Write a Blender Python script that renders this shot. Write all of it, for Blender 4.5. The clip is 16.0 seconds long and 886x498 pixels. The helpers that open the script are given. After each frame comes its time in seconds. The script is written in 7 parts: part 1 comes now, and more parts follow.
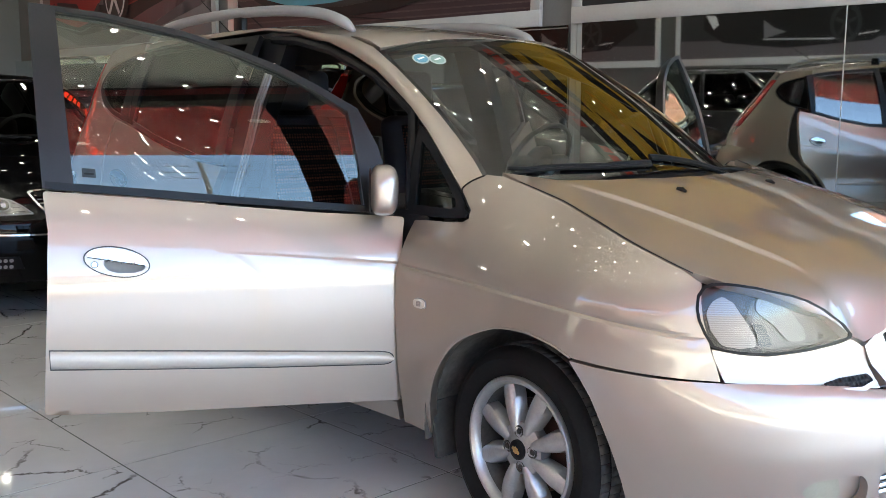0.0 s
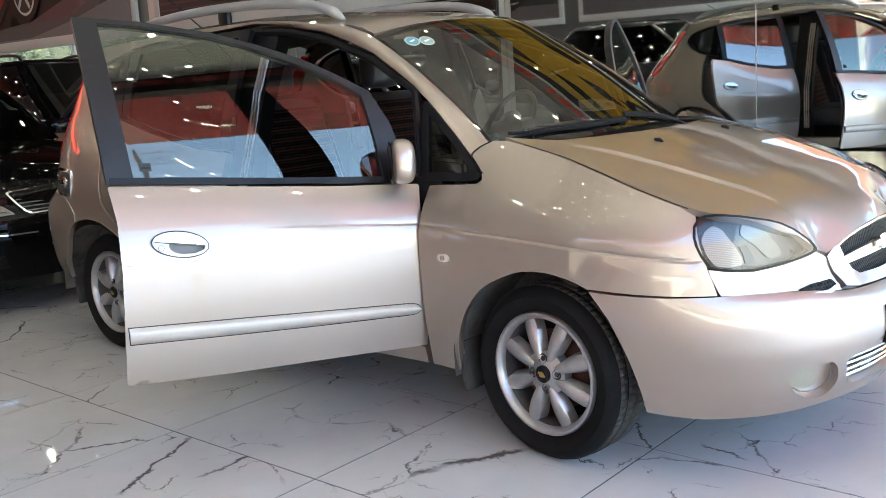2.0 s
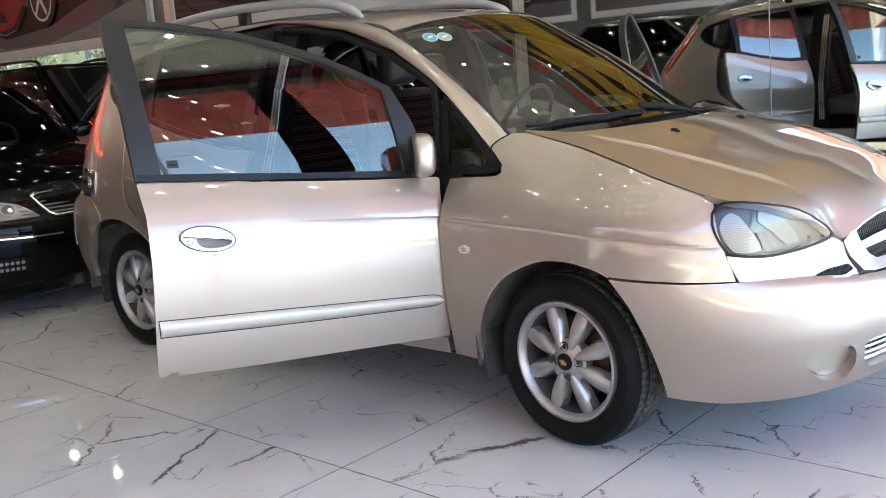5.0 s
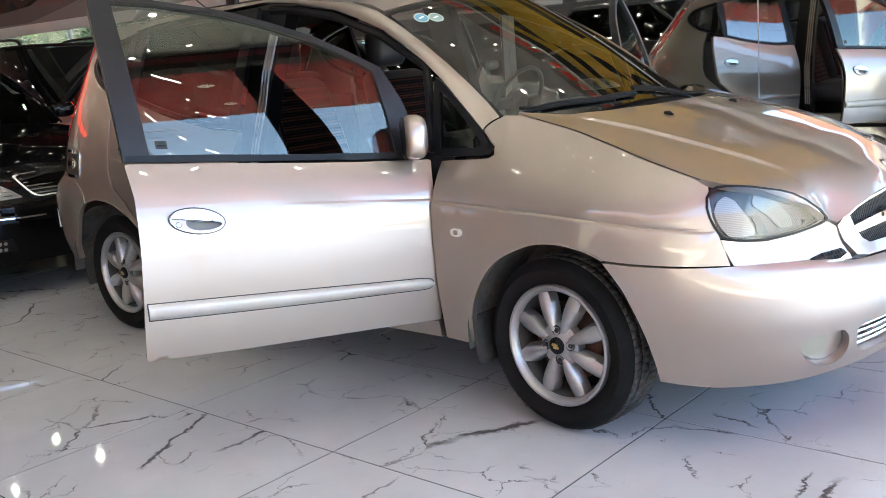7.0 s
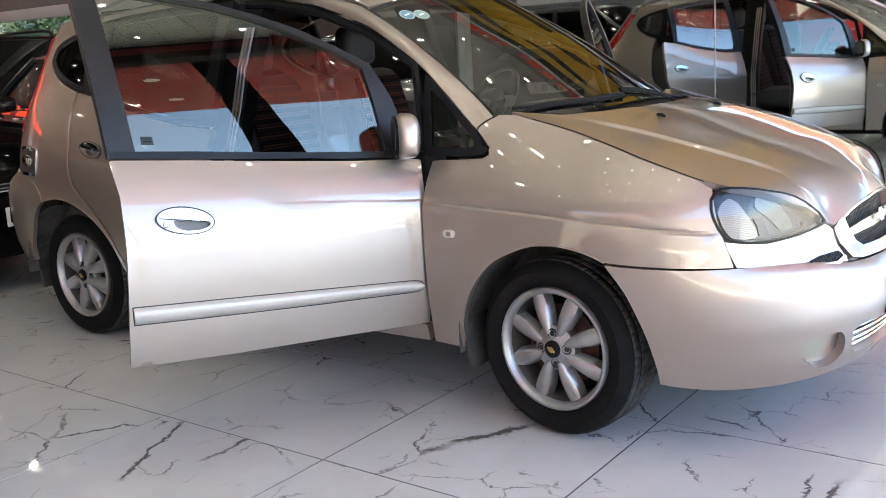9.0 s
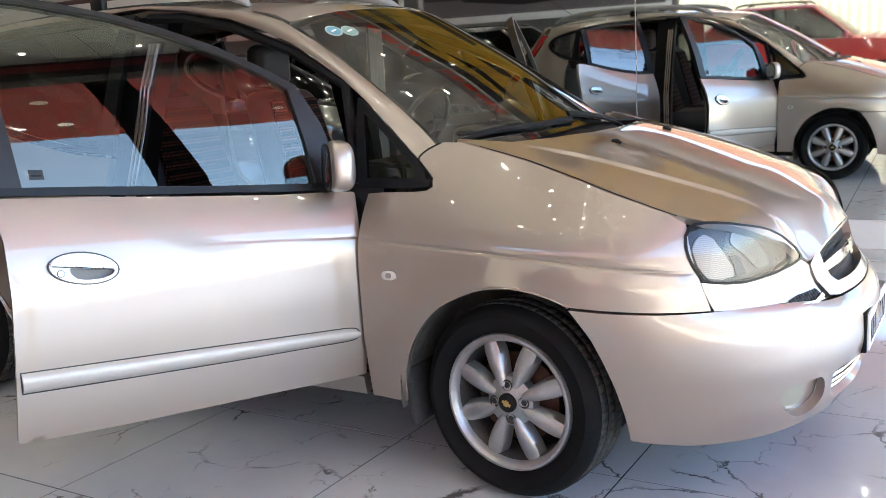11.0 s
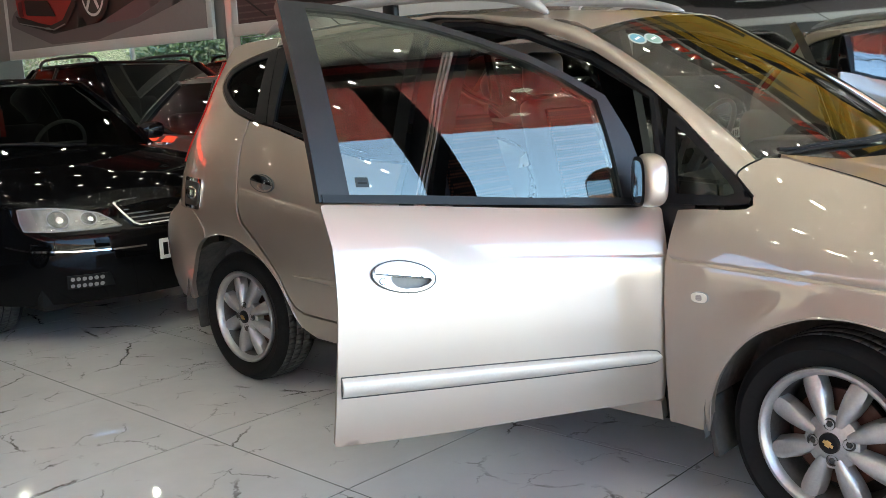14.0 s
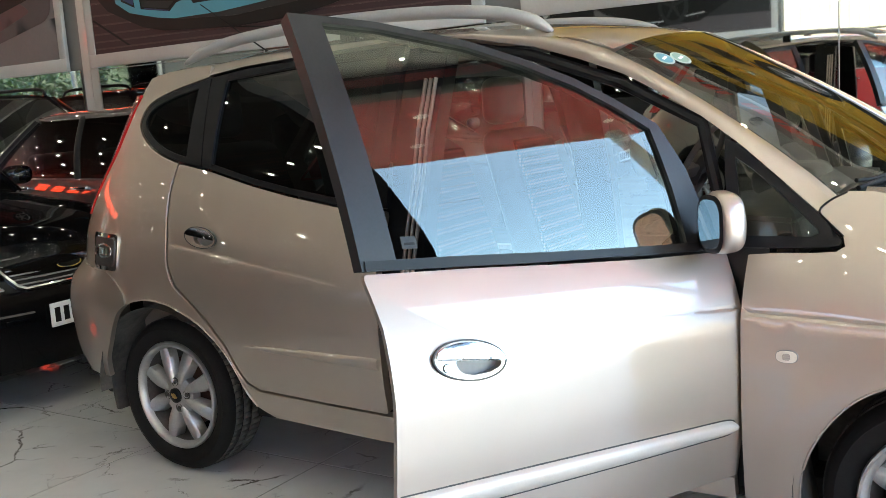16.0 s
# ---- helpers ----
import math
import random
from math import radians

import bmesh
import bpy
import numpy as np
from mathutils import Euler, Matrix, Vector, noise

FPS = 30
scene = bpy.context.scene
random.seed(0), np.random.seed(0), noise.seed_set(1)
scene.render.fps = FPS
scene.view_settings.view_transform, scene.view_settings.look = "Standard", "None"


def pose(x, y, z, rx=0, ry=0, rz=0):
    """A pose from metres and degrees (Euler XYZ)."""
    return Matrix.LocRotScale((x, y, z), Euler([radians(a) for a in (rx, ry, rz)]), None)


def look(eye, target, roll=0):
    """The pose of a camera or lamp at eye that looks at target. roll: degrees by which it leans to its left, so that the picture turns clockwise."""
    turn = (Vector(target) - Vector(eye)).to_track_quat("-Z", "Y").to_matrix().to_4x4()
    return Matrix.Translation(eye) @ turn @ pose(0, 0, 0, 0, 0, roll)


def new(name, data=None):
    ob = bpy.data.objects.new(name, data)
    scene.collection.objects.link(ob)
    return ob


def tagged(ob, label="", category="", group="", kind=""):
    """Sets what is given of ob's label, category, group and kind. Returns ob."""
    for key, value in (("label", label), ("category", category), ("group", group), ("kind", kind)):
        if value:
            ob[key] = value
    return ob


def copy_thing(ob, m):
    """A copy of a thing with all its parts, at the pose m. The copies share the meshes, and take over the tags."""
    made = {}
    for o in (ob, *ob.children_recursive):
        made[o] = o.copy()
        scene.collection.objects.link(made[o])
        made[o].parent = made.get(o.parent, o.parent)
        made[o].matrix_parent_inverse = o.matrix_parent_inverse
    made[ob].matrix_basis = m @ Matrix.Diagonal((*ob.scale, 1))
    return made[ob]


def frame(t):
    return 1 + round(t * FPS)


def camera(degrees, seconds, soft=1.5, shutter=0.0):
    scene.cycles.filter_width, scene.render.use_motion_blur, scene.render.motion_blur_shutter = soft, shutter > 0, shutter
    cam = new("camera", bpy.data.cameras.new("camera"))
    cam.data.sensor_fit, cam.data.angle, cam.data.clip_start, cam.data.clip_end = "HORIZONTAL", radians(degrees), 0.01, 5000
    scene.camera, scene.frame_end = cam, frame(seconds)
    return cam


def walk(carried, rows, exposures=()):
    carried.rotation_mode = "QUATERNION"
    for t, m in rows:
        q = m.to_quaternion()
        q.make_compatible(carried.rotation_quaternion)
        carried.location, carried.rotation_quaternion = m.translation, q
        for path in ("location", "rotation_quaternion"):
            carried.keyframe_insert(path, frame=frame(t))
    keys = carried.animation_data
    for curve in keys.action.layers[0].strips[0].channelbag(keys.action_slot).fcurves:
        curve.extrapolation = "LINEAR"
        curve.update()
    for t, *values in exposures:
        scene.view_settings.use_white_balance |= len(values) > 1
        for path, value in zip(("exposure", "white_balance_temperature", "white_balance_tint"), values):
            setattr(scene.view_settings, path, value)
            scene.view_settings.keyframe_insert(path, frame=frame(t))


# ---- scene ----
cam = camera(49.5, 16.0, soft=0.5)
PATH = [
    (0, (1.719, -2.727, 1.246), (0.287, -1.362, 0.952), 0.7),
    (0.5, (1.741, -2.91, 1.257), (0.412, -1.457, 0.905), -1.2),
    (1, (1.682, -3.11, 1.261), (0.455, -1.587, 0.841), -3.0),
    (1.5, (1.674, -3.237, 1.279), (0.438, -1.718, 0.871), -3.7),
    (2, (1.748, -3.257, 1.292), (0.457, -1.774, 0.926), -3.5),
    (2.5, (1.795, -3.264, 1.287), (0.384, -1.871, 1.024), -3.6),
    (3, (1.801, -3.273, 1.279), (0.398, -1.875, 1.002), -3.6),
    (3.5, (1.758, -3.324, 1.273), (0.419, -1.877, 0.936), -3.9),
    (3.7, (1.742, -3.35, 1.281), (0.429, -1.88, 0.942), -3.9),
    (5.8, (1.783, -3.285, 1.266), (0.446, -1.852, 0.869), -5.7),
    (6, (1.782, -3.279, 1.261), (0.43, -1.863, 0.852), -5.8),
    (6.5, (1.741, -3.293, 1.269), (0.414, -1.854, 0.858), -5.2),
    (7, (1.728, -3.321, 1.273), (0.444, -1.84, 0.872), -4.1),
    (7.5, (1.714, -3.309, 1.268), (0.453, -1.812, 0.858), -3.7),
    (8, (1.644, -3.337, 1.265), (0.425, -1.808, 0.847), -3.6),
    (8.5, (1.577, -3.399, 1.267), (0.396, -1.838, 0.857), -3.5),
    (8.7, (1.558, -3.41, 1.266), (0.382, -1.845, 0.857), -3.3),
    (10.8, (1.216, -3.184, 1.275), (0.185, -1.504, 0.931), -2.7),
    (11, (1.213, -3.179, 1.269), (0.216, -1.485, 0.897), -2.8),
    (11.5, (1.267, -3.166, 1.256), (0.313, -1.464, 0.82), -3.0),
    (12, (1.325, -3.165, 1.257), (0.32, -1.496, 0.804), -2.8),
    (12.5, (1.323, -3.177, 1.272), (0.213, -1.568, 0.85), -3.8),
    (13, (1.242, -3.212, 1.281), (0.01, -1.687, 0.885), -4.2),
    (13.5, (1.076, -3.249, 1.285), (-0.232, -1.785, 0.907), -3.1),
    (14, (0.907, -3.272, 1.293), (-0.426, -1.821, 0.952), -2.5),
    (14.5, (0.659, -3.188, 1.297), (-0.683, -1.731, 1.024), -2.9),
    (15, (0.441, -3.135, 1.302), (-0.867, -1.651, 1.008), -2.3),
    (15.5, (0.25, -3.147, 1.319), (-0.93, -1.563, 1.008), -2.0),
    (16, (0.2, -3.162, 1.325), (-0.883, -1.507, 1.023), -3.8),
]
walk(cam, [(t, look(eye, target, roll)) for t, eye, target, roll in PATH], exposures=[(0, 3.41, 7180, 1), (3.5, 3.58, 7380, 0), (6, 3.52, 7330, 2), (11.5, 3.4, 7330, 4), (13, 3.52, 7180, 0), (14.5, 3.71, 7480, -3), (16, 3.75, 7430, -3)])

# ---------- world, sun, exposure ----------
SUN_ELEV, SUN_AZ = 55.0, 62.0          # the sun stands high before the open front
world = bpy.data.worlds.new("sky")
scene.world = world
world.use_nodes = True
wn = world.node_tree.nodes
sky = wn.new("ShaderNodeTexSky")
sky.sky_type = "NISHITA"
sky.sun_disc = False
sky.air_density, sky.dust_density, sky.ozone_density = 0.6, 0.35, 3.2
sky.sun_elevation = radians(SUN_ELEV)
sky.sun_rotation = radians(SUN_AZ)
wn["Background"].inputs["Strength"].default_value = 0.14
world.node_tree.links.new(sky.outputs["Color"], wn["Background"].inputs["Color"])
sun_data = bpy.data.lights.new("sun", "SUN")
sun_data.energy, sun_data.angle, sun_data.color = 4.0, radians(0.5), (1.0, 0.97, 0.92)
sun = new("sun", sun_data)
sd = Vector((math.sin(radians(SUN_AZ)) * math.cos(radians(SUN_ELEV)), math.cos(radians(SUN_AZ)) * math.cos(radians(SUN_ELEV)), math.sin(radians(SUN_ELEV))))
sun.matrix_world = look(sd * 60, (0, 0, 0))

# ---------- node material helpers ----------


def nodes_of(name):
    m = bpy.data.materials.new(name)
    m.use_nodes = True
    return m, m.node_tree.nodes, m.node_tree.links, m.node_tree.nodes["Principled BSDF"]


def ramp(nodes, links, src, stops):
    r = nodes.new("ShaderNodeValToRGB")
    while len(r.color_ramp.elements) < len(stops):
        r.color_ramp.elements.new(0.5)
    for e, (p, c) in zip(r.color_ramp.elements, stops):
        e.position = p
        e.color = (*c, 1) if len(c) == 3 else c
    links.new(src, r.inputs["Fac"])
    return r.outputs["Color"]


def noise_tex(nodes, links, scale, detail=4, rough=0.55, coord="Object", distort=0.0):
    c = nodes.new("ShaderNodeTexCoord")
    n = nodes.new("ShaderNodeTexNoise")
    n.inputs["Scale"].default_value = scale
    n.inputs["Detail"].default_value = detail
    n.inputs["Roughness"].default_value = rough
    n.inputs["Distortion"].default_value = distort
    links.new(c.outputs[coord], n.inputs["Vector"])
    return n.outputs["Fac"]


def bump(nodes, links, b, src, strength, dist=0.002):
    k = nodes.new("ShaderNodeBump")
    k.inputs["Strength"].default_value = strength
    k.inputs["Distance"].default_value = dist
    links.new(src, k.inputs["Height"])
    links.new(k.outputs["Normal"], b.inputs["Normal"])


def mottled(name, lo, hi, rough=0.5, scale=6.0, metal=0.0, fine=60.0, bump_s=0.1, coat=0.0, spec=0.5, rough_var=0.1, emit=None):
    """Two scales of colour variation, uneven gloss and a fine relief."""
    m, n, l, b = nodes_of(name)
    a = noise_tex(n, l, scale)
    f = noise_tex(n, l, fine, 3)
    mix = n.new("ShaderNodeMix")
    mix.inputs["Factor"].default_value = 0.35
    l.new(a, mix.inputs["A"])
    l.new(f, mix.inputs["B"])
    l.new(ramp(n, l, mix.outputs["Result"], [(0.3, lo), (0.7, hi)]), b.inputs["Base Color"])
    mr = n.new("ShaderNodeMapRange")
    mr.inputs["To Min"].default_value = max(0.02, rough - rough_var)
    mr.inputs["To Max"].default_value = min(1.0, rough + rough_var)
    l.new(a, mr.inputs["Value"])
    l.new(mr.outputs["Result"], b.inputs["Roughness"])
    b.inputs["Metallic"].default_value = metal
    b.inputs["Coat Weight"].default_value = coat
    b.inputs["Coat Roughness"].default_value = 0.02
    b.inputs["Specular IOR Level"].default_value = spec
    if bump_s:
        bump(n, l, b, f, bump_s)
    if emit:
        b.inputs["Emission Color"].default_value = (*emit[0], 1)
        b.inputs["Emission Strength"].default_value = emit[1]
    return m


def car_paint(name, lo, hi, metal=0.88, rough=0.36, spec=0.5, coat=1.0):
    """Metallic flake base under clear lacquer."""
    m, n, l, b = nodes_of(name)
    flake = noise_tex(n, l, 900.0, 2)
    cloud = noise_tex(n, l, 1.6, 3)
    mix = n.new("ShaderNodeMix")
    mix.inputs["Factor"].default_value = 0.4
    l.new(cloud, mix.inputs["A"])
    l.new(flake, mix.inputs["B"])
    l.new(ramp(n, l, mix.outputs["Result"], [(0.3, lo), (0.7, hi)]), b.inputs["Base Color"])
    b.inputs["Metallic"].default_value = metal
    b.inputs["Roughness"].default_value = rough
    b.inputs["Coat Weight"].default_value = coat
    b.inputs["Coat Roughness"].default_value = 0.015
    b.inputs["Coat IOR"].default_value = 1.75
    b.inputs["Specular IOR Level"].default_value = spec
    return m


def glass_mat(name, tint, ior=2.1, rough=0.0, gloss=(1.0, 1.0, 1.0)):
    """Thin tinted pane: clear transmission with mirror-like gloss on top."""
    m, n, l, b = nodes_of(name)
    n.remove(b)
    tr = n.new("ShaderNodeBsdfTransparent")
    tr.inputs["Color"].default_value = (*tint, 1)
    gl = n.new("ShaderNodeBsdfGlossy")
    gl.inputs["Roughness"].default_value = rough
    gl.inputs["Color"].default_value = (*gloss, 1)
    fr = n.new("ShaderNodeFresnel")
    fr.inputs["IOR"].default_value = ior
    mx = n.new("ShaderNodeMixShader")
    l.new(fr.outputs["Fac"], mx.inputs["Fac"])
    l.new(tr.outputs["BSDF"], mx.inputs[1])
    l.new(gl.outputs["BSDF"], mx.inputs[2])
    l.new(mx.outputs["Shader"], n["Material Output"].inputs["Surface"])
    return m


PAINT = car_paint("champagne_paint", (0.353, 0.299, 0.260), (0.409, 0.349, 0.306), 0.92, 0.49)
PAINT_BLACK = car_paint("black_paint", (0.002, 0.002, 0.0024), (0.004, 0.004, 0.0046), 0.0, 0.3, 0.0, 0.19)
PAINT_GREY = car_paint("grey_paint", (0.035, 0.035, 0.039), (0.055, 0.055, 0.06), 0.6, 0.35)
PAINT_RED = car_paint("red_paint", (0.35, 0.02, 0.02), (0.42, 0.03, 0.03), 0.2, 0.4)
GLASS = glass_mat("window_glass", (0.40, 0.42, 0.43), 1.82, gloss=(0.93, 1.0, 0.91))
GLASS_SCREEN = glass_mat("windscreen_glass", (0.42, 0.47, 0.45), 1.86)
GLASS_DARK = glass_mat("tinted_glass", (0.10, 0.11, 0.11))
GLASS_CLEAR = glass_mat("clear_lens", (0.90, 0.91, 0.93), 1.5)
MIRROR = mottled("mirror_glass", (0.80, 0.84, 0.82), (0.82, 0.86, 0.84), 0.02, 2, 1.0, bump_s=0, rough_var=0.005)
CHROME = mottled("chrome", (0.72, 0.73, 0.75), (0.80, 0.81, 0.83), 0.07, 20, 1.0, bump_s=0.02, rough_var=0.03)
ALLOY = mottled("silver_alloy", (0.30, 0.30, 0.305), (0.44, 0.44, 0.445), 0.36, 14, 0.8, 120, 0.08, 0.25)
RUBBER = mottled("tyre_rubber", (0.004, 0.004, 0.0045), (0.011, 0.0105, 0.0102), 0.75, 9, 0, 90, 0.2, spec=0.12)
BLACK = mottled("black_plastic", (0.004, 0.004, 0.005), (0.010, 0.010, 0.011), 0.34, 12, 0, 200, 0.06, spec=0.16)
BLACKTAPE = mottled("black_satin_film", (0.006, 0.0064, 0.0075), (0.012, 0.0124, 0.014), 0.38, 7, 0, 160, 0.05, 0.0, spec=0.28)
DARK = mottled("underbody_and_shade_black", (0.008, 0.008, 0.008), (0.02, 0.019, 0.018), 0.85, 8, 0, 50, 0.3, spec=0.1)
GREYPLASTIC = mottled("grey_trim_plastic", (0.16, 0.16, 0.165), (0.21, 0.21, 0.215), 0.55, 10, 0, 150, 0.15)
MUD = mottled("dusty_liner", (0.022, 0.02, 0.019), (0.12, 0.11, 0.095), 0.9, 12, 0, 60, 0.5)
FLAP = mottled("mud_flap_rubber", (0.010, 0.010, 0.010), (0.045, 0.042, 0.038), 0.8, 18, 0, 60, 0.4)
SILVER = mottled("silver_rail_paint", (0.25, 0.25, 0.255), (0.31, 0.31, 0.315), 0.42, 8, 0.25, 150, 0.05, 0.3)
MOULD = mottled("rub_strip_paint", (0.40, 0.375, 0.345), (0.46, 0.435, 0.40), 0.45, 8, 0.35, 150, 0.05, 0.2)
SEAT = None
LEATHER = mottled("dark_seat_leather", (0.035, 0.034, 0.046), (0.055, 0.054, 0.068), 0.45, 14, 0, 180, 0.25)
BEIGE = mottled("grey_beige_trim", (0.085, 0.082, 0.078), (0.12, 0.116, 0.11), 0.7, 9, 0, 120, 0.2)
AMBER = mottled("clear_marker_plastic", (0.52, 0.48, 0.43), (0.62, 0.58, 0.52), 0.2, 30, 0, 300, 0.1, 0.6)
TAILRED = mottled("red_lamp_plastic", (0.30, 0.006, 0.008), (0.42, 0.012, 0.012), 0.15, 20, 0, 200, 0.05, 0.8)
WHITE = mottled("white_paint", (0.74, 0.74, 0.73), (0.82, 0.82, 0.81), 0.55, 3, 0, 90, 0.08)
PLATEWHITE = mottled("plate_white", (0.72, 0.73, 0.73), (0.8, 0.8, 0.8), 0.4, 20, 0, 200, 0.05)
BRASS = mottled("gold_emblem", (0.55, 0.38, 0.14), (0.65, 0.46, 0.2), 0.3, 30, 0.8, 200, 0.05)
FOG = mottled("fog_lens", (0.22, 0.21, 0.165), (0.28, 0.27, 0.215), 0.45, 10, 0.0, 150, 0.05, 0.0)

# ---------- mesh helpers ----------


def obj(name, bm, mat, parent=None, label="", smooth=True):
    me = bpy.data.meshes.new(name)
    bm.normal_update()
    bm.to_mesh(me)
    bm.free()
    if smooth:
        me.polygons.foreach_set("use_smooth", [True] * len(me.polygons))
        me.set_sharp_from_angle(angle=radians(40))
    for mm in mat if isinstance(mat, (list, tuple)) else [mat]:
        me.materials.append(mm)
    ob = new(name, me)
    if parent is not None:
        ob.parent = parent
    if label:
        ob["label"] = label
    return ob


part = obj


def thing(name, label, category, m=None, group="", kind=""):
    ob = new(name)
    ob.empty_display_size = 0.1
    if m is not None:
        ob.matrix_world = m
    return tagged(ob, label, category, group, kind)


def box_bm(x0, x1, y0, y1, z0, z1, bevel=0.0, seg=2, bm=None):
    b = bmesh.new()
    bmesh.ops.create_cube(b, size=1.0)
    for v in b.verts:
        v.co = Vector((x0 + (v.co.x + 0.5) * (x1 - x0), y0 + (v.co.y + 0.5) * (y1 - y0), z0 + (v.co.z + 0.5) * (z1 - z0)))
    if bevel:
        bmesh.ops.bevel(b, geom=b.edges[:], offset=bevel, segments=seg, affect="EDGES", profile=0.5)
    if bm is None:
        return b
    join(bm, b)
    return bm


def join(bm, other, m=None):
    """Adds the faces of other to bm."""
    if m is not None:
        bmesh.ops.transform(other, matrix=m, verts=other.verts)
    vs = [bm.verts.new(v.co) for v in other.verts]
    other.verts.index_update()
    for f in other.faces:
        try:
            bm.faces.new([vs[v.index] for v in f.verts]).smooth = True
        except ValueError:
            pass
    other.free()
    return bm


def lathe(profile, seg=48, axis="y", closed=False):
    """Turns a profile of (radius, along) round an axis."""
    bm = bmesh.new()
    rings = []
    for i in range(seg):
        a = 2 * math.pi * i / seg
        c, s = math.cos(a), math.sin(a)
        rings.append([bm.verts.new((r * c, h, r * s) if axis == "y" else (r * c, r * s, h) if axis == "z" else (h, r * c, r * s)) for r, h in profile])
    n = len(profile)
    for i in range(seg):
        p, q = rings[i], rings[(i + 1) % seg]
        for j in range(n if closed else n - 1):
            k = (j + 1) % n
            bm.faces.new((p[j], p[k], q[k], q[j]))
    bmesh.ops.remove_doubles(bm, verts=bm.verts, dist=1e-5)
    bmesh.ops.recalc_face_normals(bm, faces=bm.faces)
    return bm


def tube(points, radius, seg=10, cap=True, flat=1.0):
    """A round bar along points; radius may be a number or one for each point."""
    bm = bmesh.new()
    pts = [Vector(p) for p in points]
    rings = []
    up = Vector((0, 0, 1))
    for i, p in enumerate(pts):
        d = (pts[min(i + 1, len(pts) - 1)] - pts[max(i - 1, 0)]).normalized()
        u = up if abs(d.dot(up)) < 0.95 else Vector((1, 0, 0))
        a = d.cross(u).normalized()
        b = a.cross(d).normalized()
        r = radius[i] if isinstance(radius, (list, tuple)) else radius
        rings.append([bm.verts.new(p + a * r * math.cos(2 * math.pi * k / seg) + b * r * flat * math.sin(2 * math.pi * k / seg)) for k in range(seg)])
    for p, q in zip(rings, rings[1:]):
        for k in range(seg):
            bm.faces.new((p[k], p[(k + 1) % seg], q[(k + 1) % seg], q[k]))
    if cap:
        bm.faces.new(rings[0][::-1])
        bm.faces.new(rings[-1])
    bmesh.ops.recalc_face_normals(bm, faces=bm.faces)
    return bm


def curve_pts(pts, n=40, closed=False):
    """A smooth line through points (Catmull-Rom)."""
    P = [Vector(p) for p in pts]
    out, m = [], len(P)
    spans = m if closed else m - 1
    per = max(2, n // spans)
    for i in range(spans):
        a, b, c, d = (P[(i + k - 1) % m] if closed else P[min(max(i + k - 1, 0), m - 1)] for k in range(4))
        for k in range(per):
            t = k / per
            out.append(0.5 * ((2 * b) + (c - a) * t + (2 * a - 5 * b + 4 * c - d) * t * t + (3 * b - a - 3 * c + d) * t ** 3))
    if not closed:
        out.append(P[-1])
    return out


def smooth_table(table, w):
    """The table rounded over a width w."""
    xs, ys = np.array([a for a, _ in table]), np.array([b for _, b in table])
    k = np.array([-1.0, -0.75, -0.5, -0.25, 0, 0.25, 0.5, 0.75, 1.0])
    g = np.array([0.3, 0.6, 0.85, 1.0, 1.0, 1.0, 0.85, 0.6, 0.3])
    g /= g.sum()

    def f(v):
        return float((np.interp(v + k * w, xs, ys) * g).sum())
    return f


def inside(poly, x, y):
    c, j = False, len(poly) - 1
    for i in range(len(poly)):
        (x0, y0), (x1, y1) = poly[i], poly[j]
        if (y0 > y) != (y1 > y) and x < (x1 - x0) * (y - y0) / (y1 - y0) + x0:
            c = not c
        j = i
    return c


def dense(poly, step):
    out = []
    for i in range(len(poly)):
        a, b = Vector(poly[i]), Vector(poly[(i + 1) % len(poly)])
        n = max(1, int((b - a).length / step))
        out += [tuple(a.lerp(b, k / n)) for k in range(n)]
    return out


def rounded(poly, r, seg=4):
    """The polygon with its corners rounded by r."""
    out, n = [], len(poly)
    for i in range(n):
        a, b, c = Vector(poly[i - 1]), Vector(poly[i]), Vector(poly[(i + 1) % n])
        u, v = a - b, c - b
        k = min(r, u.length * 0.45, v.length * 0.45)
        if u.normalized().dot(v.normalized()) < -0.9 or k < 1e-4:
            out.append(tuple(b))
            continue
        p, q = b + u.normalized() * k, b + v.normalized() * k
        out += [tuple((1 - t) ** 2 * p + 2 * t * (1 - t) * b + t * t * q) for t in (j / seg for j in range(seg + 1))]
    return out


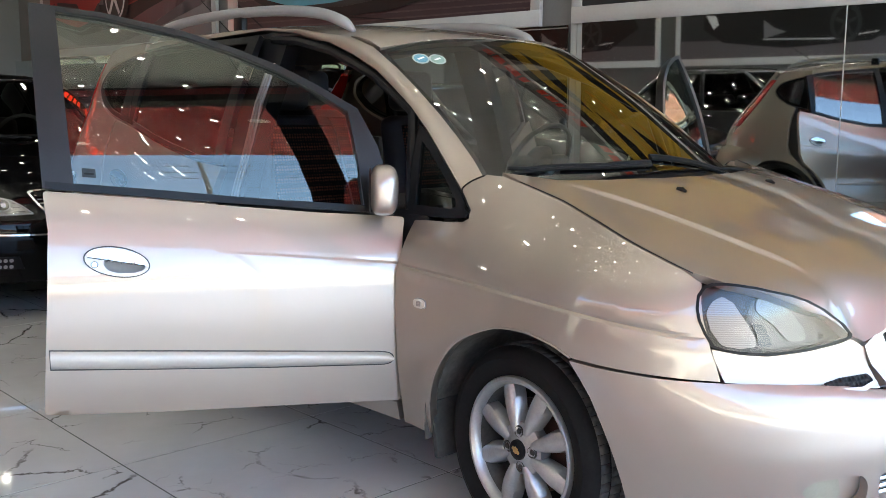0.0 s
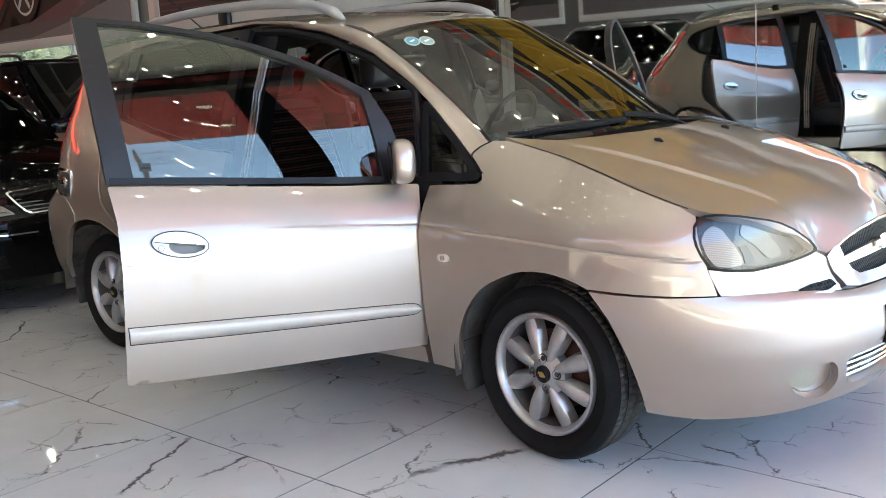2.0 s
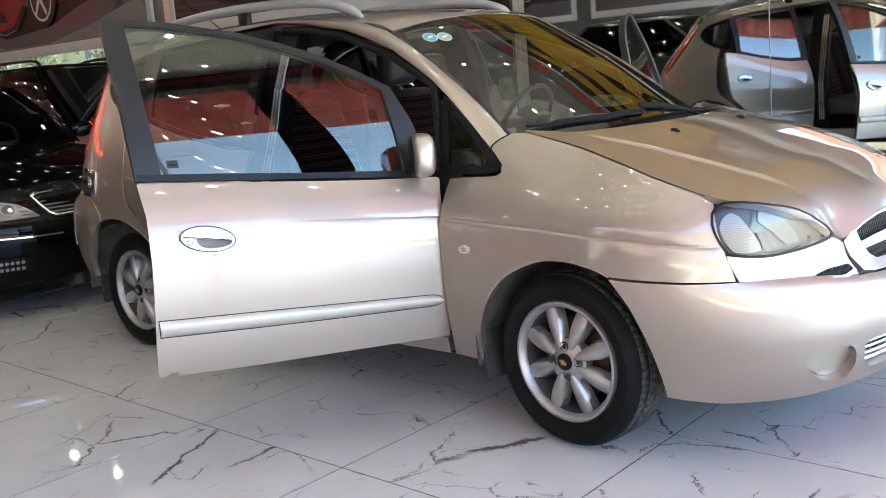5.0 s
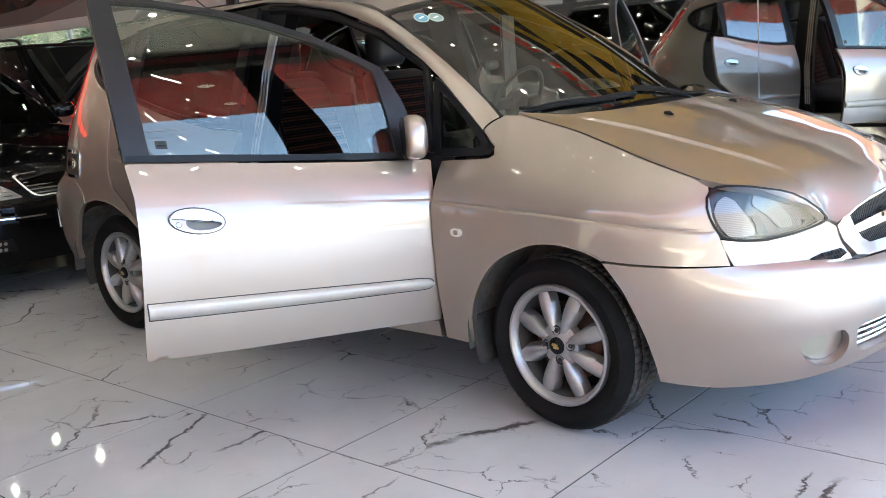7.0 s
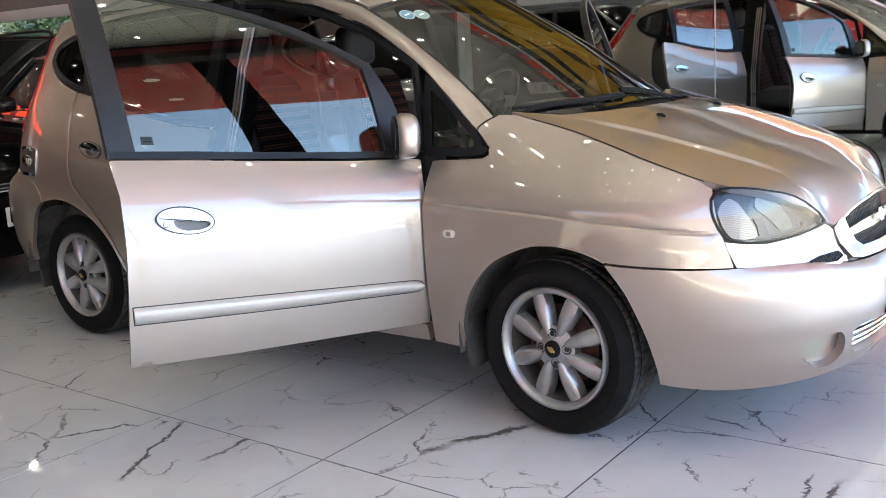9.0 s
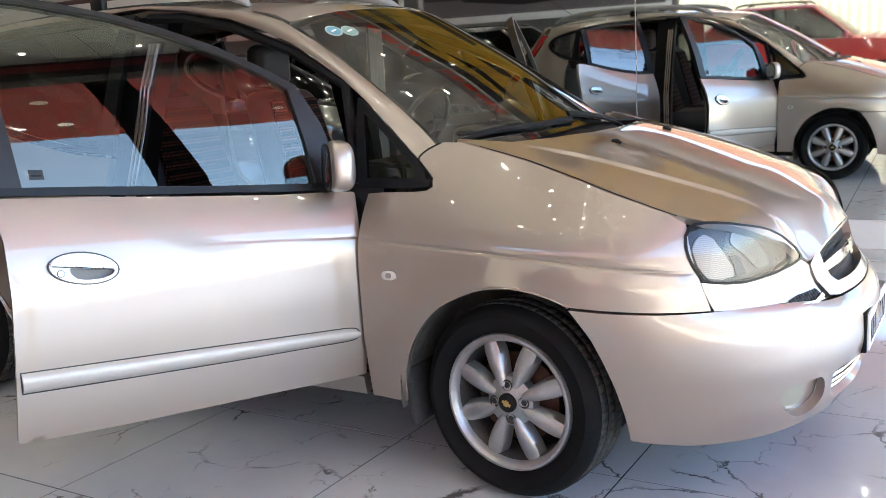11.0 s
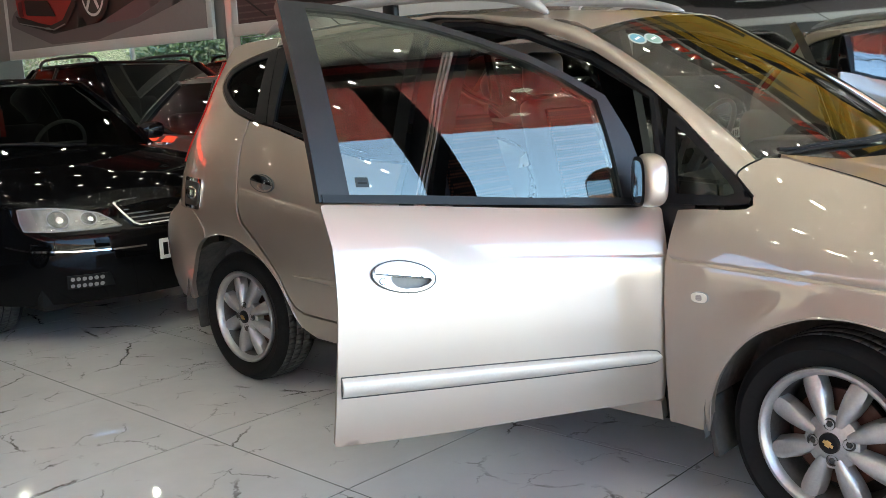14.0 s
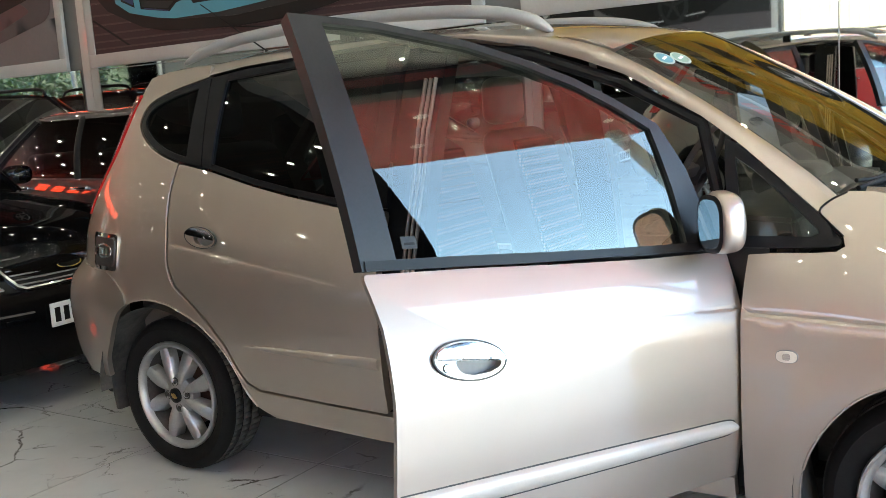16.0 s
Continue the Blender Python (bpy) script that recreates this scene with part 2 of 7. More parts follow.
def sheet(poly, surf, step=0.035, holes=(), thick=0.02, out=0.0, flip=False, uvstep=None, lines=()):
    """A panel: the area of a 2D outline, with holes, laid on the surface surf(a, b) and given thickness at its rims."""
    edge = uvstep or step
    loops = [dense(poly, edge)] + [dense(h, edge) for h in holes]
    pts, cons = [], []
    for lp in loops:
        k = len(pts)
        pts += [Vector(p) for p in lp]
        cons += [(k + i, k + (i + 1) % len(lp)) for i in range(len(lp))]
    for ln in lines:
        k = len(pts)
        q = [p for p in dense(ln, edge)[:-1] if inside(loops[0], *p) and not any(inside(h, *p) for h in loops[1:])]
        q = [p for p in q if min((Vector(p) - w).length for w in pts[:k]) > 0.003]
        cons += [(len(pts) + i, len(pts) + i + 1) for i in range(len(q) - 1) if (Vector(q[i]) - Vector(q[i + 1])).length < edge * 1.6]
        pts += [Vector(p) for p in q]
    tree = [p.copy() for p in pts]
    arr = np.array([tuple(p) for p in tree])
    lo, hi = arr.min(0), arr.max(0)
    r, row = lo[1] + step / 2, 0
    while r < hi[1]:
        c = lo[0] + step * (0.25 + 0.5 * (row % 2))
        while c < hi[0]:
            if inside(loops[0], c, r) and not any(inside(h, c, r) for h in loops[1:]) and np.abs(arr - (c, r)).max(1).min() > step * 0.45:
                pts.append(Vector((c, r)))
            c += step
        r += step * 0.866
        row += 1
    vs, _, fs, ov, _, _ = cdt(pts, cons)
    bm = bmesh.new()
    e = 0.004

    def nrm(a, b):
        p = Vector(surf(a, b))
        n = (Vector(surf(a + e, b)) - p).cross(Vector(surf(a, b + e)) - p)
        n = n.normalized() if n.length > 1e-12 else Vector((0, 0, 1))
        return p, (-n if flip else n)
    place = [nrm(*v) for v in vs]
    top = [bm.verts.new(p + n * out) for p, n in place]
    for f in fs:
        c = sum((vs[i] for i in f), Vector((0, 0))) / 3
        if not inside(loops[0], *c) or any(inside(h, *c) for h in loops[1:]):
            continue
        a, b, d = (top[i] for i in f)
        try:
            bm.faces.new((a, d, b) if flip else (a, b, d))
        except ValueError:
            pass
    lone = [v for v in bm.verts if not v.link_faces]
    rim = [e2 for e2 in bm.edges if len(e2.link_faces) == 1]
    if thick:
        near = {}
        for e2 in rim:
            q = []
            for v in e2.verts:
                if v not in near:
                    i = top.index(v) if len(top) < 400 else idx_of(top, v)
                    near[v] = (bm.verts.new(v.co), bm.verts.new(v.co - place[i][1] * thick))
                q.append(near[v])
            bm.faces.new((q[0][0], q[1][0], q[1][1], q[0][1]))
    for v in lone:
        bm.verts.remove(v)
    return bm


def idx_of(top, v):
    for i, w in enumerate(top):
        if w is v or w == v:
            return i
    return 0


def cdt(pts, cons):
    from mathutils.geometry import delaunay_2d_cdt
    return delaunay_2d_cdt(pts, cons, [], 0, 1e-5)

# ---------- the minivan's shape: x forward from the front axle, y to its left, z up ----------
X0, X1 = 0.05, -2.62                       # where the plan begins to round to the nose and to the tail
base_w = smooth_table([(-2.7, 0.876), (-1.6, 0.874), (-0.9, 0.858), (-0.3, 0.845), (0.3, 0.845)], 0.3)
low_in = smooth_table([(0.10, 0.10), (0.2, 0.062), (0.3, 0.042), (0.45, 0.014), (0.62, 0.0), (2.0, 0.0)], 0.05)
belt = smooth_table([(-3.5, 1.24), (-2.5, 1.185), (-2.3, 1.145), (-2.1, 1.09), (-1.75, 1.02), (-1.5, 1.0), (-1.0, 0.958), (-0.5, 0.912), (0.5, 0.91)], 0.08)
hood_edge = smooth_table([(-0.6, 1.22), (-0.28, 1.075), (-0.02, 1.01), (0.2, 0.95), (0.4, 0.885), (0.52, 0.84), (0.6, 0.82), (0.66, 0.785), (0.70, 0.74), (0.72, 0.69), (0.9, 0.62)], 0.03)
nose_x = smooth_table([(0.1, 0.74), (0.22, 0.80), (0.3, 0.85), (0.42, 0.88), (0.52, 0.875), (0.58, 0.845), (0.62, 0.81), (0.7, 0.80), (1.2, 0.80)], 0.03)
tail_x = smooth_table([(0.2, -3.36), (0.3, -3.42), (0.5, -3.46), (0.66, -3.46), (0.72, -3.42), (0.92, -3.38), (1.05, -3.29), (1.15, -3.19), (1.25, -3.08), (1.35, -2.98), (1.45, -2.88), (1.52, -2.80), (1.6, -2.72)], 0.05)
NE, TE = 3.0, 2.6


def step01(v, a, b):
    t = min(1.0, max(0.0, (v - a) / (b - a)))
    return t * t * (3 - 2 * t)


crease_z = smooth_table([(-1.2, 0.838), (-1.0, 0.822), (-0.5, 0.772), (-0.44, 0.765), (-0.05, 0.748), (0.24, 0.730), (0.55, 0.700)], 0.04)


def crease(x, z):
    """The pressed line along wing and door: a step with a groove above it, fading to both ends."""
    if not -1.15 < x < 0.6:
        return 0.0
    e = z - crease_z(x)
    k = step01(x, -0.75, -0.45)
    d = (0.0016 + 0.0026 * k) * step01(x, -1.15, -0.85) * step01(e, -0.004, 0.004)
    d += 0.0036 * k * max(0.0, 1 - abs(e - 0.002) / 0.008)
    return d * (1 - step01(x, 0.45, 0.58))


def rear_line(x, z):
    """The fine pressed line falling forwards across the rear door."""
    e = z - (0.889 - 0.148 * (x + 2.468))
    return 0.0022 * step01(x, -1.66, -1.80) * step01(x, -2.75, -2.5) * step01(e, -0.003, 0.004) * (1 - step01(e, 0.004, 0.07))


def side_in(x, z):
    """How far the flank lies inside its widest line at height z."""
    d = low_in(z)
    if x < -2.3 and z > 0.74:              # shoulder line running back to the tail lamp
        zl = 0.975 - 0.22 * max(0.0, x + 2.98)
        d += 0.007 * step01(-x, 2.55, 2.85) * (1 - step01(z, zl - 0.012, zl + 0.004)) * step01(z, zl - 0.14, zl - 0.02)
    for wx in (0.0, -2.6):                 # the arches swell out to their lips
        r = math.hypot(x - wx, z - 0.30)
        if r < 0.47:
            d -= 0.012 * step01(r, 0.46, 0.36)
    zb = belt(x)
    door = 0.0
    if z > 0.74:
        k = (z - 0.74) / (zb - 0.74)
        if k < 1:
            door = 0.085 * k ** 1.7
        else:
            e = z - zb
            door = 0.085 + 0.2 * e + 0.32 * e * e
    w = step01(x, -0.55, -0.15)
    fend = 0.0
    if w > 0 and z > 0.74:
        q = (z - 0.74) / (hood_edge(min(x, X0)) - 0.74)
        fend = 0.17 * q ** 1.5
    return d + door * (1 - w) + fend * w


def half(x, z):
    """Half the width of the flank at x and height z."""
    w = base_w(min(max(x, X1), X0)) - side_in(min(max(x, X1), X0), z) - (crease(x, z) if x > -1.3 else rear_line(x, z))
    if x > X0:
        u = min(1.0, (x - X0) / (nose_x(z) - X0))
        w *= max(0.0, 1 - u ** NE) ** 0.5
    elif x < X1:
        u = min(1.0, (X1 - x) / (X1 - tail_x(z)))
        w *= max(0.0, 1 - u ** TE) ** 0.5
    return w


def flank(s):
    return lambda x, z: (x, s * half(x, z), z)


ARC = 1.1


def nose(a, z):
    """Round the front: a runs from the right flank at 0 over the centre at ARC to the left flank."""
    t = a / ARC
    s = -1
    if t > 1:
        t, s = 2 - t, 1
    t = min(1.0, max(0.0, t)) * math.pi / 2
    w = base_w(X0) - side_in(X0, z)
    return (X0 + (nose_x(z) - X0) * math.sin(t) ** (2 / NE), s * w * math.cos(t), z)


def tail(a, z):
    """Round the back: from the right flank at 0 over the centre at ARC to the left flank."""
    t = a / ARC
    s = -1
    if t > 1:
        t, s = 2 - t, 1
    t = min(1.0, max(0.0, t)) * math.pi / 2
    w = base_w(X1) - side_in(X1, z)
    return (X1 - (X1 - tail_x(z)) * math.sin(t) ** (2 / TE), s * w * math.cos(t), z)


def a_of(x, z):
    """The place along nose() of x at height z on the right flank."""
    u = min(1.0, max(0.0, (x - X0) / (nose_x(z) - X0)))
    return math.asin(u ** (NE / 2)) * 2 / math.pi * ARC


def b_of(x, z):
    u = min(1.0, max(0.0, (X1 - x) / (X1 - tail_x(z))))
    return math.asin(u ** (TE / 2)) * 2 / math.pi * ARC


hood_mid = smooth_table([(-0.6, 1.16), (-0.2, 1.085), (0.0, 1.045), (0.2, 0.99), (0.4, 0.93), (0.55, 0.885), (0.65, 0.85), (0.72, 0.81), (0.76, 0.77), (0.79, 0.72), (0.9, 0.5)], 0.03)


lip_x = smooth_table([(0.0, 0.792), (0.1, 0.790), (0.2, 0.784), (0.3, 0.772), (0.36, 0.758), (0.40, 0.744), (0.43, 0.73), (0.5, 0.70), (0.7, 0.6)], 0.02)
lip_z = smooth_table([(0.0, 0.738), (0.1, 0.735), (0.2, 0.720), (0.3, 0.694), (0.36, 0.675), (0.40, 0.696), (0.43, 0.722), (0.5, 0.762), (0.6, 0.80)], 0.02)


crest = smooth_table([(-0.2, 0.585), (0.0, 0.545), (0.3, 0.485), (0.6, 0.415), (0.8, 0.38)], 0.1)


def hood_z(x, y, lip=True):
    ze = hood_edge(x)
    ye = max(0.30, half(min(x, 0.72), hood_edge(min(x, 0.72))))
    z = hood_mid(x) - (hood_mid(x) - ze) * min(1.3, abs(y) / ye) ** 2.3
    yc = crest(x)                          # the raised middle ends in a pressed line on either side
    z += 0.009 * (1 - step01(abs(y), yc - 0.010, yc + 0.010)) * step01(x, -0.10, 0.12) * (1 - step01(x, 0.52, 0.66))
    if x > 0.5 and lip:                    # the front edge rolls down to the grille and the lamps
        xe, zt = lip_x(abs(y)), lip_z(abs(y))
        k = step01(x, xe - 0.12, xe + 0.02)
        z += (zt - hood_z(xe, y, False)) * k * (1 - step01(abs(y), 0.44, 0.54))
    return z


screen = smooth_table([(-1.2, 1.64), (-0.80, 1.497), (-0.4, 1.285), (-0.03, 1.05), (0.4, 0.76)], 0.12)


def screen_z(x, y):
    return screen(x + 0.22 * (y / 0.6) ** 2)


roof_mid = smooth_table([(-3.2, 1.36), (-3.0, 1.43), (-2.8, 1.505), (-2.6, 1.548), (-2.3, 1.578), (-1.8, 1.585), (-1.3, 1.565), (-1.0, 1.535), (-0.8, 1.497), (-0.4, 1.40)], 0.12)


def roof_z(x, y):
    z = roof_mid(x) - 0.06 * (abs(y) / 0.6) ** 3
    lip = max(0.0, z - screen_z(x, y) - 0.001)
    return z - lip * step01(x, -1.35, -0.87)


HINGE = (-0.50, 0.800)                     # the front doors' hinge line, x and half width
OPEN_R, OPEN_L = 65.0, 65.0

# ---------- the champagne minivan ----------


def seat_material():
    """Dark upholstery under a beaded brown cover."""
    m, n, l, b = nodes_of("beaded_seat_cover")
    c = n.new("ShaderNodeTexCoord")
    v = n.new("ShaderNodeTexVoronoi")
    v.inputs["Scale"].default_value = 78.0
    v.inputs["Randomness"].default_value = 0.15
    l.new(c.outputs["Object"], v.inputs["Vector"])
    l.new(ramp(n, l, v.outputs["Distance"], [(0.0, (0.22, 0.09, 0.055)), (0.34, (0.11, 0.042, 0.028)), (0.5, (0.010, 0.008, 0.009))]), b.inputs["Base Color"])
    b.inputs["Roughness"].default_value = 0.75
    b.inputs["Specular IOR Level"].default_value = 0.15
    bump(n, l, b, v.outputs["Distance"], 0.3, 0.004)
    return m


SEAT = seat_material()
GAP = mottled("dark_joint", (0.012, 0.012, 0.012), (0.03, 0.03, 0.03), 0.6, 12, 0, 150, 0.1)
RECESS = mottled("handle_recess", (0.11, 0.107, 0.102), (0.15, 0.146, 0.14), 0.4, 12, 0, 150, 0.1)
# tyre rubber again, lightened for the light that falls on the ribs
TREAD = mottled("lit_tread", (0.030, 0.030, 0.031), (0.070, 0.069, 0.067), 0.85, 9, 0, 60, 0.3, spec=0.15)
# dark barrel colour stands in for the shade between the spokes
BARREL = mottled("shaded_barrel", (0.035, 0.034, 0.033), (0.11, 0.105, 0.10), 0.6, 14, 0.4, 90, 0.15)
NUT = mottled("dark_steel", (0.03, 0.03, 0.03), (0.08, 0.075, 0.07), 0.45, 30, 0.6, 200, 0.1)


def mesh_material(name, scale, col):
    """Black honeycomb plastic mesh."""
    m, n, l, b = nodes_of(name)
    c = n.new("ShaderNodeTexCoord")
    v = n.new("ShaderNodeTexVoronoi")
    v.inputs["Scale"].default_value = scale
    v.inputs["Randomness"].default_value = 0.0
    l.new(c.outputs["Object"], v.inputs["Vector"])
    l.new(ramp(n, l, v.outputs["Distance"], [(0.35, (0.002, 0.002, 0.002)), (0.5, col)]), b.inputs["Base Color"])
    b.inputs["Roughness"].default_value = 0.55
    b.inputs["Specular IOR Level"].default_value = 0.12
    bump(n, l, b, v.outputs["Distance"], 1.0, 0.004)
    return m


MESH = mesh_material("grille_mesh", 75.0, (0.012, 0.012, 0.013))
HEADREFL = mottled("lamp_reflector", (0.06, 0.06, 0.063), (0.10, 0.10, 0.103), 0.34, 6, 0.7, 40, 0.0)
HEADINNER = mottled("lamp_inner_bowl", (0.10, 0.10, 0.103), (0.17, 0.17, 0.173), 0.36, 12, 0.7, 60, 0.0)
HEADBLACK = mottled("lamp_housing_dark", (0.012, 0.012, 0.013), (0.025, 0.025, 0.027), 0.45, 8, 0, 90, 0.1)


def fluted(name, col, scale, axis):
    m, n, l, b = nodes_of(name)
    c = n.new("ShaderNodeTexCoord")
    w = n.new("ShaderNodeTexWave")
    w.bands_direction = axis
    w.inputs["Scale"].default_value = scale
    l.new(c.outputs["Object"], w.inputs["Vector"])
    l.new(ramp(n, l, w.outputs["Fac"], [(0.2, tuple(0.75 * k for k in col)), (0.8, col)]), b.inputs["Base Color"])
    b.inputs["Roughness"].default_value = 0.25
    b.inputs["Metallic"].default_value = 0.2
    bump(n, l, b, w.outputs["Fac"], 0.05, 0.002)
    return m


FLUTE = fluted("fluted_lens", (0.34, 0.305, 0.29), 60.0, "Z")
FLUTEBLUE = fluted("ribbed_blue_lens", (0.07, 0.08, 0.095), 60.0, "Z")


def wheel(parent, m):
    """Alloy wheel: y = 0 is the cap's face, the tyre lies behind it at +y."""
    w = new("wheel")
    w.parent = parent
    w.matrix_basis = m
    R, RR = 0.295, 0.203
    prof = [(RR, 0.022), (0.232, 0.004), (0.258, -0.004), (0.277, 0.005), (0.288, 0.022), (0.2935, 0.038)]
    bm = lathe([(RR - 0.01, 0.035)] + prof + [(R, 0.10), (0.2935, 0.168), (0.276, 0.195), (0.21, 0.195), (RR - 0.01, 0.18)], 72)
    part("tyre", bm, RUBBER, w, "black rubber tyre with worn tread")
    bm = bmesh.new()
    for k in range(72):                    # tread blocks on the shoulder and the crown
        a = 2 * math.pi * k / 72
        for y0, y1, d in ((0.032, 0.064, 0.0), (0.069, 0.106, 0.5), (0.111, 0.16, 0.0)):
            b = box_bm(-0.0121, 0.0121, y0, y1, 0.286, 0.2972 - (0.003 if y0 < 0.05 else 0))
            join(bm, b, Matrix.Rotation(a + d * 2 * math.pi / 72, 4, "Y") @ Matrix.Shear("XZ", 4, (0.0, 0.0)))
    part("tread", bm, TREAD, w, "worn tread blocks, rubber lightened as if lit", smooth=False)
    # rim: rolled lip, barrel and spokes
    bm = lathe([(RR + 0.004, 0.028), (RR + 0.006, 0.012), (RR + 0.002, 0.004), (RR - 0.006, 0.003), (RR - 0.012, 0.008), (RR - 0.018, 0.016), (RR - 0.021, 0.030)], 72)
    rim = part("rim", bm, ALLOY, w, "silver alloy rim with scuffed lip")
    part("barrel", lathe([(RR - 0.021, 0.030), (RR - 0.026, 0.050), (RR - 0.03, 0.16)], 48), BARREL, rim, "barrel coloured dark for the shade behind the spokes")
    for k in range(8):
        a = 2 * math.pi * (k + 0.5) / 8
        bm = bmesh.new()
        rows = []
        for i in range(15):                # petal spoke: waisted at the hub, full towards the rim, ridged along its middle
            t = i / 14
            r = 0.050 + t * 0.136
            wd = (0.0145 + 0.0195 * math.sin(math.pi * (0.06 + 0.60 * t)) ** 1.3) * (1.0 if t < 0.9 else 0.93)
            h = 0.020 - 0.006 * math.cos(t * math.pi) + 0.004
            row = []
            for j in range(9):
                q = j / 4 - 1
                row.append(bm.verts.new((wd * q, h + 0.014 - 0.025 * (1 - q * q) ** 0.7 * (0.75 + 0.25 * math.sin(math.pi * t)) + 0.02 * (abs(q) > 0.99), r)))
            rows.append(row)
        for p, q in zip(rows, rows[1:]):
            for j in range(8):
                bm.faces.new((p[j], q[j], q[j + 1], p[j + 1]))
        bmesh.ops.recalc_face_normals(bm, faces=bm.faces)
        bmesh.ops.transform(bm, matrix=Matrix.Rotation(a, 4, "Y"), verts=bm.verts)
        part("spoke", bm, ALLOY, w)
    bm = lathe([(0.0, 0.010), (0.026, 0.010), (0.034, 0.014), (0.066, 0.021), (0.076, 0.026), (0.079, 0.036), (0.079, 0.06)], 40)
    part("hub", bm, ALLOY, w)
    bm = lathe([(0.0, 0.001), (0.024, 0.002), (0.0285, 0.005), (0.0295, 0.012)], 32)
    cap = part("hub_cap", bm, BLACK, w, "black cap with small gold emblem")
    bm = box_bm(-0.015, 0.015, -0.001, 0.004, -0.0045, 0.0045, 0.001)
    box_bm(-0.007, 0.007, -0.001, 0.004, -0.009, 0.009, 0.001, bm=bm)
    bmesh.ops.transform(bm, matrix=Matrix.Rotation(radians(25), 4, "Y"), verts=bm.verts)
    part("emblem", bm, BRASS, cap)
    for k in range(4):
        a = math.pi / 2 * k + 0.1
        bm = lathe([(0.0, 0.014), (0.007, 0.014), (0.0105, 0.018), (0.0105, 0.026)], 6)
        join(bm, lathe([(0.0105, 0.0215), (0.0155, 0.0135), (0.018, 0.019)], 20))
        bmesh.ops.transform(bm, matrix=Matrix.Translation((0.050 * math.cos(a), 0, 0.050 * math.sin(a))), verts=bm.verts)
        part("lug_nut", bm, NUT, w)
    bm = lathe([(0.0, 0.075), (0.135, 0.075), (0.135, 0.09), (0.0, 0.09)], 40)
    part("brake_disc", bm, mottled("rusty_disc", (0.05, 0.023, 0.016), (0.11, 0.055, 0.042), 0.5, 20, 0.6), w, "rusty steel brake disc")
    bm = lathe([(0.0, 0.12), (RR - 0.032, 0.12)], 40)
    part("drum_back", bm, DARK, w)
    return w


def oval(cx, cz, rx, rz, n=28, p=2.0):
    out = []
    for i in range(n):
        a = 2 * math.pi * i / n
        c, s = math.cos(a), math.sin(a)
        out.append((cx + rx * math.copysign(abs(c) ** (2 / p), c), cz + rz * math.copysign(abs(s) ** (2 / p), s)))
    return out


def on(surf, s, poly, step, thick, out, holes=(), lines=()):
    return sheet(poly, surf, step, holes, thick, out, flip=s > 0, lines=lines)


CREASE = [[(x / 100, crease_z(x / 100) + d) for x in range(-104, 58, 4)] for d in (-0.006, -0.002, 0.002, 0.006, 0.010)]


def tilted(poly, cx, cz, deg):
    c, k = math.cos(radians(deg)), math.sin(radians(deg))
    return [(cx + (x - cx) * c - (z - cz) * k, cz + (x - cx) * k + (z - cz) * c) for x, z in poly]


def grip(cx, cz, rx, rz, k=1.0):
    """The half-moon outline of the finger recess."""
    pts = [(-0.42, -0.03), (0.90, 0.0), (0.84, -0.30), (0.55, -0.60), (0.1, -0.76), (-0.2, -0.70), (-0.38, -0.40)]
    return rounded([(cx + rx * u * k, cz + rz * (v * k)) for u, v in pts], 0.012)


def door_handle(parent, s, cx, cz, rx, rz, tilt, name="handle"):
    """Oval escutcheon with a scooped lower half, a chrome pull over it and a keyhole."""
    f = flank(s)

    def rot(poly):
        c, k = math.cos(radians(tilt)), math.sin(radians(tilt))
        return [(cx + (x - cx) * c - (z - cz) * k, cz + (x - cx) * k + (z - cz) * c) for x, z in poly]
    h = part(name, on(f, s, rot(oval(cx, cz, rx, rz)), 0.006, 0.010, 0.007, [rot(grip(cx, cz, rx, rz))]), PAINT, parent, "body-coloured oval handle surround")
    part("rim", on(f, s, rot(oval(cx, cz, rx * 1.030, rz * 1.065)), 0.006, 0.008, 0.0082, [rot(oval(cx, cz, rx * 0.992, rz * 0.985))]), GAP, h)
    part("recess", on(f, s, rot(grip(cx, cz, rx, rz, 1.1)), 0.01, 0, -0.014), RECESS, h, "shaded grip recess")
    seam = [(-0.90, 0.03), (0.86, 0.05), (0.86, 0.0), (-0.90, -0.02)]
    part("pull_gap", on(f, s, rot([(cx + rx * u, cz + rz * v) for u, v in seam]), 0.006, 0.003, 0.0085), BLACK, h)
    pull = [(cx + rx * 0.95 * math.cos(radians(a)), cz + rz * (0.05 + 0.84 * math.sin(radians(a)))) for a in range(0, 181, 12)]
    part("pull", on(f, s, rot(pull), 0.006, 0.012, 0.014), CHROME, h, "bright pull flap")
    if cx > -1.6:
        part("keyhole_ring", on(f, s, rot(oval(cx - rx * 0.66, cz - rz * 0.42, 0.0095, 0.009, 18)), 0.004, 0.003, 0.0085), GAP, h)
        part("keyhole", on(f, s, rot(oval(cx - rx * 0.66, cz - rz * 0.42, 0.0076, 0.0072, 18)), 0.004, 0.004, 0.0105), CHROME, h)
    return h


def swing(hx, hy, s, deg):
    """The turn of a door about its upright hinge, outwards."""
    a = radians(deg) * (1 if s < 0 else -1)
    return Matrix.Translation((hx, s * hy, 0)) @ Matrix.Rotation(a, 4, "Z") @ Matrix.Translation((-hx, -s * hy, 0))


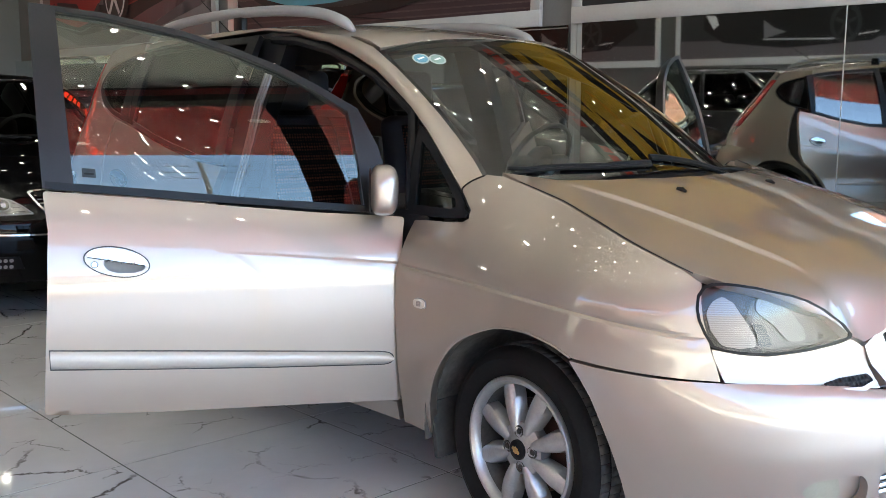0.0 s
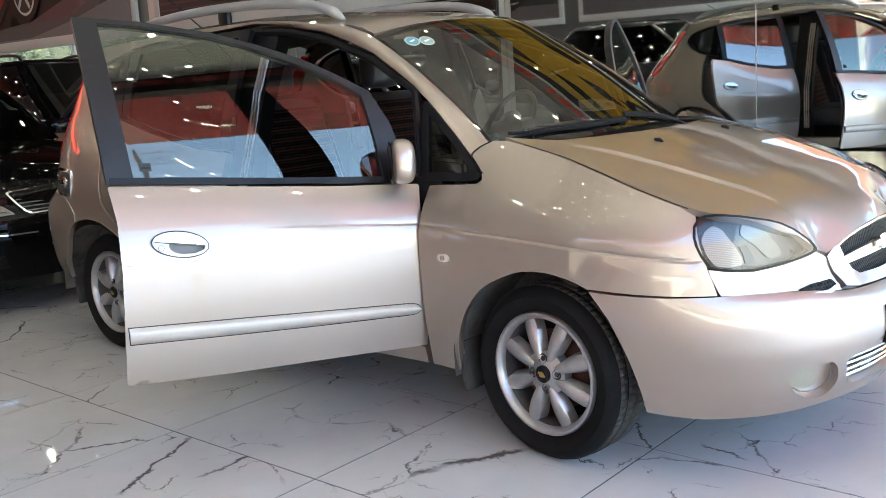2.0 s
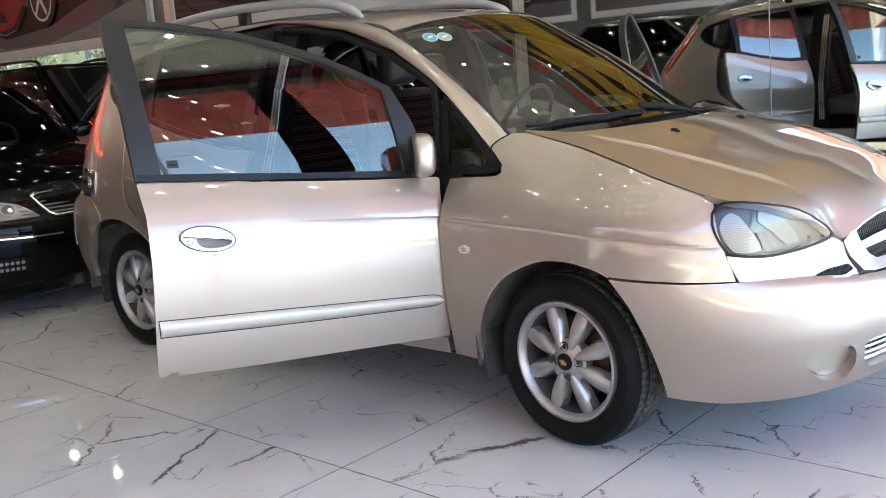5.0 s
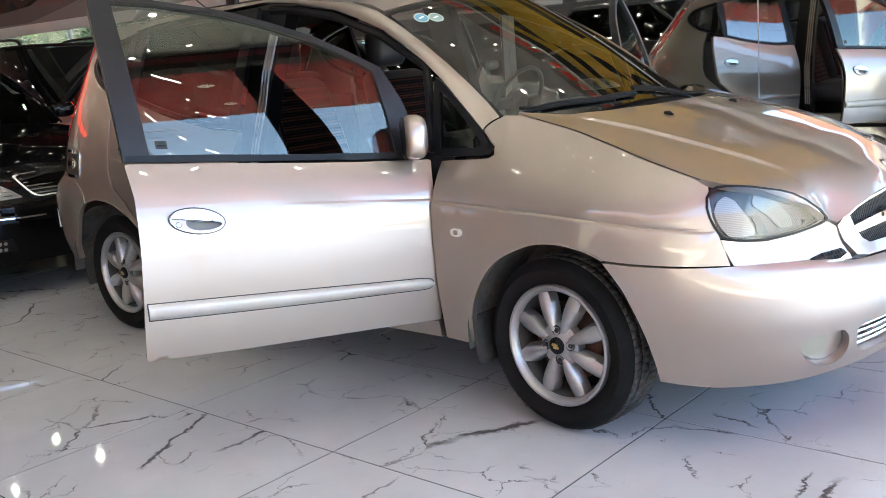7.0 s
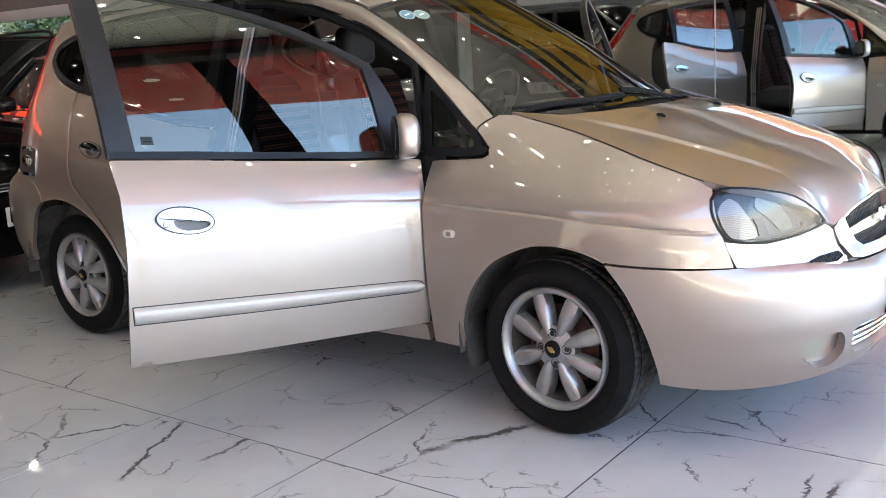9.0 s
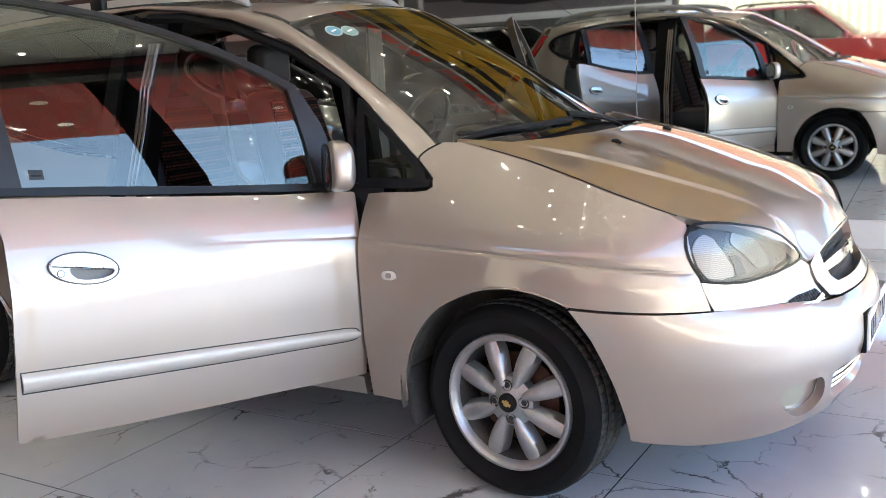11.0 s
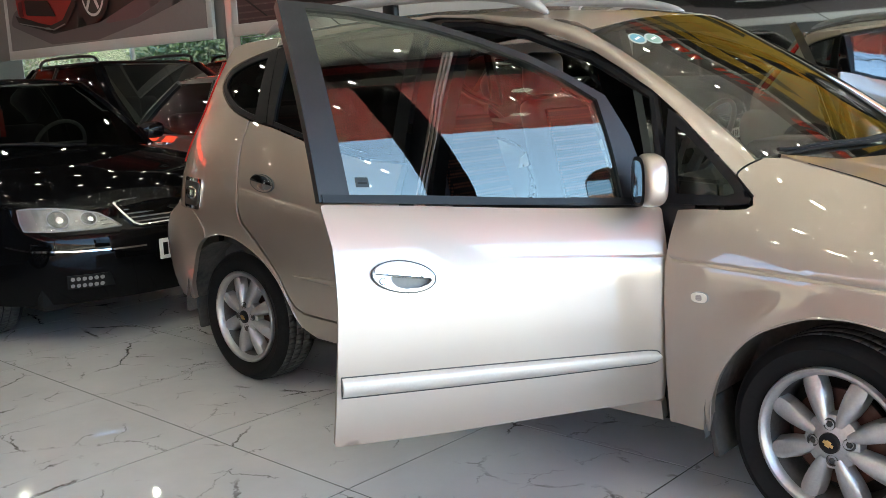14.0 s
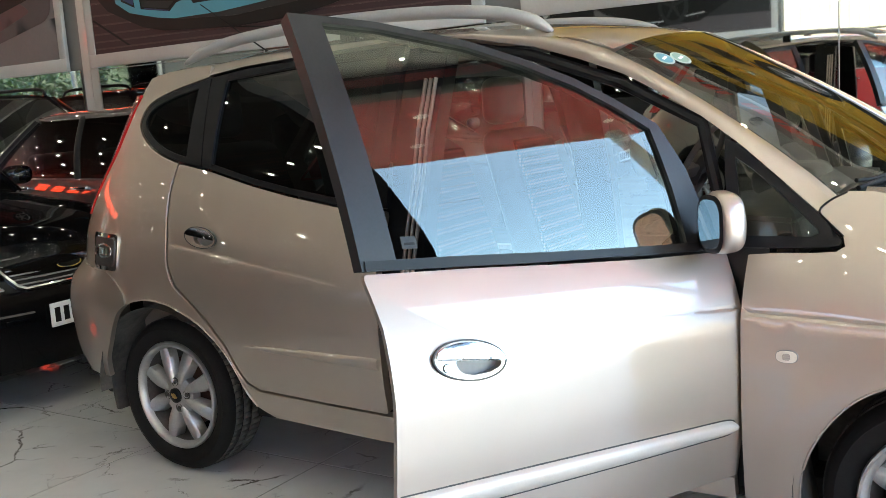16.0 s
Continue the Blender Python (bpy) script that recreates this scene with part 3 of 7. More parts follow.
FD_LOW = [(-0.496, 0.33), (-0.503, 0.60), (-0.506, 0.74), (-0.500, 0.80), (-0.488, 0.86), (-0.474, 0.904), (-0.75, 0.925), (-1.0, 0.95), (-1.25, 0.978), (-1.512, 1.003), (-1.50, 0.90), (-1.505, 0.75), (-1.515, 0.6), (-1.522, 0.5), (-1.53, 0.385), (-1.2, 0.363), (-0.8, 0.345)]
FD_FRAME = [(-0.505, 0.912), (-0.75, 0.932), (-1.0, 0.957), (-1.25, 0.985), (-1.512, 1.010), (-1.522, 1.2), (-1.540, 1.522), (-1.45, 1.514), (-1.34, 1.502), (-1.115, 1.457), (-0.97, 1.412), (-0.83, 1.360), (-0.72, 1.304), (-0.60, 1.235), (-0.545, 1.12), (-0.515, 1.0)]
FD_GLASS = [(-0.600, 0.940), (-0.75, 0.953), (-1.0, 0.978), (-1.25, 1.005), (-1.432, 1.022), (-1.445, 1.2), (-1.468, 1.500), (-1.34, 1.486), (-1.12, 1.441), (-0.98, 1.397), (-0.84, 1.342), (-0.73, 1.286), (-0.632, 1.225), (-0.612, 1.08)]


def front_door(car, s, deg):
    f = flank(s)
    d = part("front_door", on(f, s, rounded(FD_LOW, 0.012), 0.03, 0.012, 0.0, [tilted(grip(-1.325, 0.809, 0.086, 0.038), -1.325, 0.809, -11)], CREASE), PAINT, car, "champagne metallic front door standing wide open")
    d.matrix_basis = swing(HINGE[0], HINGE[1], s, deg)
    part("window_frame", on(f, s, FD_FRAME, 0.03, 0.035, 0.002, [FD_GLASS]), BLACKTAPE, d, "black satin window frame with worn film")
    part("window_glass", on(f, s, [(x, z) for x, z in FD_GLASS], 0.03, 0, -0.008), GLASS, d, "greenish clear window, wound up")
    st = part("glass_label", on(f, s, [(-1.408, 1.040), (-1.372, 1.037), (-1.374, 1.062), (-1.409, 1.065)], 0.02, 0, -0.006), mottled("faint_label", (0.02, 0.024, 0.027), (0.04, 0.045, 0.05), 0.5, 30, spec=0.1), d, "small faint label on the glass")
    part("bar", on(f, s, [(-1.403, 1.047), (-1.378, 1.045), (-1.378, 1.050), (-1.403, 1.052)], 0.02, 0, -0.005), BLACK, st)
    part("belt_strip", on(f, s, [(-0.56, 0.918), (-1.0, 0.955), (-1.25, 0.982), (-1.505, 1.008), (-1.505, 1.028), (-1.25, 1.003), (-1.0, 0.976), (-0.56, 0.938)], 0.02, 0.012, 0.007), BLACK, d, "black rubber belt strip")
    part("moulding", moulding(s, [(-1.506, 0.545, 0.0265), (-1.2, 0.522, 0.026), (-0.9, 0.500, 0.024), (-0.65, 0.483, 0.021), (-0.58, 0.478, 0.0205), (-0.555, 0.476, 0.0190), (-0.542, 0.475, 0.0165), (-0.533, 0.4745, 0.012), (-0.528, 0.474, 0.004)]), MOULD, d, "silver side rub strip with rounded tip")
    part("moulding_joint", moulding(s, [(-1.509, 0.545, 0.0265), (-1.2, 0.522, 0.026), (-0.9, 0.500, 0.024), (-0.65, 0.483, 0.021), (-0.58, 0.478, 0.0205), (-0.555, 0.476, 0.0190), (-0.542, 0.475, 0.0165), (-0.531, 0.4745, 0.012), (-0.526, 0.474, 0.004)], 0.003, 0.003), GAP, d)
    door_handle(d, s, -1.325, 0.809, 0.086, 0.038, -11)
    # shallow swage line on the skin
    trim = rounded([(-0.54, 0.38), (-0.54, 0.90), (-1.0, 0.945), (-1.425, 0.975), (-1.44, 0.75), (-1.43, 0.43)], 0.05)
    part("inner_panel", sheet(trim, f, 0.05, (), -0.05, -0.10, flip=s > 0), BEIGE, d, "grey-beige inner door trim")
    part("seal", on(f, s, [(-0.50, 0.34), (-0.50, 0.90), (-1.485, 0.992), (-1.475, 0.75), (-1.50, 0.39)], 0.06, 0.0, -0.048), DARK, d)
    # wing mirror
    bm = bmesh.new()
    bmesh.ops.create_uvsphere(bm, u_segments=28, v_segments=18, radius=1.0)
    for v in bm.verts:
        x, y, z = v.co
        p = 0.62
        x, y, z = (math.copysign(abs(k) ** p, k) for k in (x, y, z))
        taper = 1.0 - 0.18 * max(0, z)
        fx = x * (0.052 if x > 0 else 0.040)
        v.co = Vector((-0.565 + fx * (1 - 0.25 * abs(y) ** 2), s * (0.868 + 0.068 * y * taper), 0.994 + 0.076 * z * (1 - 0.10 * y)))
    m = part("wing_mirror", bm, PAINT, d, "champagne wing mirror housing")
    turn = Matrix.Translation((-0.565, s * 0.845, 0)) @ Matrix.Rotation(radians(s * 14), 4, "Z") @ Matrix.Diagonal((0.95, 0.85, 1.0, 1.0)) @ Matrix.Translation((0.565, -s * 0.868, 0))
    m.matrix_basis = turn
    bm = bmesh.new()
    pts = [bm.verts.new((-0.606, s * (0.866 + 0.054 * a), 0.994 + 0.060 * b)) for a, b in oval(0, 0, 1, 1, 24, 3.2)]
    bm.faces.new(pts if s < 0 else pts[::-1])
    part("mirror_glass", bm, MIRROR, m, "mirror glass")
    bm = bmesh.new()
    o = [bm.verts.new((-0.602, s * (0.866 + 0.064 * a), 0.994 + 0.071 * b)) for a, b in oval(0, 0, 1, 1, 24, 3.0)]
    i = [bm.verts.new((-0.607, s * (0.866 + 0.054 * a), 0.994 + 0.060 * b)) for a, b in oval(0, 0, 1, 1, 24, 3.2)]
    for k in range(24):
        bm.faces.new((o[k], o[(k + 1) % 24], i[(k + 1) % 24], i[k]))
    part("mirror_bezel", bm, BLACK, m)
    bm = tube([(-0.555, s * 0.75, 0.945), (-0.56, s * 0.80, 0.945), (-0.562, s * 0.84, 0.955)], [0.026, 0.022, 0.02], 12)
    part("mirror_arm", bm, BLACK, m)
    return d


def moulding(s, line, deep=0.014, grow=0.0):
    """A rounded rub strip along (x, z, half height)."""
    bm = bmesh.new()
    rows = []
    xs = [a for a, *_ in line]
    N = 44
    for i in range(N + 1):
        u = i / N
        x = xs[0] + (xs[-1] - xs[0]) * (1 - (1 - u) ** 1.6)
        zc = float(np.interp(x, xs, [b for _, b, _ in line]))
        h = float(np.interp(x, xs, [c for *_, c in line])) + grow
        row = []
        for j in range(9):
            q = j / 4 - 1
            z = zc + h * q
            row.append(bm.verts.new((x, s * (half(x, z) + 0.0 + deep * (1 - abs(q) ** 3)), z)))
        rows.append(row)
    for p, q in zip(rows, rows[1:]):
        for j in range(8):
            bm.faces.new((p[j], p[j + 1], q[j + 1], q[j]))
    bm.faces.new(rows[0])
    bmesh.ops.recalc_face_normals(bm, faces=bm.faces)
    c = sum((f.normal.y * s for f in bm.faces))
    if c < 0:
        bmesh.ops.reverse_faces(bm, faces=bm.faces)
    return bm


RD_LOW = [(-1.562, 0.368), (-1.555, 0.7), (-1.558, 1.005), (-1.75, 1.016), (-1.95, 1.052), (-2.1, 1.085), (-2.3, 1.140), (-2.445, 1.168), (-2.468, 1.07), (-2.472, 0.98), (-2.470, 0.82), (-2.44, 0.746), (-2.35, 0.675), (-2.28, 0.61), (-2.222, 0.54), (-2.175, 0.45), (-2.15, 0.415), (-2.10, 0.392), (-1.85, 0.38)]
BAND = [(-1.552, 1.012), (-1.75, 1.024), (-1.95, 1.060), (-2.1, 1.093), (-2.3, 1.148), (-2.445, 1.178), (-2.53, 1.206), (-2.60, 1.245), (-2.652, 1.302), (-2.648, 1.345), (-2.605, 1.388), (-2.5, 1.425), (-2.35, 1.458), (-2.2, 1.480), (-2.0, 1.493), (-1.75, 1.505), (-1.560, 1.512)]
RD_GLASS = [(-1.62, 1.040), (-1.75, 1.045), (-1.95, 1.080), (-2.1, 1.112), (-2.29, 1.165), (-2.282, 1.28), (-2.262, 1.448), (-2.0, 1.470), (-1.80, 1.478), (-1.62, 1.482)]
RQ_GLASS = [(p.x, p.y) for p in curve_pts([(a, b, 0) for a, b in ((-2.412, 1.192), (-2.47, 1.207), (-2.535, 1.232), (-2.592, 1.268), (-2.630, 1.312), (-2.622, 1.348), (-2.58, 1.378), (-2.49, 1.408), (-2.388, 1.430))], 40)]
BAND_SPLIT = -2.335


def rear_door(car, s, deg):
    f = flank(s)
    d = part("rear_door", on(f, s, rounded(RD_LOW, 0.012), 0.03, 0.03, 0.0, [tilted(grip(-2.306, 0.916, 0.074, 0.034), -2.306, 0.916, -8)], [[(x / 100, 0.889 - 0.148 * (x / 100 + 2.468) + d) for x in range(-246, -162, 4)] for d in (-0.004, 0.0005, 0.005, 0.012)]), PAINT, car, "champagne metallic rear door" + (", open" if deg else ", closed"))
    fr = [p for p in BAND if p[0] > BAND_SPLIT]
    n = sum(1 for p in BAND[:9] if p[0] > BAND_SPLIT)
    fr = fr[:n] + [(BAND_SPLIT, 1.156), (BAND_SPLIT, 1.461)] + fr[n:]
    part("window_frame", on(f, s, fr, 0.035, 0.025, 0.001, [RD_GLASS]), BLACK, d, "black rear door window frame")
    part("window_glass", on(f, s, RD_GLASS, 0.035, 0, -0.006), GLASS_DARK, d, "dark tinted rear window")
    part("trim_strip", on(f, s, [(-2.292, 1.150), (-2.304, 1.150), (-2.274, 1.462), (-2.264, 1.462)], 0.02, 0.006, 0.004), BLACK, d)
    part("moulding", moulding(s, [(-2.13, 0.548, 0.002), (-2.0, 0.544, 0.010), (-1.8, 0.539, 0.016), (-1.572, 0.534, 0.020)], 0.008), PAINT, d)
    door_handle(d, s, -2.306, 0.916, 0.074, 0.034, -8)
    part("inner_panel", sheet(rounded([(-1.60, 0.40), (-1.60, 0.98), (-2.3, 1.11), (-2.42, 1.1), (-2.42, 0.82), (-2.15, 0.47)], 0.03), f, 0.06, (), -0.04, -0.09, flip=s > 0), BEIGE, d)
    if deg:
        d.matrix_basis = swing(-1.56, 0.83, s, deg)
    return d


def smooth_line(pts, n=44):
    return [(p.x, p.y) for p in curve_pts([(a, b, 0) for a, b in pts], n)]


FENDER = ([(-0.468, 0.262), (-0.460, 0.60), (-0.456, 0.900), (-0.40, 0.905), (-0.30, 0.909), (-0.250, 0.913), (-0.232, 0.925), (-0.238, 0.948), (-0.300, 1.005), (-0.275, 1.03), (-0.235, 1.048)]
          + [(x / 100, hood_edge(x / 100) - 0.004) for x in range(-18, 50, 8)]
          + [(0.504, 0.832), (0.514, 0.79), (0.524, 0.75), (0.545, 0.681), (0.571, 0.604), (0.42, 0.608), (0.30, 0.613), (0.224, 0.617)]
          + smooth_line([(0.224, 0.617), (0.168, 0.640), (0.088, 0.656), (0.02, 0.657), (-0.042, 0.648), (-0.12, 0.618), (-0.19, 0.578), (-0.25, 0.515), (-0.295, 0.44), (-0.322, 0.363), (-0.33, 0.29)])[1:] + [(-0.335, 0.262)])
QUARTER = ([(-2.478, 0.98), (-2.474, 1.07)] + smooth_line([(-2.452, 1.17), (-2.54, 1.200), (-2.61, 1.24), (-2.662, 1.30), (-2.657, 1.348), (-2.61, 1.396), (-2.5, 1.433), (-2.35, 1.466)], 40) + [(-2.35, 1.505), (-2.55, 1.497), (-2.635, 1.48), (-2.665, 1.44), (-2.735, 1.33), (-2.805, 1.23), (-2.90, 1.12), (-2.99, 1.01), (-3.06, 0.955), (-3.12, 0.9), (-3.13, 0.80), (-2.95, 0.785), (-2.82, 0.768), (-2.752, 0.724), (-2.722, 0.692), (-2.70, 0.664)]
           + smooth_line([(-2.665, 0.674), (-2.62, 0.682), (-2.58, 0.684), (-2.50, 0.676), (-2.43, 0.655), (-2.345, 0.615), (-2.28, 0.565), (-2.227, 0.505), (-2.19, 0.44), (-2.165, 0.375), (-2.13, 0.325), (-2.05, 0.29)]) + [(-1.60, 0.268), (-0.492, 0.262), (-0.492, 0.322), (-0.8, 0.337), (-1.2, 0.355), (-1.56, 0.360), (-1.85, 0.372), (-2.10, 0.384), (-2.158, 0.408), (-2.182, 0.448), (-2.229, 0.536), (-2.287, 0.604), (-2.355, 0.668), (-2.446, 0.740), (-2.477, 0.82)])


def loft_strip(lo, hi, mid_out, n=6):
    """A strip between two 3D lines of as many points, bowed outwards."""
    bm = bmesh.new()
    rows = []
    for a, b in zip(lo, hi):
        a, b = Vector(a), Vector(b)
        rows.append([bm.verts.new(a.lerp(b, j / n) + Vector(mid_out(a, b)) * math.sin(math.pi * j / n)) for j in range(n + 1)])
    for p, q in zip(rows, rows[1:]):
        for j in range(n):
            bm.faces.new((p[j], p[j + 1], q[j + 1], q[j]))
    return bm


def minivan():
    car = thing("minivan", "champagne metallic minivan with doors open on the tiled floor", "car")
    for s in (-1, 1):
        f = flank(s)
        part("front_wing", on(f, s, FENDER, 0.03, 0.03, 0.0, (), CREASE), PAINT, car)
        part("rear_quarter_panel", on(f, s, QUARTER, 0.03, 0.03, 0.0), PAINT, car, "rear quarter panel running into the sill")
        front_door(car, s, OPEN_R if s < 0 else OPEN_L)
        rear_door(car, s, 0 if s < 0 else 58)
        # fixed window in front of the door
        tri = [(-0.497, 0.914), (-0.40, 0.917), (-0.275, 0.921), (-0.243, 0.926), (-0.240, 0.938), (-0.30, 1.0), (-0.40, 1.085), (-0.50, 1.168), (-0.535, 1.188), (-0.528, 1.1)]
        pane = [(-0.472, 0.945), (-0.40, 0.945), (-0.310, 0.945), (-0.292, 0.952), (-0.298, 0.966), (-0.38, 1.04), (-0.46, 1.108), (-0.505, 1.138)]
        w = part("quarter_window", on(f, s, tri, 0.02, 0.02, 0.004, [pane]), BLACK, car, "small triangular window in a black frame")
        part("pane", on(f, s, pane, 0.03, 0, -0.004), GLASS, w)
        # black band round the rear side glass, behind the door
        n = sum(1 for p in BAND[:9] if p[0] > BAND_SPLIT)
        fr = [(BAND_SPLIT - 0.004, 1.157)] + smooth_line([p for p in BAND if p[0] < BAND_SPLIT], 40) + [(BAND_SPLIT - 0.004, 1.460)]
        w = part("rear_quarter_window", on(f, s, fr, 0.03, 0.02, 0.001, [RQ_GLASS]), BLACK, car, "rounded rear quarter window in black")
        part("pane", on(f, s, RQ_GLASS, 0.03, 0, -0.006), GLASS_DARK, w)
        # pillar and roof side rail
        low = [(-0.235, 0.93), (-0.30, 1.004), (-0.40, 1.09), (-0.50, 1.173), (-0.60, 1.244), (-0.72, 1.313), (-0.83, 1.370), (-0.97, 1.422), (-1.115, 1.467), (-1.34, 1.511), (-1.54, 1.530), (-1.75, 1.520), (-2.0, 1.506), (-2.2, 1.492), (-2.36, 1.470), (-2.45, 1.488), (-2.55, 1.487), (-2.62, 1.474), (-2.655, 1.445)]
        lo = [(x, s * half(x, z), z) for x, z in low]
        up = [(-0.20, 1.055), (-0.255, 1.075), (-0.33, 1.12), (-0.42, 1.185), (-0.52, 1.252), (-0.64, 1.33), (-0.76, 1.405), (-0.90, 1.468), (-1.05, 1.505), (-1.3, 1.53), (-1.54, 1.54), (-1.75, 1.545), (-2.0, 1.545), (-2.2, 1.54), (-2.36, 1.53), (-2.45, 1.52), (-2.55, 1.51), (-2.63, 1.50), (-2.70, 1.49)]
        uy = [0.70, 0.672, 0.650, 0.632, 0.618, 0.604, 0.590, 0.575, 0.565, 0.56, 0.56, 0.56, 0.56, 0.56, 0.56, 0.557, 0.552, 0.538, 0.50]
        hi = []
        for (x, z), y in zip(up, uy):
            zz = screen_z(x, y) + 0.010 if x > -0.80 else roof_z(x, y) + 0.002
            hi.append((x, s * y, zz))
        lo[0], hi[0] = (-0.245, s * half(-0.245, 0.96), 0.96), (-0.236, s * half(-0.236, 1.052), 1.052)
        bm = loft_strip(lo, hi, lambda a, b: (0, s * 0.014 * step01(-a[0], 0.26, 0.55), 0.010 * step01(-a[0], 0.26, 0.55)), 8)
        bmesh.ops.recalc_face_normals(bm, faces=bm.faces)
        if sum(q.normal.y * s + q.normal.z for q in bm.faces) < 0:
            bmesh.ops.reverse_faces(bm, faces=bm.faces)
        part("roof_side_rail", bm, PAINT, car, "windscreen pillar and roof side")
        seam = curve_pts([(x, s * (half(x, z) + 0.0015), z) for x, z in ((-0.237, 0.947), (-0.272, 0.978), (-0.296, 1.004), (-0.276, 1.028), (-0.240, 1.047))], 16)
        part("pillar_seam", tube(seam, 0.0028, 6), BLACK, car)
        # inner return of the door opening and its rubber seal
        inn = [(x + (0.03 if x > -1.5 else 0.0), s * (half(x, z) - 0.06), z - 0.012) for x, z in low]
        bm = loft_strip(inn, lo, lambda a, b: (0, 0, 0), 2)
        part("opening_seal", bm, BLACK, car)
        bm = tube([(-0.500, s * 0.742, 0.30), (-0.505, s * 0.76, 0.6), (-0.515, s * 0.742, 0.92), (-0.60, s * 0.655, 1.225), (-0.84, s * 0.615, 1.345), (-1.12, s * 0.585, 1.44), (-1.36, s * 0.565, 1.485), (-1.53, s * 0.56, 1.495)], 0.018, 8)
        part("weather_strip", bm, BLACK, car)
        # pillar coloured black to give the shade in the gap behind the wing
        part("hinge_pillar", box_bm(-0.62, -0.405, min(s * 0.66, s * 0.765), max(s * 0.66, s * 0.765), 0.28, 0.93, 0.01), BLACK, car, "hinge pillar blackened for the shade in the door gap")
        bm = bmesh.new()                   # centre pillar
        zz = [0.30, 0.6, 0.95, 1.2, 1.5]
        for x0, x1, d in ((-1.60, -1.435, 0.05),):
            rows = [[bm.verts.new((x, s * (half(x, z) - dd), z)) for x, dd in ((x0, d), (x1, d), (x1, d + 0.07), (x0, d + 0.07))] for z in zz]
            for p, q in zip(rows, rows[1:]):
                for j in range(4):
                    bm.faces.new((p[j], p[(j + 1) % 4], q[(j + 1) % 4], q[j]))
        bmesh.ops.recalc_face_normals(bm, faces=bm.faces)
        part("centre_pillar", bm, BLACK, car, "dark trimmed centre pillar", smooth=False)
        for x0 in (-1.492, -1.474, -1.456):
            part("pillar_strip", tube([(x0, s * (half(x0, z) - 0.046), z) for z in (0.45, 0.8, 0.95, 1.1, 1.25, 1.40)], 0.0065, 8), PAINT, car, "bare painted strip down the centre pillar")
        # tail lamp
        col = []
        for z in (0.98, 1.08, 1.18, 1.28, 1.36, 1.42):
            col.append(z)
        a0 = [(b_of(-2.672 - 0.80 * (1.42 - z), z), z) for z in col]
        lamp = [(a + 0.0, z) for a, z in a0] + [(a + 0.13 + 0.06 * (1.42 - z), z) for a, z in reversed(a0)]
        surf = (lambda a, z: tail(a, z)) if s < 0 else (lambda a, z: (lambda p: (p[0], -p[1], p[2]))(tail(a, z)))
        part("tail_lamp", sheet(lamp, surf, 0.03, (), 0.03, 0.006, flip=s < 0), TAILRED, car, "tall red tail lamp")
        # headlamp
        headlamp(car, s)
        # wheels, liners, mud flaps
        for x in (0.0, -2.6):
            wheel(car, pose(x, s * 0.80, 0.297, 0, 0, (0 if s < 0 else 180) - (5 if x == 0.0 else 0)))
            bm = bmesh.new()
            rows = []
            for i in range(19):
                a = radians(62 + (120 if x < -1 else 128) * i / 18)
                r = 0.345
                rows.append([bm.verts.new((x + r * math.cos(a), s * y, 0.305 + r * math.sin(a))) for y in (half(x, 0.66) - 0.028, 0.55)])
            for p, q in zip(rows, rows[1:]):
                bm.faces.new((p[0], p[1], q[1], q[0]))
            inner = [r[1] for r in rows]
            bm.faces.new(inner)
            part("wheel_arch_liner", bm, MUD, car, "dusty dark wheel arch liner")
            xf = x - 0.345
            if x < -1:
                xf -= 0.012
            bm = box_bm(xf - 0.010, xf + 0.010, min(s * 0.66, s * 0.805), max(s * 0.66, s * 0.805), 0.185 + (0.02 if x < -1 else 0), 0.36 + (0.03 if x < -1 else 0), 0.006)
            for v in bm.verts:
                if v.co.z < 0.28:
                    v.co.x += 0.028
            part("mud_flap", bm, FLAP, car, "dusty rubber mud flap")
        for nm, line, r in (("rear_arch_lip", [(-2.70, 0.664), (-2.665, 0.676), (-2.62, 0.684), (-2.58, 0.686), (-2.50, 0.678), (-2.43, 0.657), (-2.345, 0.617), (-2.28, 0.567), (-2.227, 0.507), (-2.19, 0.44), (-2.165, 0.375), (-2.13, 0.325)], 0.0035),
                            ("front_arch_lip", [(0.224, 0.617), (0.168, 0.640), (0.088, 0.656), (0.02, 0.657), (-0.042, 0.648), (-0.12, 0.618), (-0.19, 0.578), (-0.25, 0.515), (-0.295, 0.44), (-0.322, 0.363), (-0.33, 0.29)], 0.0035),
                            ("door_edge_roll", [(-2.452, 1.166), (-2.475, 1.07), (-2.480, 0.98), (-2.479, 0.82), (-2.449, 0.740), (-2.358, 0.667), (-2.290, 0.603), (-2.231, 0.535), (-2.184, 0.447), (-2.160, 0.407), (-2.10, 0.383), (-1.85, 0.371), (-1.57, 0.359)], 0.0018)):
            part(nm, tube([(x, s * (half(x, z) + 0.0005), z) for x, z in smooth_line(line, 48)], r, 6), PAINT, car, "rolled panel edge catching the light")
        # side marker
        mk = part("side_marker", on(f, s, oval(-0.349, 0.667, 0.0245, 0.0145, 24, 2.6), 0.006, 0.008, 0.006), AMBER, car, "small clear side marker lamp")
        part("gasket", on(f, s, oval(-0.349, 0.667, 0.0265, 0.0165, 24, 2.6), 0.006, 0.004, 0.003, [oval(-0.349, 0.667, 0.0235, 0.0135, 24, 2.6)]), GREYPLASTIC, mk)
        part("reflector", on(f, s, oval(-0.349, 0.667, 0.009, 0.008, 16, 4.0), 0.006, 0.002, 0.0085), FLUTE, mk)
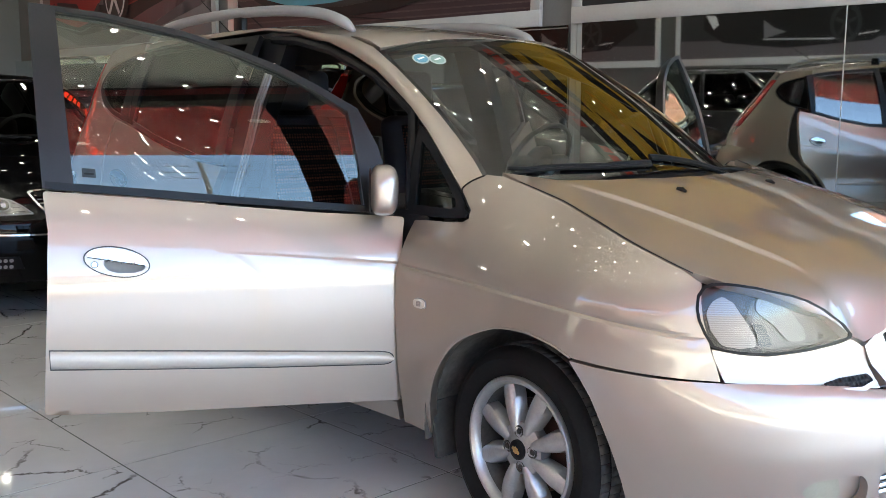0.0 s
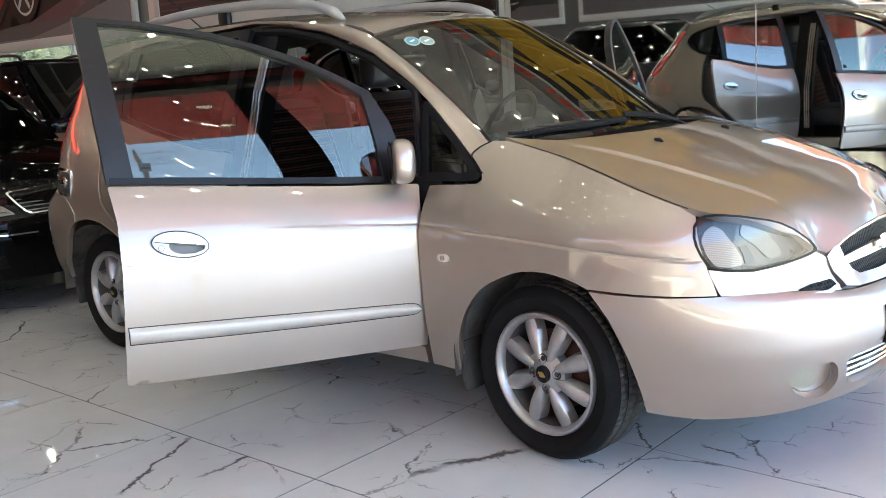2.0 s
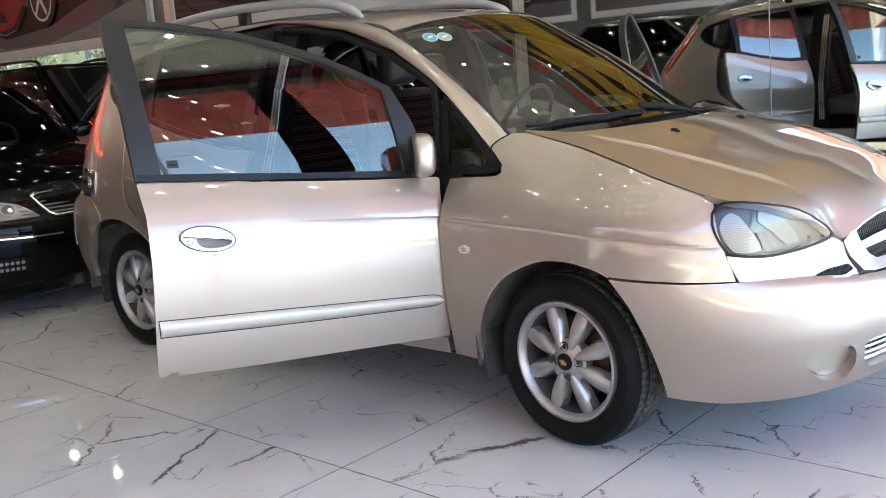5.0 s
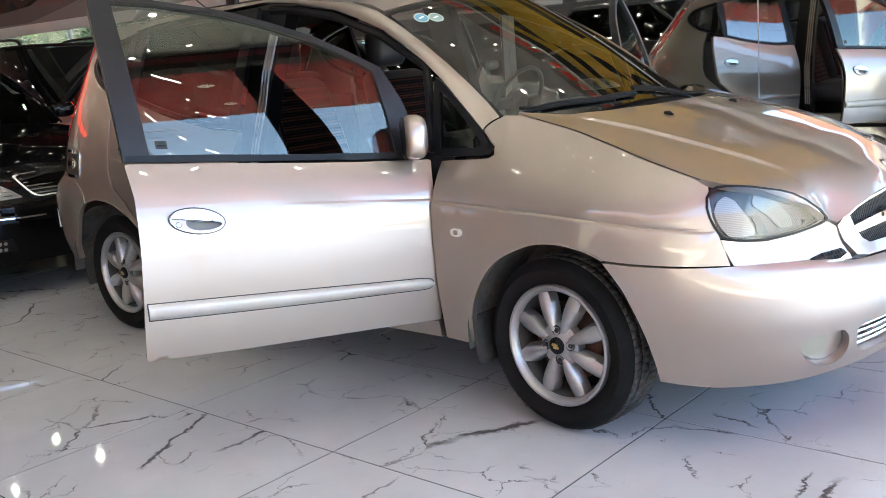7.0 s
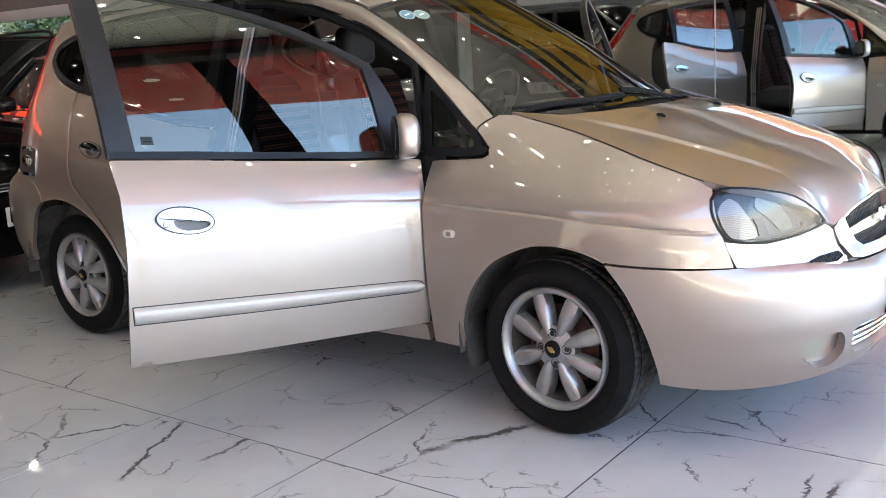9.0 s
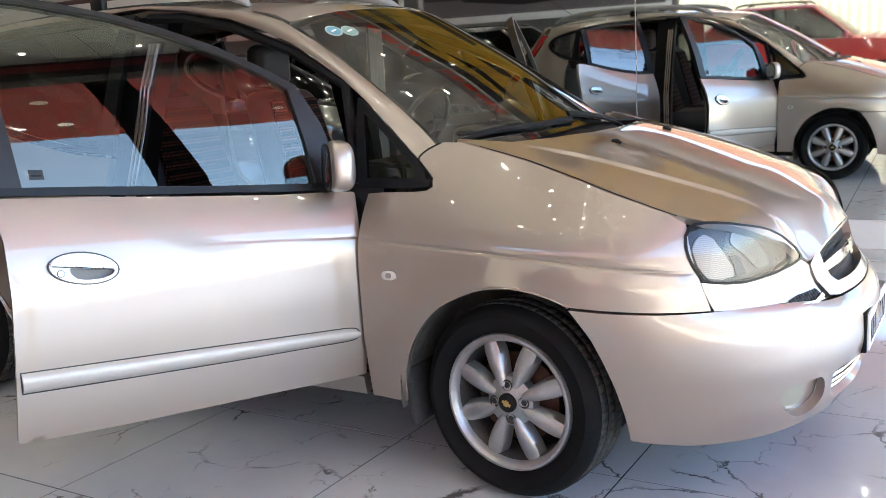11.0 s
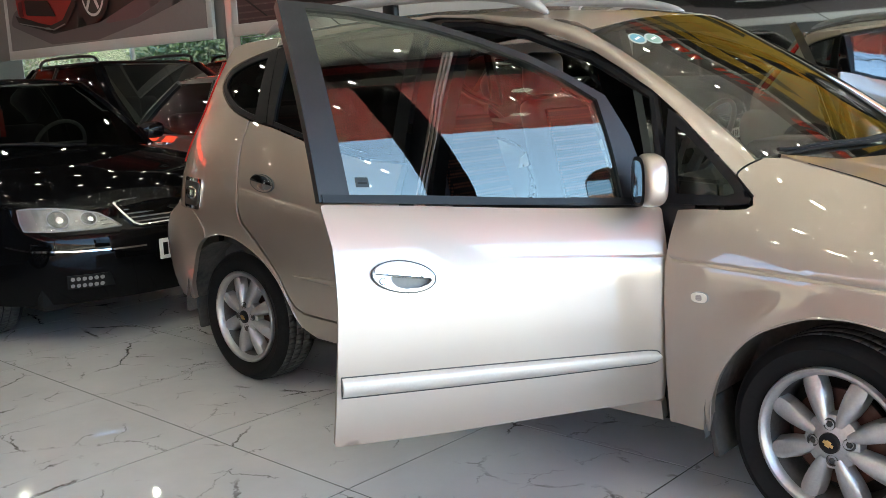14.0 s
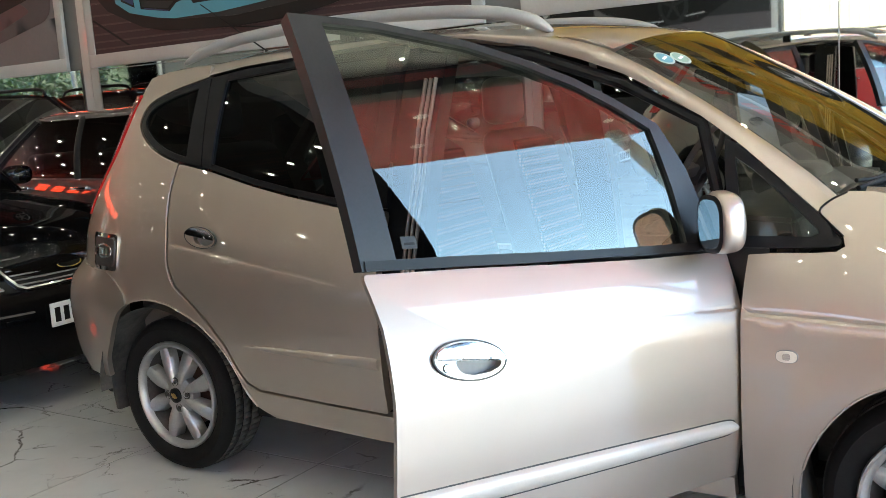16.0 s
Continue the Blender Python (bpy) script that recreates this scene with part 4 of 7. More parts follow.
        # roof rail
        rail = curve_pts([(-1.10, s * 0.50, 1.512), (-1.17, s * 0.502, 1.552), (-1.32, s * 0.505, 1.590), (-1.6, s * 0.508, 1.614), (-2.0, s * 0.508, 1.620), (-2.35, s * 0.505, 1.604), (-2.55, s * 0.50, 1.575), (-2.68, s * 0.495, 1.535)], 56)
        rad = [0.008 + 0.017 * min(1, i / 7, (len(rail) - 1 - i) / 7) for i in range(len(rail))]
        rr = part("roof_rail", tube(rail, rad, 12, True, 0.85), SILVER, car, "silver-grey roof rail")
        part("rail_foot", box_bm(-1.895, -1.825, s * 0.505 - 0.016, s * 0.505 + 0.016, roof_z(-1.86, 0.5) - 0.02, 1.605, 0.01), BLACK, rr)
    # fuel flap with a dark badge
    f = flank(-1)
    flap = rounded([(-2.905, 0.925), (-2.735, 0.918), (-2.750, 0.782), (-2.905, 0.787)], 0.02)
    fl = part("fuel_flap", on(f, -1, flap, 0.02, 0.012, 0.006), CHROME, car, "chrome fuel flap cover with dark plate")
    pl = rounded([(-2.885, 0.908), (-2.752, 0.902), (-2.765, 0.798), (-2.888, 0.802)], 0.015)
    pb = part("plate", on(f, -1, pl, 0.02, 0.006, 0.010), mottled("worn_dark_plate", (0.018, 0.018, 0.019), (0.07, 0.068, 0.066), 0.38, 30, 0.5, 120, 0.1), fl)
    for i in range(5):
        x = -2.868 + 0.020 * i
        part("bar", on(f, -1, [(x, 0.868), (x + 0.014, 0.867), (x + 0.013, 0.842), (x - 0.001, 0.843)], 0.01, 0.003, 0.013), CHROME, pb)
    part("ring", on(f, -1, oval(-2.822, 0.856, 0.056, 0.028, 24), 0.01, 0.004, 0.012, [oval(-2.822, 0.856, 0.050, 0.022, 24)]), CHROME, pb)

    # bonnet
    edge = [(x / 100, half(x / 100, hood_edge(x / 100)) - 0.004) for x in range(-16, 52, 4)]
    edge += [(0.55, half(0.55, 0.837) - 0.006), (0.60, half(0.60, 0.82) - 0.008), (0.645, half(0.645, 0.795) - 0.010), (0.68, half(0.68, 0.775) - 0.012), (0.708, 0.468), (0.728, 0.430), (0.745, 0.398), (0.757, 0.362), (0.771, 0.30), (0.783, 0.20), (0.790, 0.10)]
    edge = [(-0.20, 0.66)] + edge
    back = [(-0.07, 0.55), (0.0, 0.4), (0.048, 0.2), (0.06, 0.0)]
    poly = [(x, -y) for x, y in edge] + [(0.792, 0.0)] + [(x, y) for x, y in reversed(edge)] + back + [(x, -y) for x, y in reversed(back[:-1])]
    bon = part("bonnet", sheet(poly, lambda x, y: (x, y, hood_z(x, y)), 0.03, (), 0.02, lines=[[(x / 100, k * (crest(x / 100) + d)) for x in range(-6, 66, 4)] for d in (-0.0105, -0.0035, 0.0035, 0.0105) for k in (-1, 1)]), PAINT, car, "sloping bonnet with two pressed lines")
    for y in (-0.265, 0.265):
        bm = tube([(0.140, y, hood_z(0.14, y)), (0.158, y, hood_z(0.158, y) + 0.006), (0.170, y, hood_z(0.170, y) + 0.003)], [0.008, 0.007, 0.004], 10)
        part("washer_jet", bm, BLACK, bon)
    for s in (-1, 1):
        pts = [(x, s * (y + 0.004), hood_z(x, y) - 0.0015) for x, y in edge if -0.13 < x < 0.52]
        part("shut_line", tube(pts, 0.0015, 6), GAP, bon)
    # windscreen with black border
    wl = [(-0.245, 0.668), (-0.33, 0.646), (-0.42, 0.628), (-0.52, 0.614), (-0.64, 0.600), (-0.76, 0.586), (-0.875, 0.570)]
    top = [(-0.86, 0.45), (-0.835, 0.3), (-0.815, 0.15), (-0.81, 0.0)]
    bot = [(-0.16, 0.55), (-0.09, 0.4), (-0.045, 0.2), (-0.03, 0.0)]

    def ring(k):
        c = (-0.46, 0.0)
        right = [(x, -y) for x, y in wl] + [(x, -y) for x, y in top]
        left = [(x, y) for x, y in reversed(top[:-1])] + [(x, y) for x, y in reversed(wl)]
        low = [(x, y) for x, y in bot] + [(x, -y) for x, y in reversed(bot[:-1])]
        full = right + left + low
        return [(c[0] + (x - c[0]) * (1 - k), y * (1 - k * 0.6)) for x, y in full]
    sw = lambda x, y: (x, y, screen_z(x, y))
    ws = part("windscreen", sheet(ring(0.0), sw, 0.04, (), 0.0, 0.0), GLASS_SCREEN, car, "clear laminated windscreen")
    part("border", sheet(ring(-0.004), sw, 0.04, [ring(0.05)], 0, -0.003), BLACK, ws, "black printed border")
    for x, y, c, col in ((-0.765, -0.475, "blue_sticker", ((0.05, 0.20, 0.27), (0.12, 0.30, 0.36))), (-0.735, -0.425, "green_sticker", ((0.13, 0.24, 0.20), (0.24, 0.34, 0.28)))):
        st = part("inspection_sticker", sheet(oval(x, y, 0.030, 0.030, 24), sw, 0.02, (), 0, 0.0015), mottled(c + "_edge", (0.30, 0.36, 0.33), (0.40, 0.46, 0.42), 0.5, 30, 0, 200, 0), ws, "round paper inspection sticker with a coloured centre")
        part("print", sheet(oval(x, y, 0.024, 0.024, 24), sw, 0.02, (), 0, 0.0022), mottled(c, *col, 0.5, 60, 0, 200, 0), st)
        part("bar", sheet([(x - 0.004, y - 0.013), (x + 0.004, y - 0.013), (x + 0.004, y + 0.013), (x - 0.004, y + 0.013)], sw, 0.02, (), 0, 0.003), WHITE, st)
    # scuttle and wipers
    wiper_black = mottled("wiper_black", (0.002, 0.002, 0.002), (0.005, 0.005, 0.005), 0.6, 20, 0, 120, 0.1, spec=0.2)
    cow = [(-0.24, -0.655), (-0.07, -0.56), (0.012, -0.4), (0.062, -0.2), (0.075, 0.0), (0.062, 0.2), (0.012, 0.4), (-0.07, 0.56), (-0.24, 0.655), (-0.20, 0.53), (-0.13, 0.38), (-0.09, 0.2), (-0.075, 0.0), (-0.09, -0.2), (-0.13, -0.38), (-0.20, -0.53)]
    part("scuttle", sheet(cow, lambda x, y: (x, y, min(screen_z(x, y), hood_z(x, y)) - 0.012), 0.03, (), 0.03), wiper_black, car, "black plastic scuttle panel")
    for pts in ([(-0.06, -0.12), (-0.10, -0.30), (-0.17, -0.46), (-0.235, -0.60)], [(-0.01, 0.50), (-0.035, 0.30), (-0.055, 0.10), (-0.085, -0.09)]):
        wpts = [(p.x, p.y, max(screen_z(p.x, p.y), hood_z(p.x, p.y) - 0.02) + 0.014) for p in curve_pts([(a, b, 0) for a, b in pts], 12)]
        wp = part("wiper", tube(wpts, [0.008] * 4 + [0.006] * (len(wpts) - 4), 8), wiper_black, car, "black windscreen wiper at rest")
        part("blade", tube([(x + 0.005, y, screen_z(x, y) + 0.006) for x, y, _ in wpts], 0.007, 6), wiper_black, wp)
    # roof
    rl = [(-0.81, 0.0), (-0.815, 0.15), (-0.835, 0.3), (-0.86, 0.45), (-0.885, 0.555), (-1.05, 0.563), (-1.5, 0.558), (-2.0, 0.558), (-2.4, 0.558), (-2.52, 0.555), (-2.62, 0.540), (-2.70, 0.50), (-2.765, 0.40), (-2.80, 0.2), (-2.81, 0.0)]
    poly = [(x, -y) for x, y in rl] + [(x, y) for x, y in reversed(rl[1:-1])]
    part("roof", sheet(poly, lambda x, y: (x, y, roof_z(x, y)), 0.05, (), 0.03, 0), PAINT, car, "champagne roof panel")
    part("headlining", sheet([(x * 0.99 - 0.02, y * 0.98) for x, y in poly], lambda x, y: (x, y, roof_z(x, y) - 0.035), 0.08, (), 0, 0), BEIGE, car, "grey-beige headlining")
    ant = part("antenna", lathe([(0.0, 0.016), (0.014, 0.012), (0.022, 0.0), (0.022, -0.02)], 16, "z"), BLACK, car, "thin black roof antenna leaning back")
    ant.matrix_basis = Matrix.Translation((-2.60, -0.05, roof_z(-2.60, 0.05)))
    part("rod", tube([(0.0, 0.0, 0.008), (-0.10, 0.0, 0.066), (-0.43, 0.0, 0.275)], [0.005, 0.0035, 0.0022], 8), BLACK, ant)
    # tail: gate, rear window, bumper
    part("tailgate", sheet([(b_of(-3.12, 0.75), 0.74), (b_of(-3.10, 0.95), 0.95), (0.52, 1.1), (0.50, 1.25), (0.46, 1.40), (0.42, 1.50), (2 * ARC - 0.42, 1.50), (2 * ARC - 0.46, 1.40), (2 * ARC - 0.50, 1.25), (2 * ARC - 0.52, 1.1), (2 * ARC - b_of(-3.10, 0.95), 0.95), (2 * ARC - b_of(-3.12, 0.75), 0.74)], tail, 0.05, [[(0.62, 1.02), (0.56, 1.40), (2 * ARC - 0.56, 1.40), (2 * ARC - 0.62, 1.02)]], 0.03, 0.0, flip=True), PAINT, car)
    part("rear_window", sheet([(0.61, 1.01), (0.55, 1.41), (2 * ARC - 0.55, 1.41), (2 * ARC - 0.61, 1.01)], tail, 0.06, (), 0, -0.006, flip=True), GLASS_DARK, car)
    lip = smooth_line([(-2.905, 0.355), (-2.900, 0.385), (-2.885, 0.435), (-2.842, 0.505), (-2.80, 0.575), (-2.756, 0.628), (-2.705, 0.662)], 24)
    rb = [(b_of(x, z), z) for x, z in lip] + [(b_of(-2.715, 0.70), 0.700), (b_of(-2.76, 0.740), 0.740), (b_of(-2.82, 0.777), 0.777), (b_of(-2.88, 0.781), 0.781), (b_of(-2.95, 0.786), 0.786), (b_of(-3.13, 0.799), 0.799), (0.62, 0.76), (0.66, 0.72)]
    rb = rb + [(2 * ARC - a, z) for a, z in reversed(rb)]
    
    def bulge(a, z):
        """The rear bumper rolls out below its upper edge."""
        m = min(a, 2 * ARC - a)
        d = 0.045 * step01(m, 0.10, 0.42) * step01(0.80 - z, 0.0, 0.07) * (1 - 0.6 * step01(0.45 - z, 0.0, 0.2))
        x, y, zz = tail(a, z)
        return (x - d * math.sin(m / ARC * math.pi / 2), y + math.copysign(d, y) * math.cos(m / ARC * math.pi / 2), zz)
    part("rear_bumper", sheet(rb, bulge, 0.03, (), 0.02, 0.006, flip=True), PAINT, car, "body-coloured rear bumper")
    # front bumper, header panel, grille
    A = a_of
    fog = rounded([(0.564, 0.334), (0.588, 0.364), (0.661, 0.371), (0.715, 0.371), (0.738, 0.345), (0.750, 0.295), (0.738, 0.258), (0.70, 0.250), (0.652, 0.262), (0.595, 0.296)], 0.02)
    fogm = [(2 * ARC - a, z) for a, z in fog]
    right = [(ARC, 0.258), (0.842, 0.268), (0.80, 0.283), (0.782, 0.31), (0.768, 0.362), (0.80, 0.374), (0.90, 0.377)]
    intake = rounded(right + [(ARC, 0.377)] + [(2 * ARC - a, z) for a, z in reversed(right[1:])], 0.012)
    fb = [(A(0.368, 0.236), 0.236), (A(0.362, 0.30), 0.30), (A(0.345, 0.38), 0.38), (A(0.318, 0.46), 0.46), (A(0.285, 0.53), 0.53), (A(0.25, 0.58), 0.58), (A(0.226, 0.611), 0.611), (A(0.30, 0.607), 0.607), (A(0.45, 0.602), 0.602), (0.50, 0.599), (0.60, 0.594), (0.655, 0.588), (0.70, 0.583), (0.76, 0.571), (0.80, 0.565), (0.87, 0.560), (ARC, 0.556)]
    fbl = [(A(0.368, 0.236) + 0.05, 0.229), (A(0.368, 0.236) + 0.16, 0.219), (0.6, 0.219), (0.8, 0.222), (ARC, 0.222)]
    poly = fb + [(2 * ARC - a, z) for a, z in reversed(fb[:-1])] + [(2 * ARC - a, z) for a, z in fbl[:-1]] + list(reversed(fbl))
    tops = sorted(fb[6:])

    def swell(a, z):
        """The bumper rolls outwards below its upper edge, most towards the middle."""
        m = min(a, 2 * ARC - a)
        top = float(np.interp(m, [p for p, _ in tops], [q for _, q in tops]))
        k = min(1.0, max(0.0, (m - 0.25) / 0.33))
        d = 0.021 * k * k * (3 - 2 * k) * (1 - math.exp(-max(0.0, top - z) / 0.026))
        x, y, zz = nose(a, z)
        return (x + d * math.sin(m / ARC * math.pi / 2), y * (1 + d * 0.35), zz)
    bp = part("front_bumper", sheet(poly, swell, 0.014, [fog, fogm, intake], 0.026, 0.008), PAINT, car, "body-coloured front bumper with fog lamp recesses")
    for mir in (False, True):
        pts = fogm if mir else fog
        part("fog_recess", sheet(pts, swell, 0.02, (), 0, -0.020), PAINT, bp, "shallow body-coloured scoop")
        c = rounded([(0.569, 0.334), (0.590, 0.359), (0.664, 0.365), (0.686, 0.303), (0.664, 0.280), (0.602, 0.296)], 0.02)
        c = [(2 * ARC - a, z) for a, z in c] if mir else c
        part("fog_lamp", sheet(c, swell, 0.02, (), 0.012, -0.010), FOG, bp, "round fog lamp with plain lens")
    part("intake_back", sheet(intake, swell, 0.04, (), 0, -0.05), BLACK, bp)
    for z in (0.290, 0.312, 0.334, 0.354):
        pts = [swell(a, z) for a in np.linspace(0.80, 2 * ARC - 0.80, 24)]
        part("intake_bar", tube([(x - 0.02, y, zz) for x, y, zz in pts], 0.0055, 6), CHROME, bp, "slim bright intake bar")
    head = [(0.397, 0.680), (0.418, 0.602), (0.518, 0.597), (0.60, 0.596), (0.655, 0.592), (0.70, 0.588), (0.76, 0.575), (0.803, 0.570), (0.800, 0.664), (0.775, 0.680), (0.755, 0.690), (0.725, 0.683), (0.641, 0.671), (0.533, 0.663), (0.465, 0.668)]
    for mir in (False, True):
        hp = [(2 * ARC - a, z) for a, z in head] if mir else head
        hp2 = part("header_panel", sheet(hp, nose, 0.02, (), 0.03, 0.0), PAINT, car)
        v = rounded([(0.652, 0.5935), (0.70, 0.602), (0.784, 0.604), (0.791, 0.586), (0.746, 0.574), (0.669, 0.577)], 0.008)
        v = [(2 * ARC - a, z) for a, z in v] if mir else v
        part("vent", sheet(v, nose, 0.015, (), 0.004, 0.005), MESH, hp2, "small black mesh vent")
        lipv = [(0.668, 0.579), (0.746, 0.577), (0.791, 0.588), (0.792, 0.579), (0.746, 0.567), (0.668, 0.570)]
        lipv = [(2 * ARC - a, z) for a, z in lipv] if mir else lipv
        part("vent_lip", sheet(lipv, nose, 0.015, (), 0.008, 0.011), PAINT, hp2)
    def both(p):
        return p + [(2 * ARC - a, z) for a, z in reversed(p) if a < ARC - 1e-6]
    gmap = lambda a, z: (lambda p: (p[0] - 0.003 - 0.12 * max(0, z - 0.64), p[1], p[2]))(nose(a, z))
    outer = both([(ARC, 0.560), (0.99, 0.561), (0.868, 0.565), (0.822, 0.574), (0.806, 0.62), (0.797, 0.668), (0.832, 0.690), (0.90, 0.711), (0.972, 0.727), (ARC, 0.736)][::1])
    gi = both([(ARC, 0.590), (1.01, 0.590), (0.905, 0.594), (0.886, 0.612), (0.872, 0.645), (0.858, 0.690), (0.905, 0.706), (0.972, 0.719), (ARC, 0.727)])
    g = part("grille", sheet(outer, gmap, 0.02, [gi], 0.03, 0.010), PAINT, car, "champagne grille surround")
    part("grille_mesh", sheet(outer, gmap, 0.03, (), 0, -0.016), MESH, g, "black honeycomb mesh")
    part("grille_bar", sheet(both([(ARC, 0.634), (0.95, 0.633), (0.872, 0.630), (0.866, 0.653), (0.95, 0.662), (ARC, 0.667)]), gmap, 0.02, (), 0.025, 0.006), PAINT, g)
    em = [(ARC - 0.055, 0.648), (ARC - 0.055, 0.666), (ARC - 0.02, 0.666), (ARC - 0.02, 0.678), (ARC + 0.022, 0.678), (ARC + 0.022, 0.666), (ARC + 0.055, 0.666), (ARC + 0.055, 0.648), (ARC + 0.02, 0.648), (ARC + 0.02, 0.636), (ARC - 0.022, 0.636), (ARC - 0.022, 0.648)]
    part("grille_emblem", sheet(em, gmap, 0.015, (), 0.008, 0.018), CHROME, g, "chrome cross emblem")
    # number plate with plain bars
    bm = box_bm(0.890, 0.904, -0.205, 0.235, 0.385, 0.495, 0.004)
    pl = part("number_plate", bm, PLATEWHITE, car, "white number plate with black characters")
    part("plate_border", box_bm(0.870, 0.897, -0.212, 0.242, 0.378, 0.502, 0.004), BLACK, pl)
    for i, y in enumerate((-0.165, -0.12, -0.07, 0.02, 0.07, 0.12, 0.17)):
        part("bar", box_bm(0.904, 0.9055, y - 0.013, y + 0.013, 0.405, 0.475), BLACK, pl, smooth=False)
    # underside and cabin
    part("underbody", box_bm(-3.2, 0.30, -0.66, 0.66, 0.20, 0.30, 0.03), DARK, car)
    part("engine_block", box_bm(-0.28, 0.50, -0.50, 0.50, 0.24, 0.72, 0.05), DARK, car)
    part("bulkhead", box_bm(-0.40, -0.34, -0.70, 0.70, 0.28, 0.88, 0.02), DARK, car)
    part("cabin_floor", box_bm(-3.2, -0.36, -0.72, 0.72, 0.30, 0.34, 0.01), DARK, car, "dark carpeted floor")
    part("cabin_back", box_bm(-3.16, -3.10, -0.52, 0.52, 0.34, 0.94, 0.02), DARK, car)
    for s in (-1, 1):
        part("inner_side", box_bm(-2.85, -2.35, min(s * 0.66, s * 0.70), max(s * 0.66, s * 0.70), 0.34, 1.08, 0.02), BEIGE, car)
    # dashboard
    bm = bmesh.new()
    prof = [(-0.36, 0.98), (-0.52, 0.99), (-0.66, 0.955), (-0.72, 0.90), (-0.70, 0.80), (-0.60, 0.66), (-0.40, 0.60), (-0.34, 0.70)]
    a = [bm.verts.new((x, -0.70, z)) for x, z in prof]
    b = [bm.verts.new((x, 0.70, z)) for x, z in prof]
    for i in range(len(prof)):
        bm.faces.new((a[i], a[(i + 1) % len(a)], b[(i + 1) % len(a)], b[i]))
    bm.faces.new(a[::-1])
    bm.faces.new(b)
    bmesh.ops.recalc_face_normals(bm, faces=bm.faces)
    bmesh.ops.bevel(bm, geom=bm.edges[:], offset=0.012, segments=2, affect="EDGES")
    part("dashboard", bm, mottled("dash_plastic", (0.035, 0.035, 0.038), (0.055, 0.055, 0.058), 0.55, 12, 0, 220, 0.2), car, "dark grey dashboard")
    part("instrument_hood", box_bm(-0.72, -0.50, 0.20, 0.54, 0.93, 1.03, 0.04, 3), BLACK, car)
    # steering wheel on the left
    bm = lathe([(0.175 + 0.010 * math.cos(k * math.pi / 5), 0.012 * math.sin(k * math.pi / 5)) for k in range(10)], 36, "x", True)
    box_bm(-0.02, 0.02, -0.18, 0.18, -0.025, 0.025, 0.012, bm=bm)
    box_bm(-0.02, 0.02, -0.025, 0.025, -0.18, 0.0, 0.012, bm=bm)
    join(bm, lathe([(0.0, -0.03), (0.06, -0.028), (0.075, 0.0), (0.05, 0.03)], 20, "x"))
    bmesh.ops.transform(bm, matrix=pose(-0.95, 0.37, 1.02, 0, 28, 0), verts=bm.verts)
    part("steering_wheel", bm, GREYPLASTIC, car, "grey four-spoke steering wheel")
    for s in (-1, 1):
        seat(car, pose(-1.30, s * 0.36, 0.34))
    for y in (-0.40, 0.40):
        seat(car, pose(-2.18, y, 0.36), 0.60)
    return car


def seat(car, m, w=0.50):
    st = new("seat")
    st.parent = car
    st.matrix_basis = m
    st["label"] = "dark upholstered seat with a beaded brown cover"
    part("cushion", box_bm(-0.22, 0.30, -w / 2, w / 2, 0.10, 0.28, 0.06, 4), LEATHER, st)
    bm = box_bm(-0.07, 0.07, -w / 2, w / 2, 0.0, 0.66, 0.06, 4)
    for v in bm.verts:
        v.co.y *= 1.0 - 0.22 * max(0, v.co.z - 0.3) / 0.36
        v.co.x -= v.co.z * 0.30
    bmesh.ops.transform(bm, matrix=Matrix.Translation((-0.22, 0, 0.20)), verts=bm.verts)
    part("backrest", bm, LEATHER, st)
    bm = box_bm(0.06, 0.085, -w / 2 + 0.05, w / 2 - 0.05, 0.06, 0.62, 0.01, 2)
    for v in bm.verts:
        v.co.y *= 1.0 - 0.22 * max(0, v.co.z - 0.3) / 0.36
        v.co.x -= v.co.z * 0.30
    bmesh.ops.transform(bm, matrix=Matrix.Translation((-0.22, 0, 0.20)), verts=bm.verts)
    part("beaded_cover", bm, SEAT, st, "woven brown bead cover")
    bm = box_bm(-0.05, 0.05, -0.12, 0.12, 0.0, 0.19, 0.045, 4)
    bmesh.ops.transform(bm, matrix=Matrix.Translation((-0.46, 0, 0.88)), verts=bm.verts)
    part("headrest", bm, LEATHER, st)
    part("seat_base", box_bm(-0.18, 0.25, -w / 2 + 0.04, w / 2 - 0.04, -0.005, 0.11, 0.02), DARK, st)
    return st


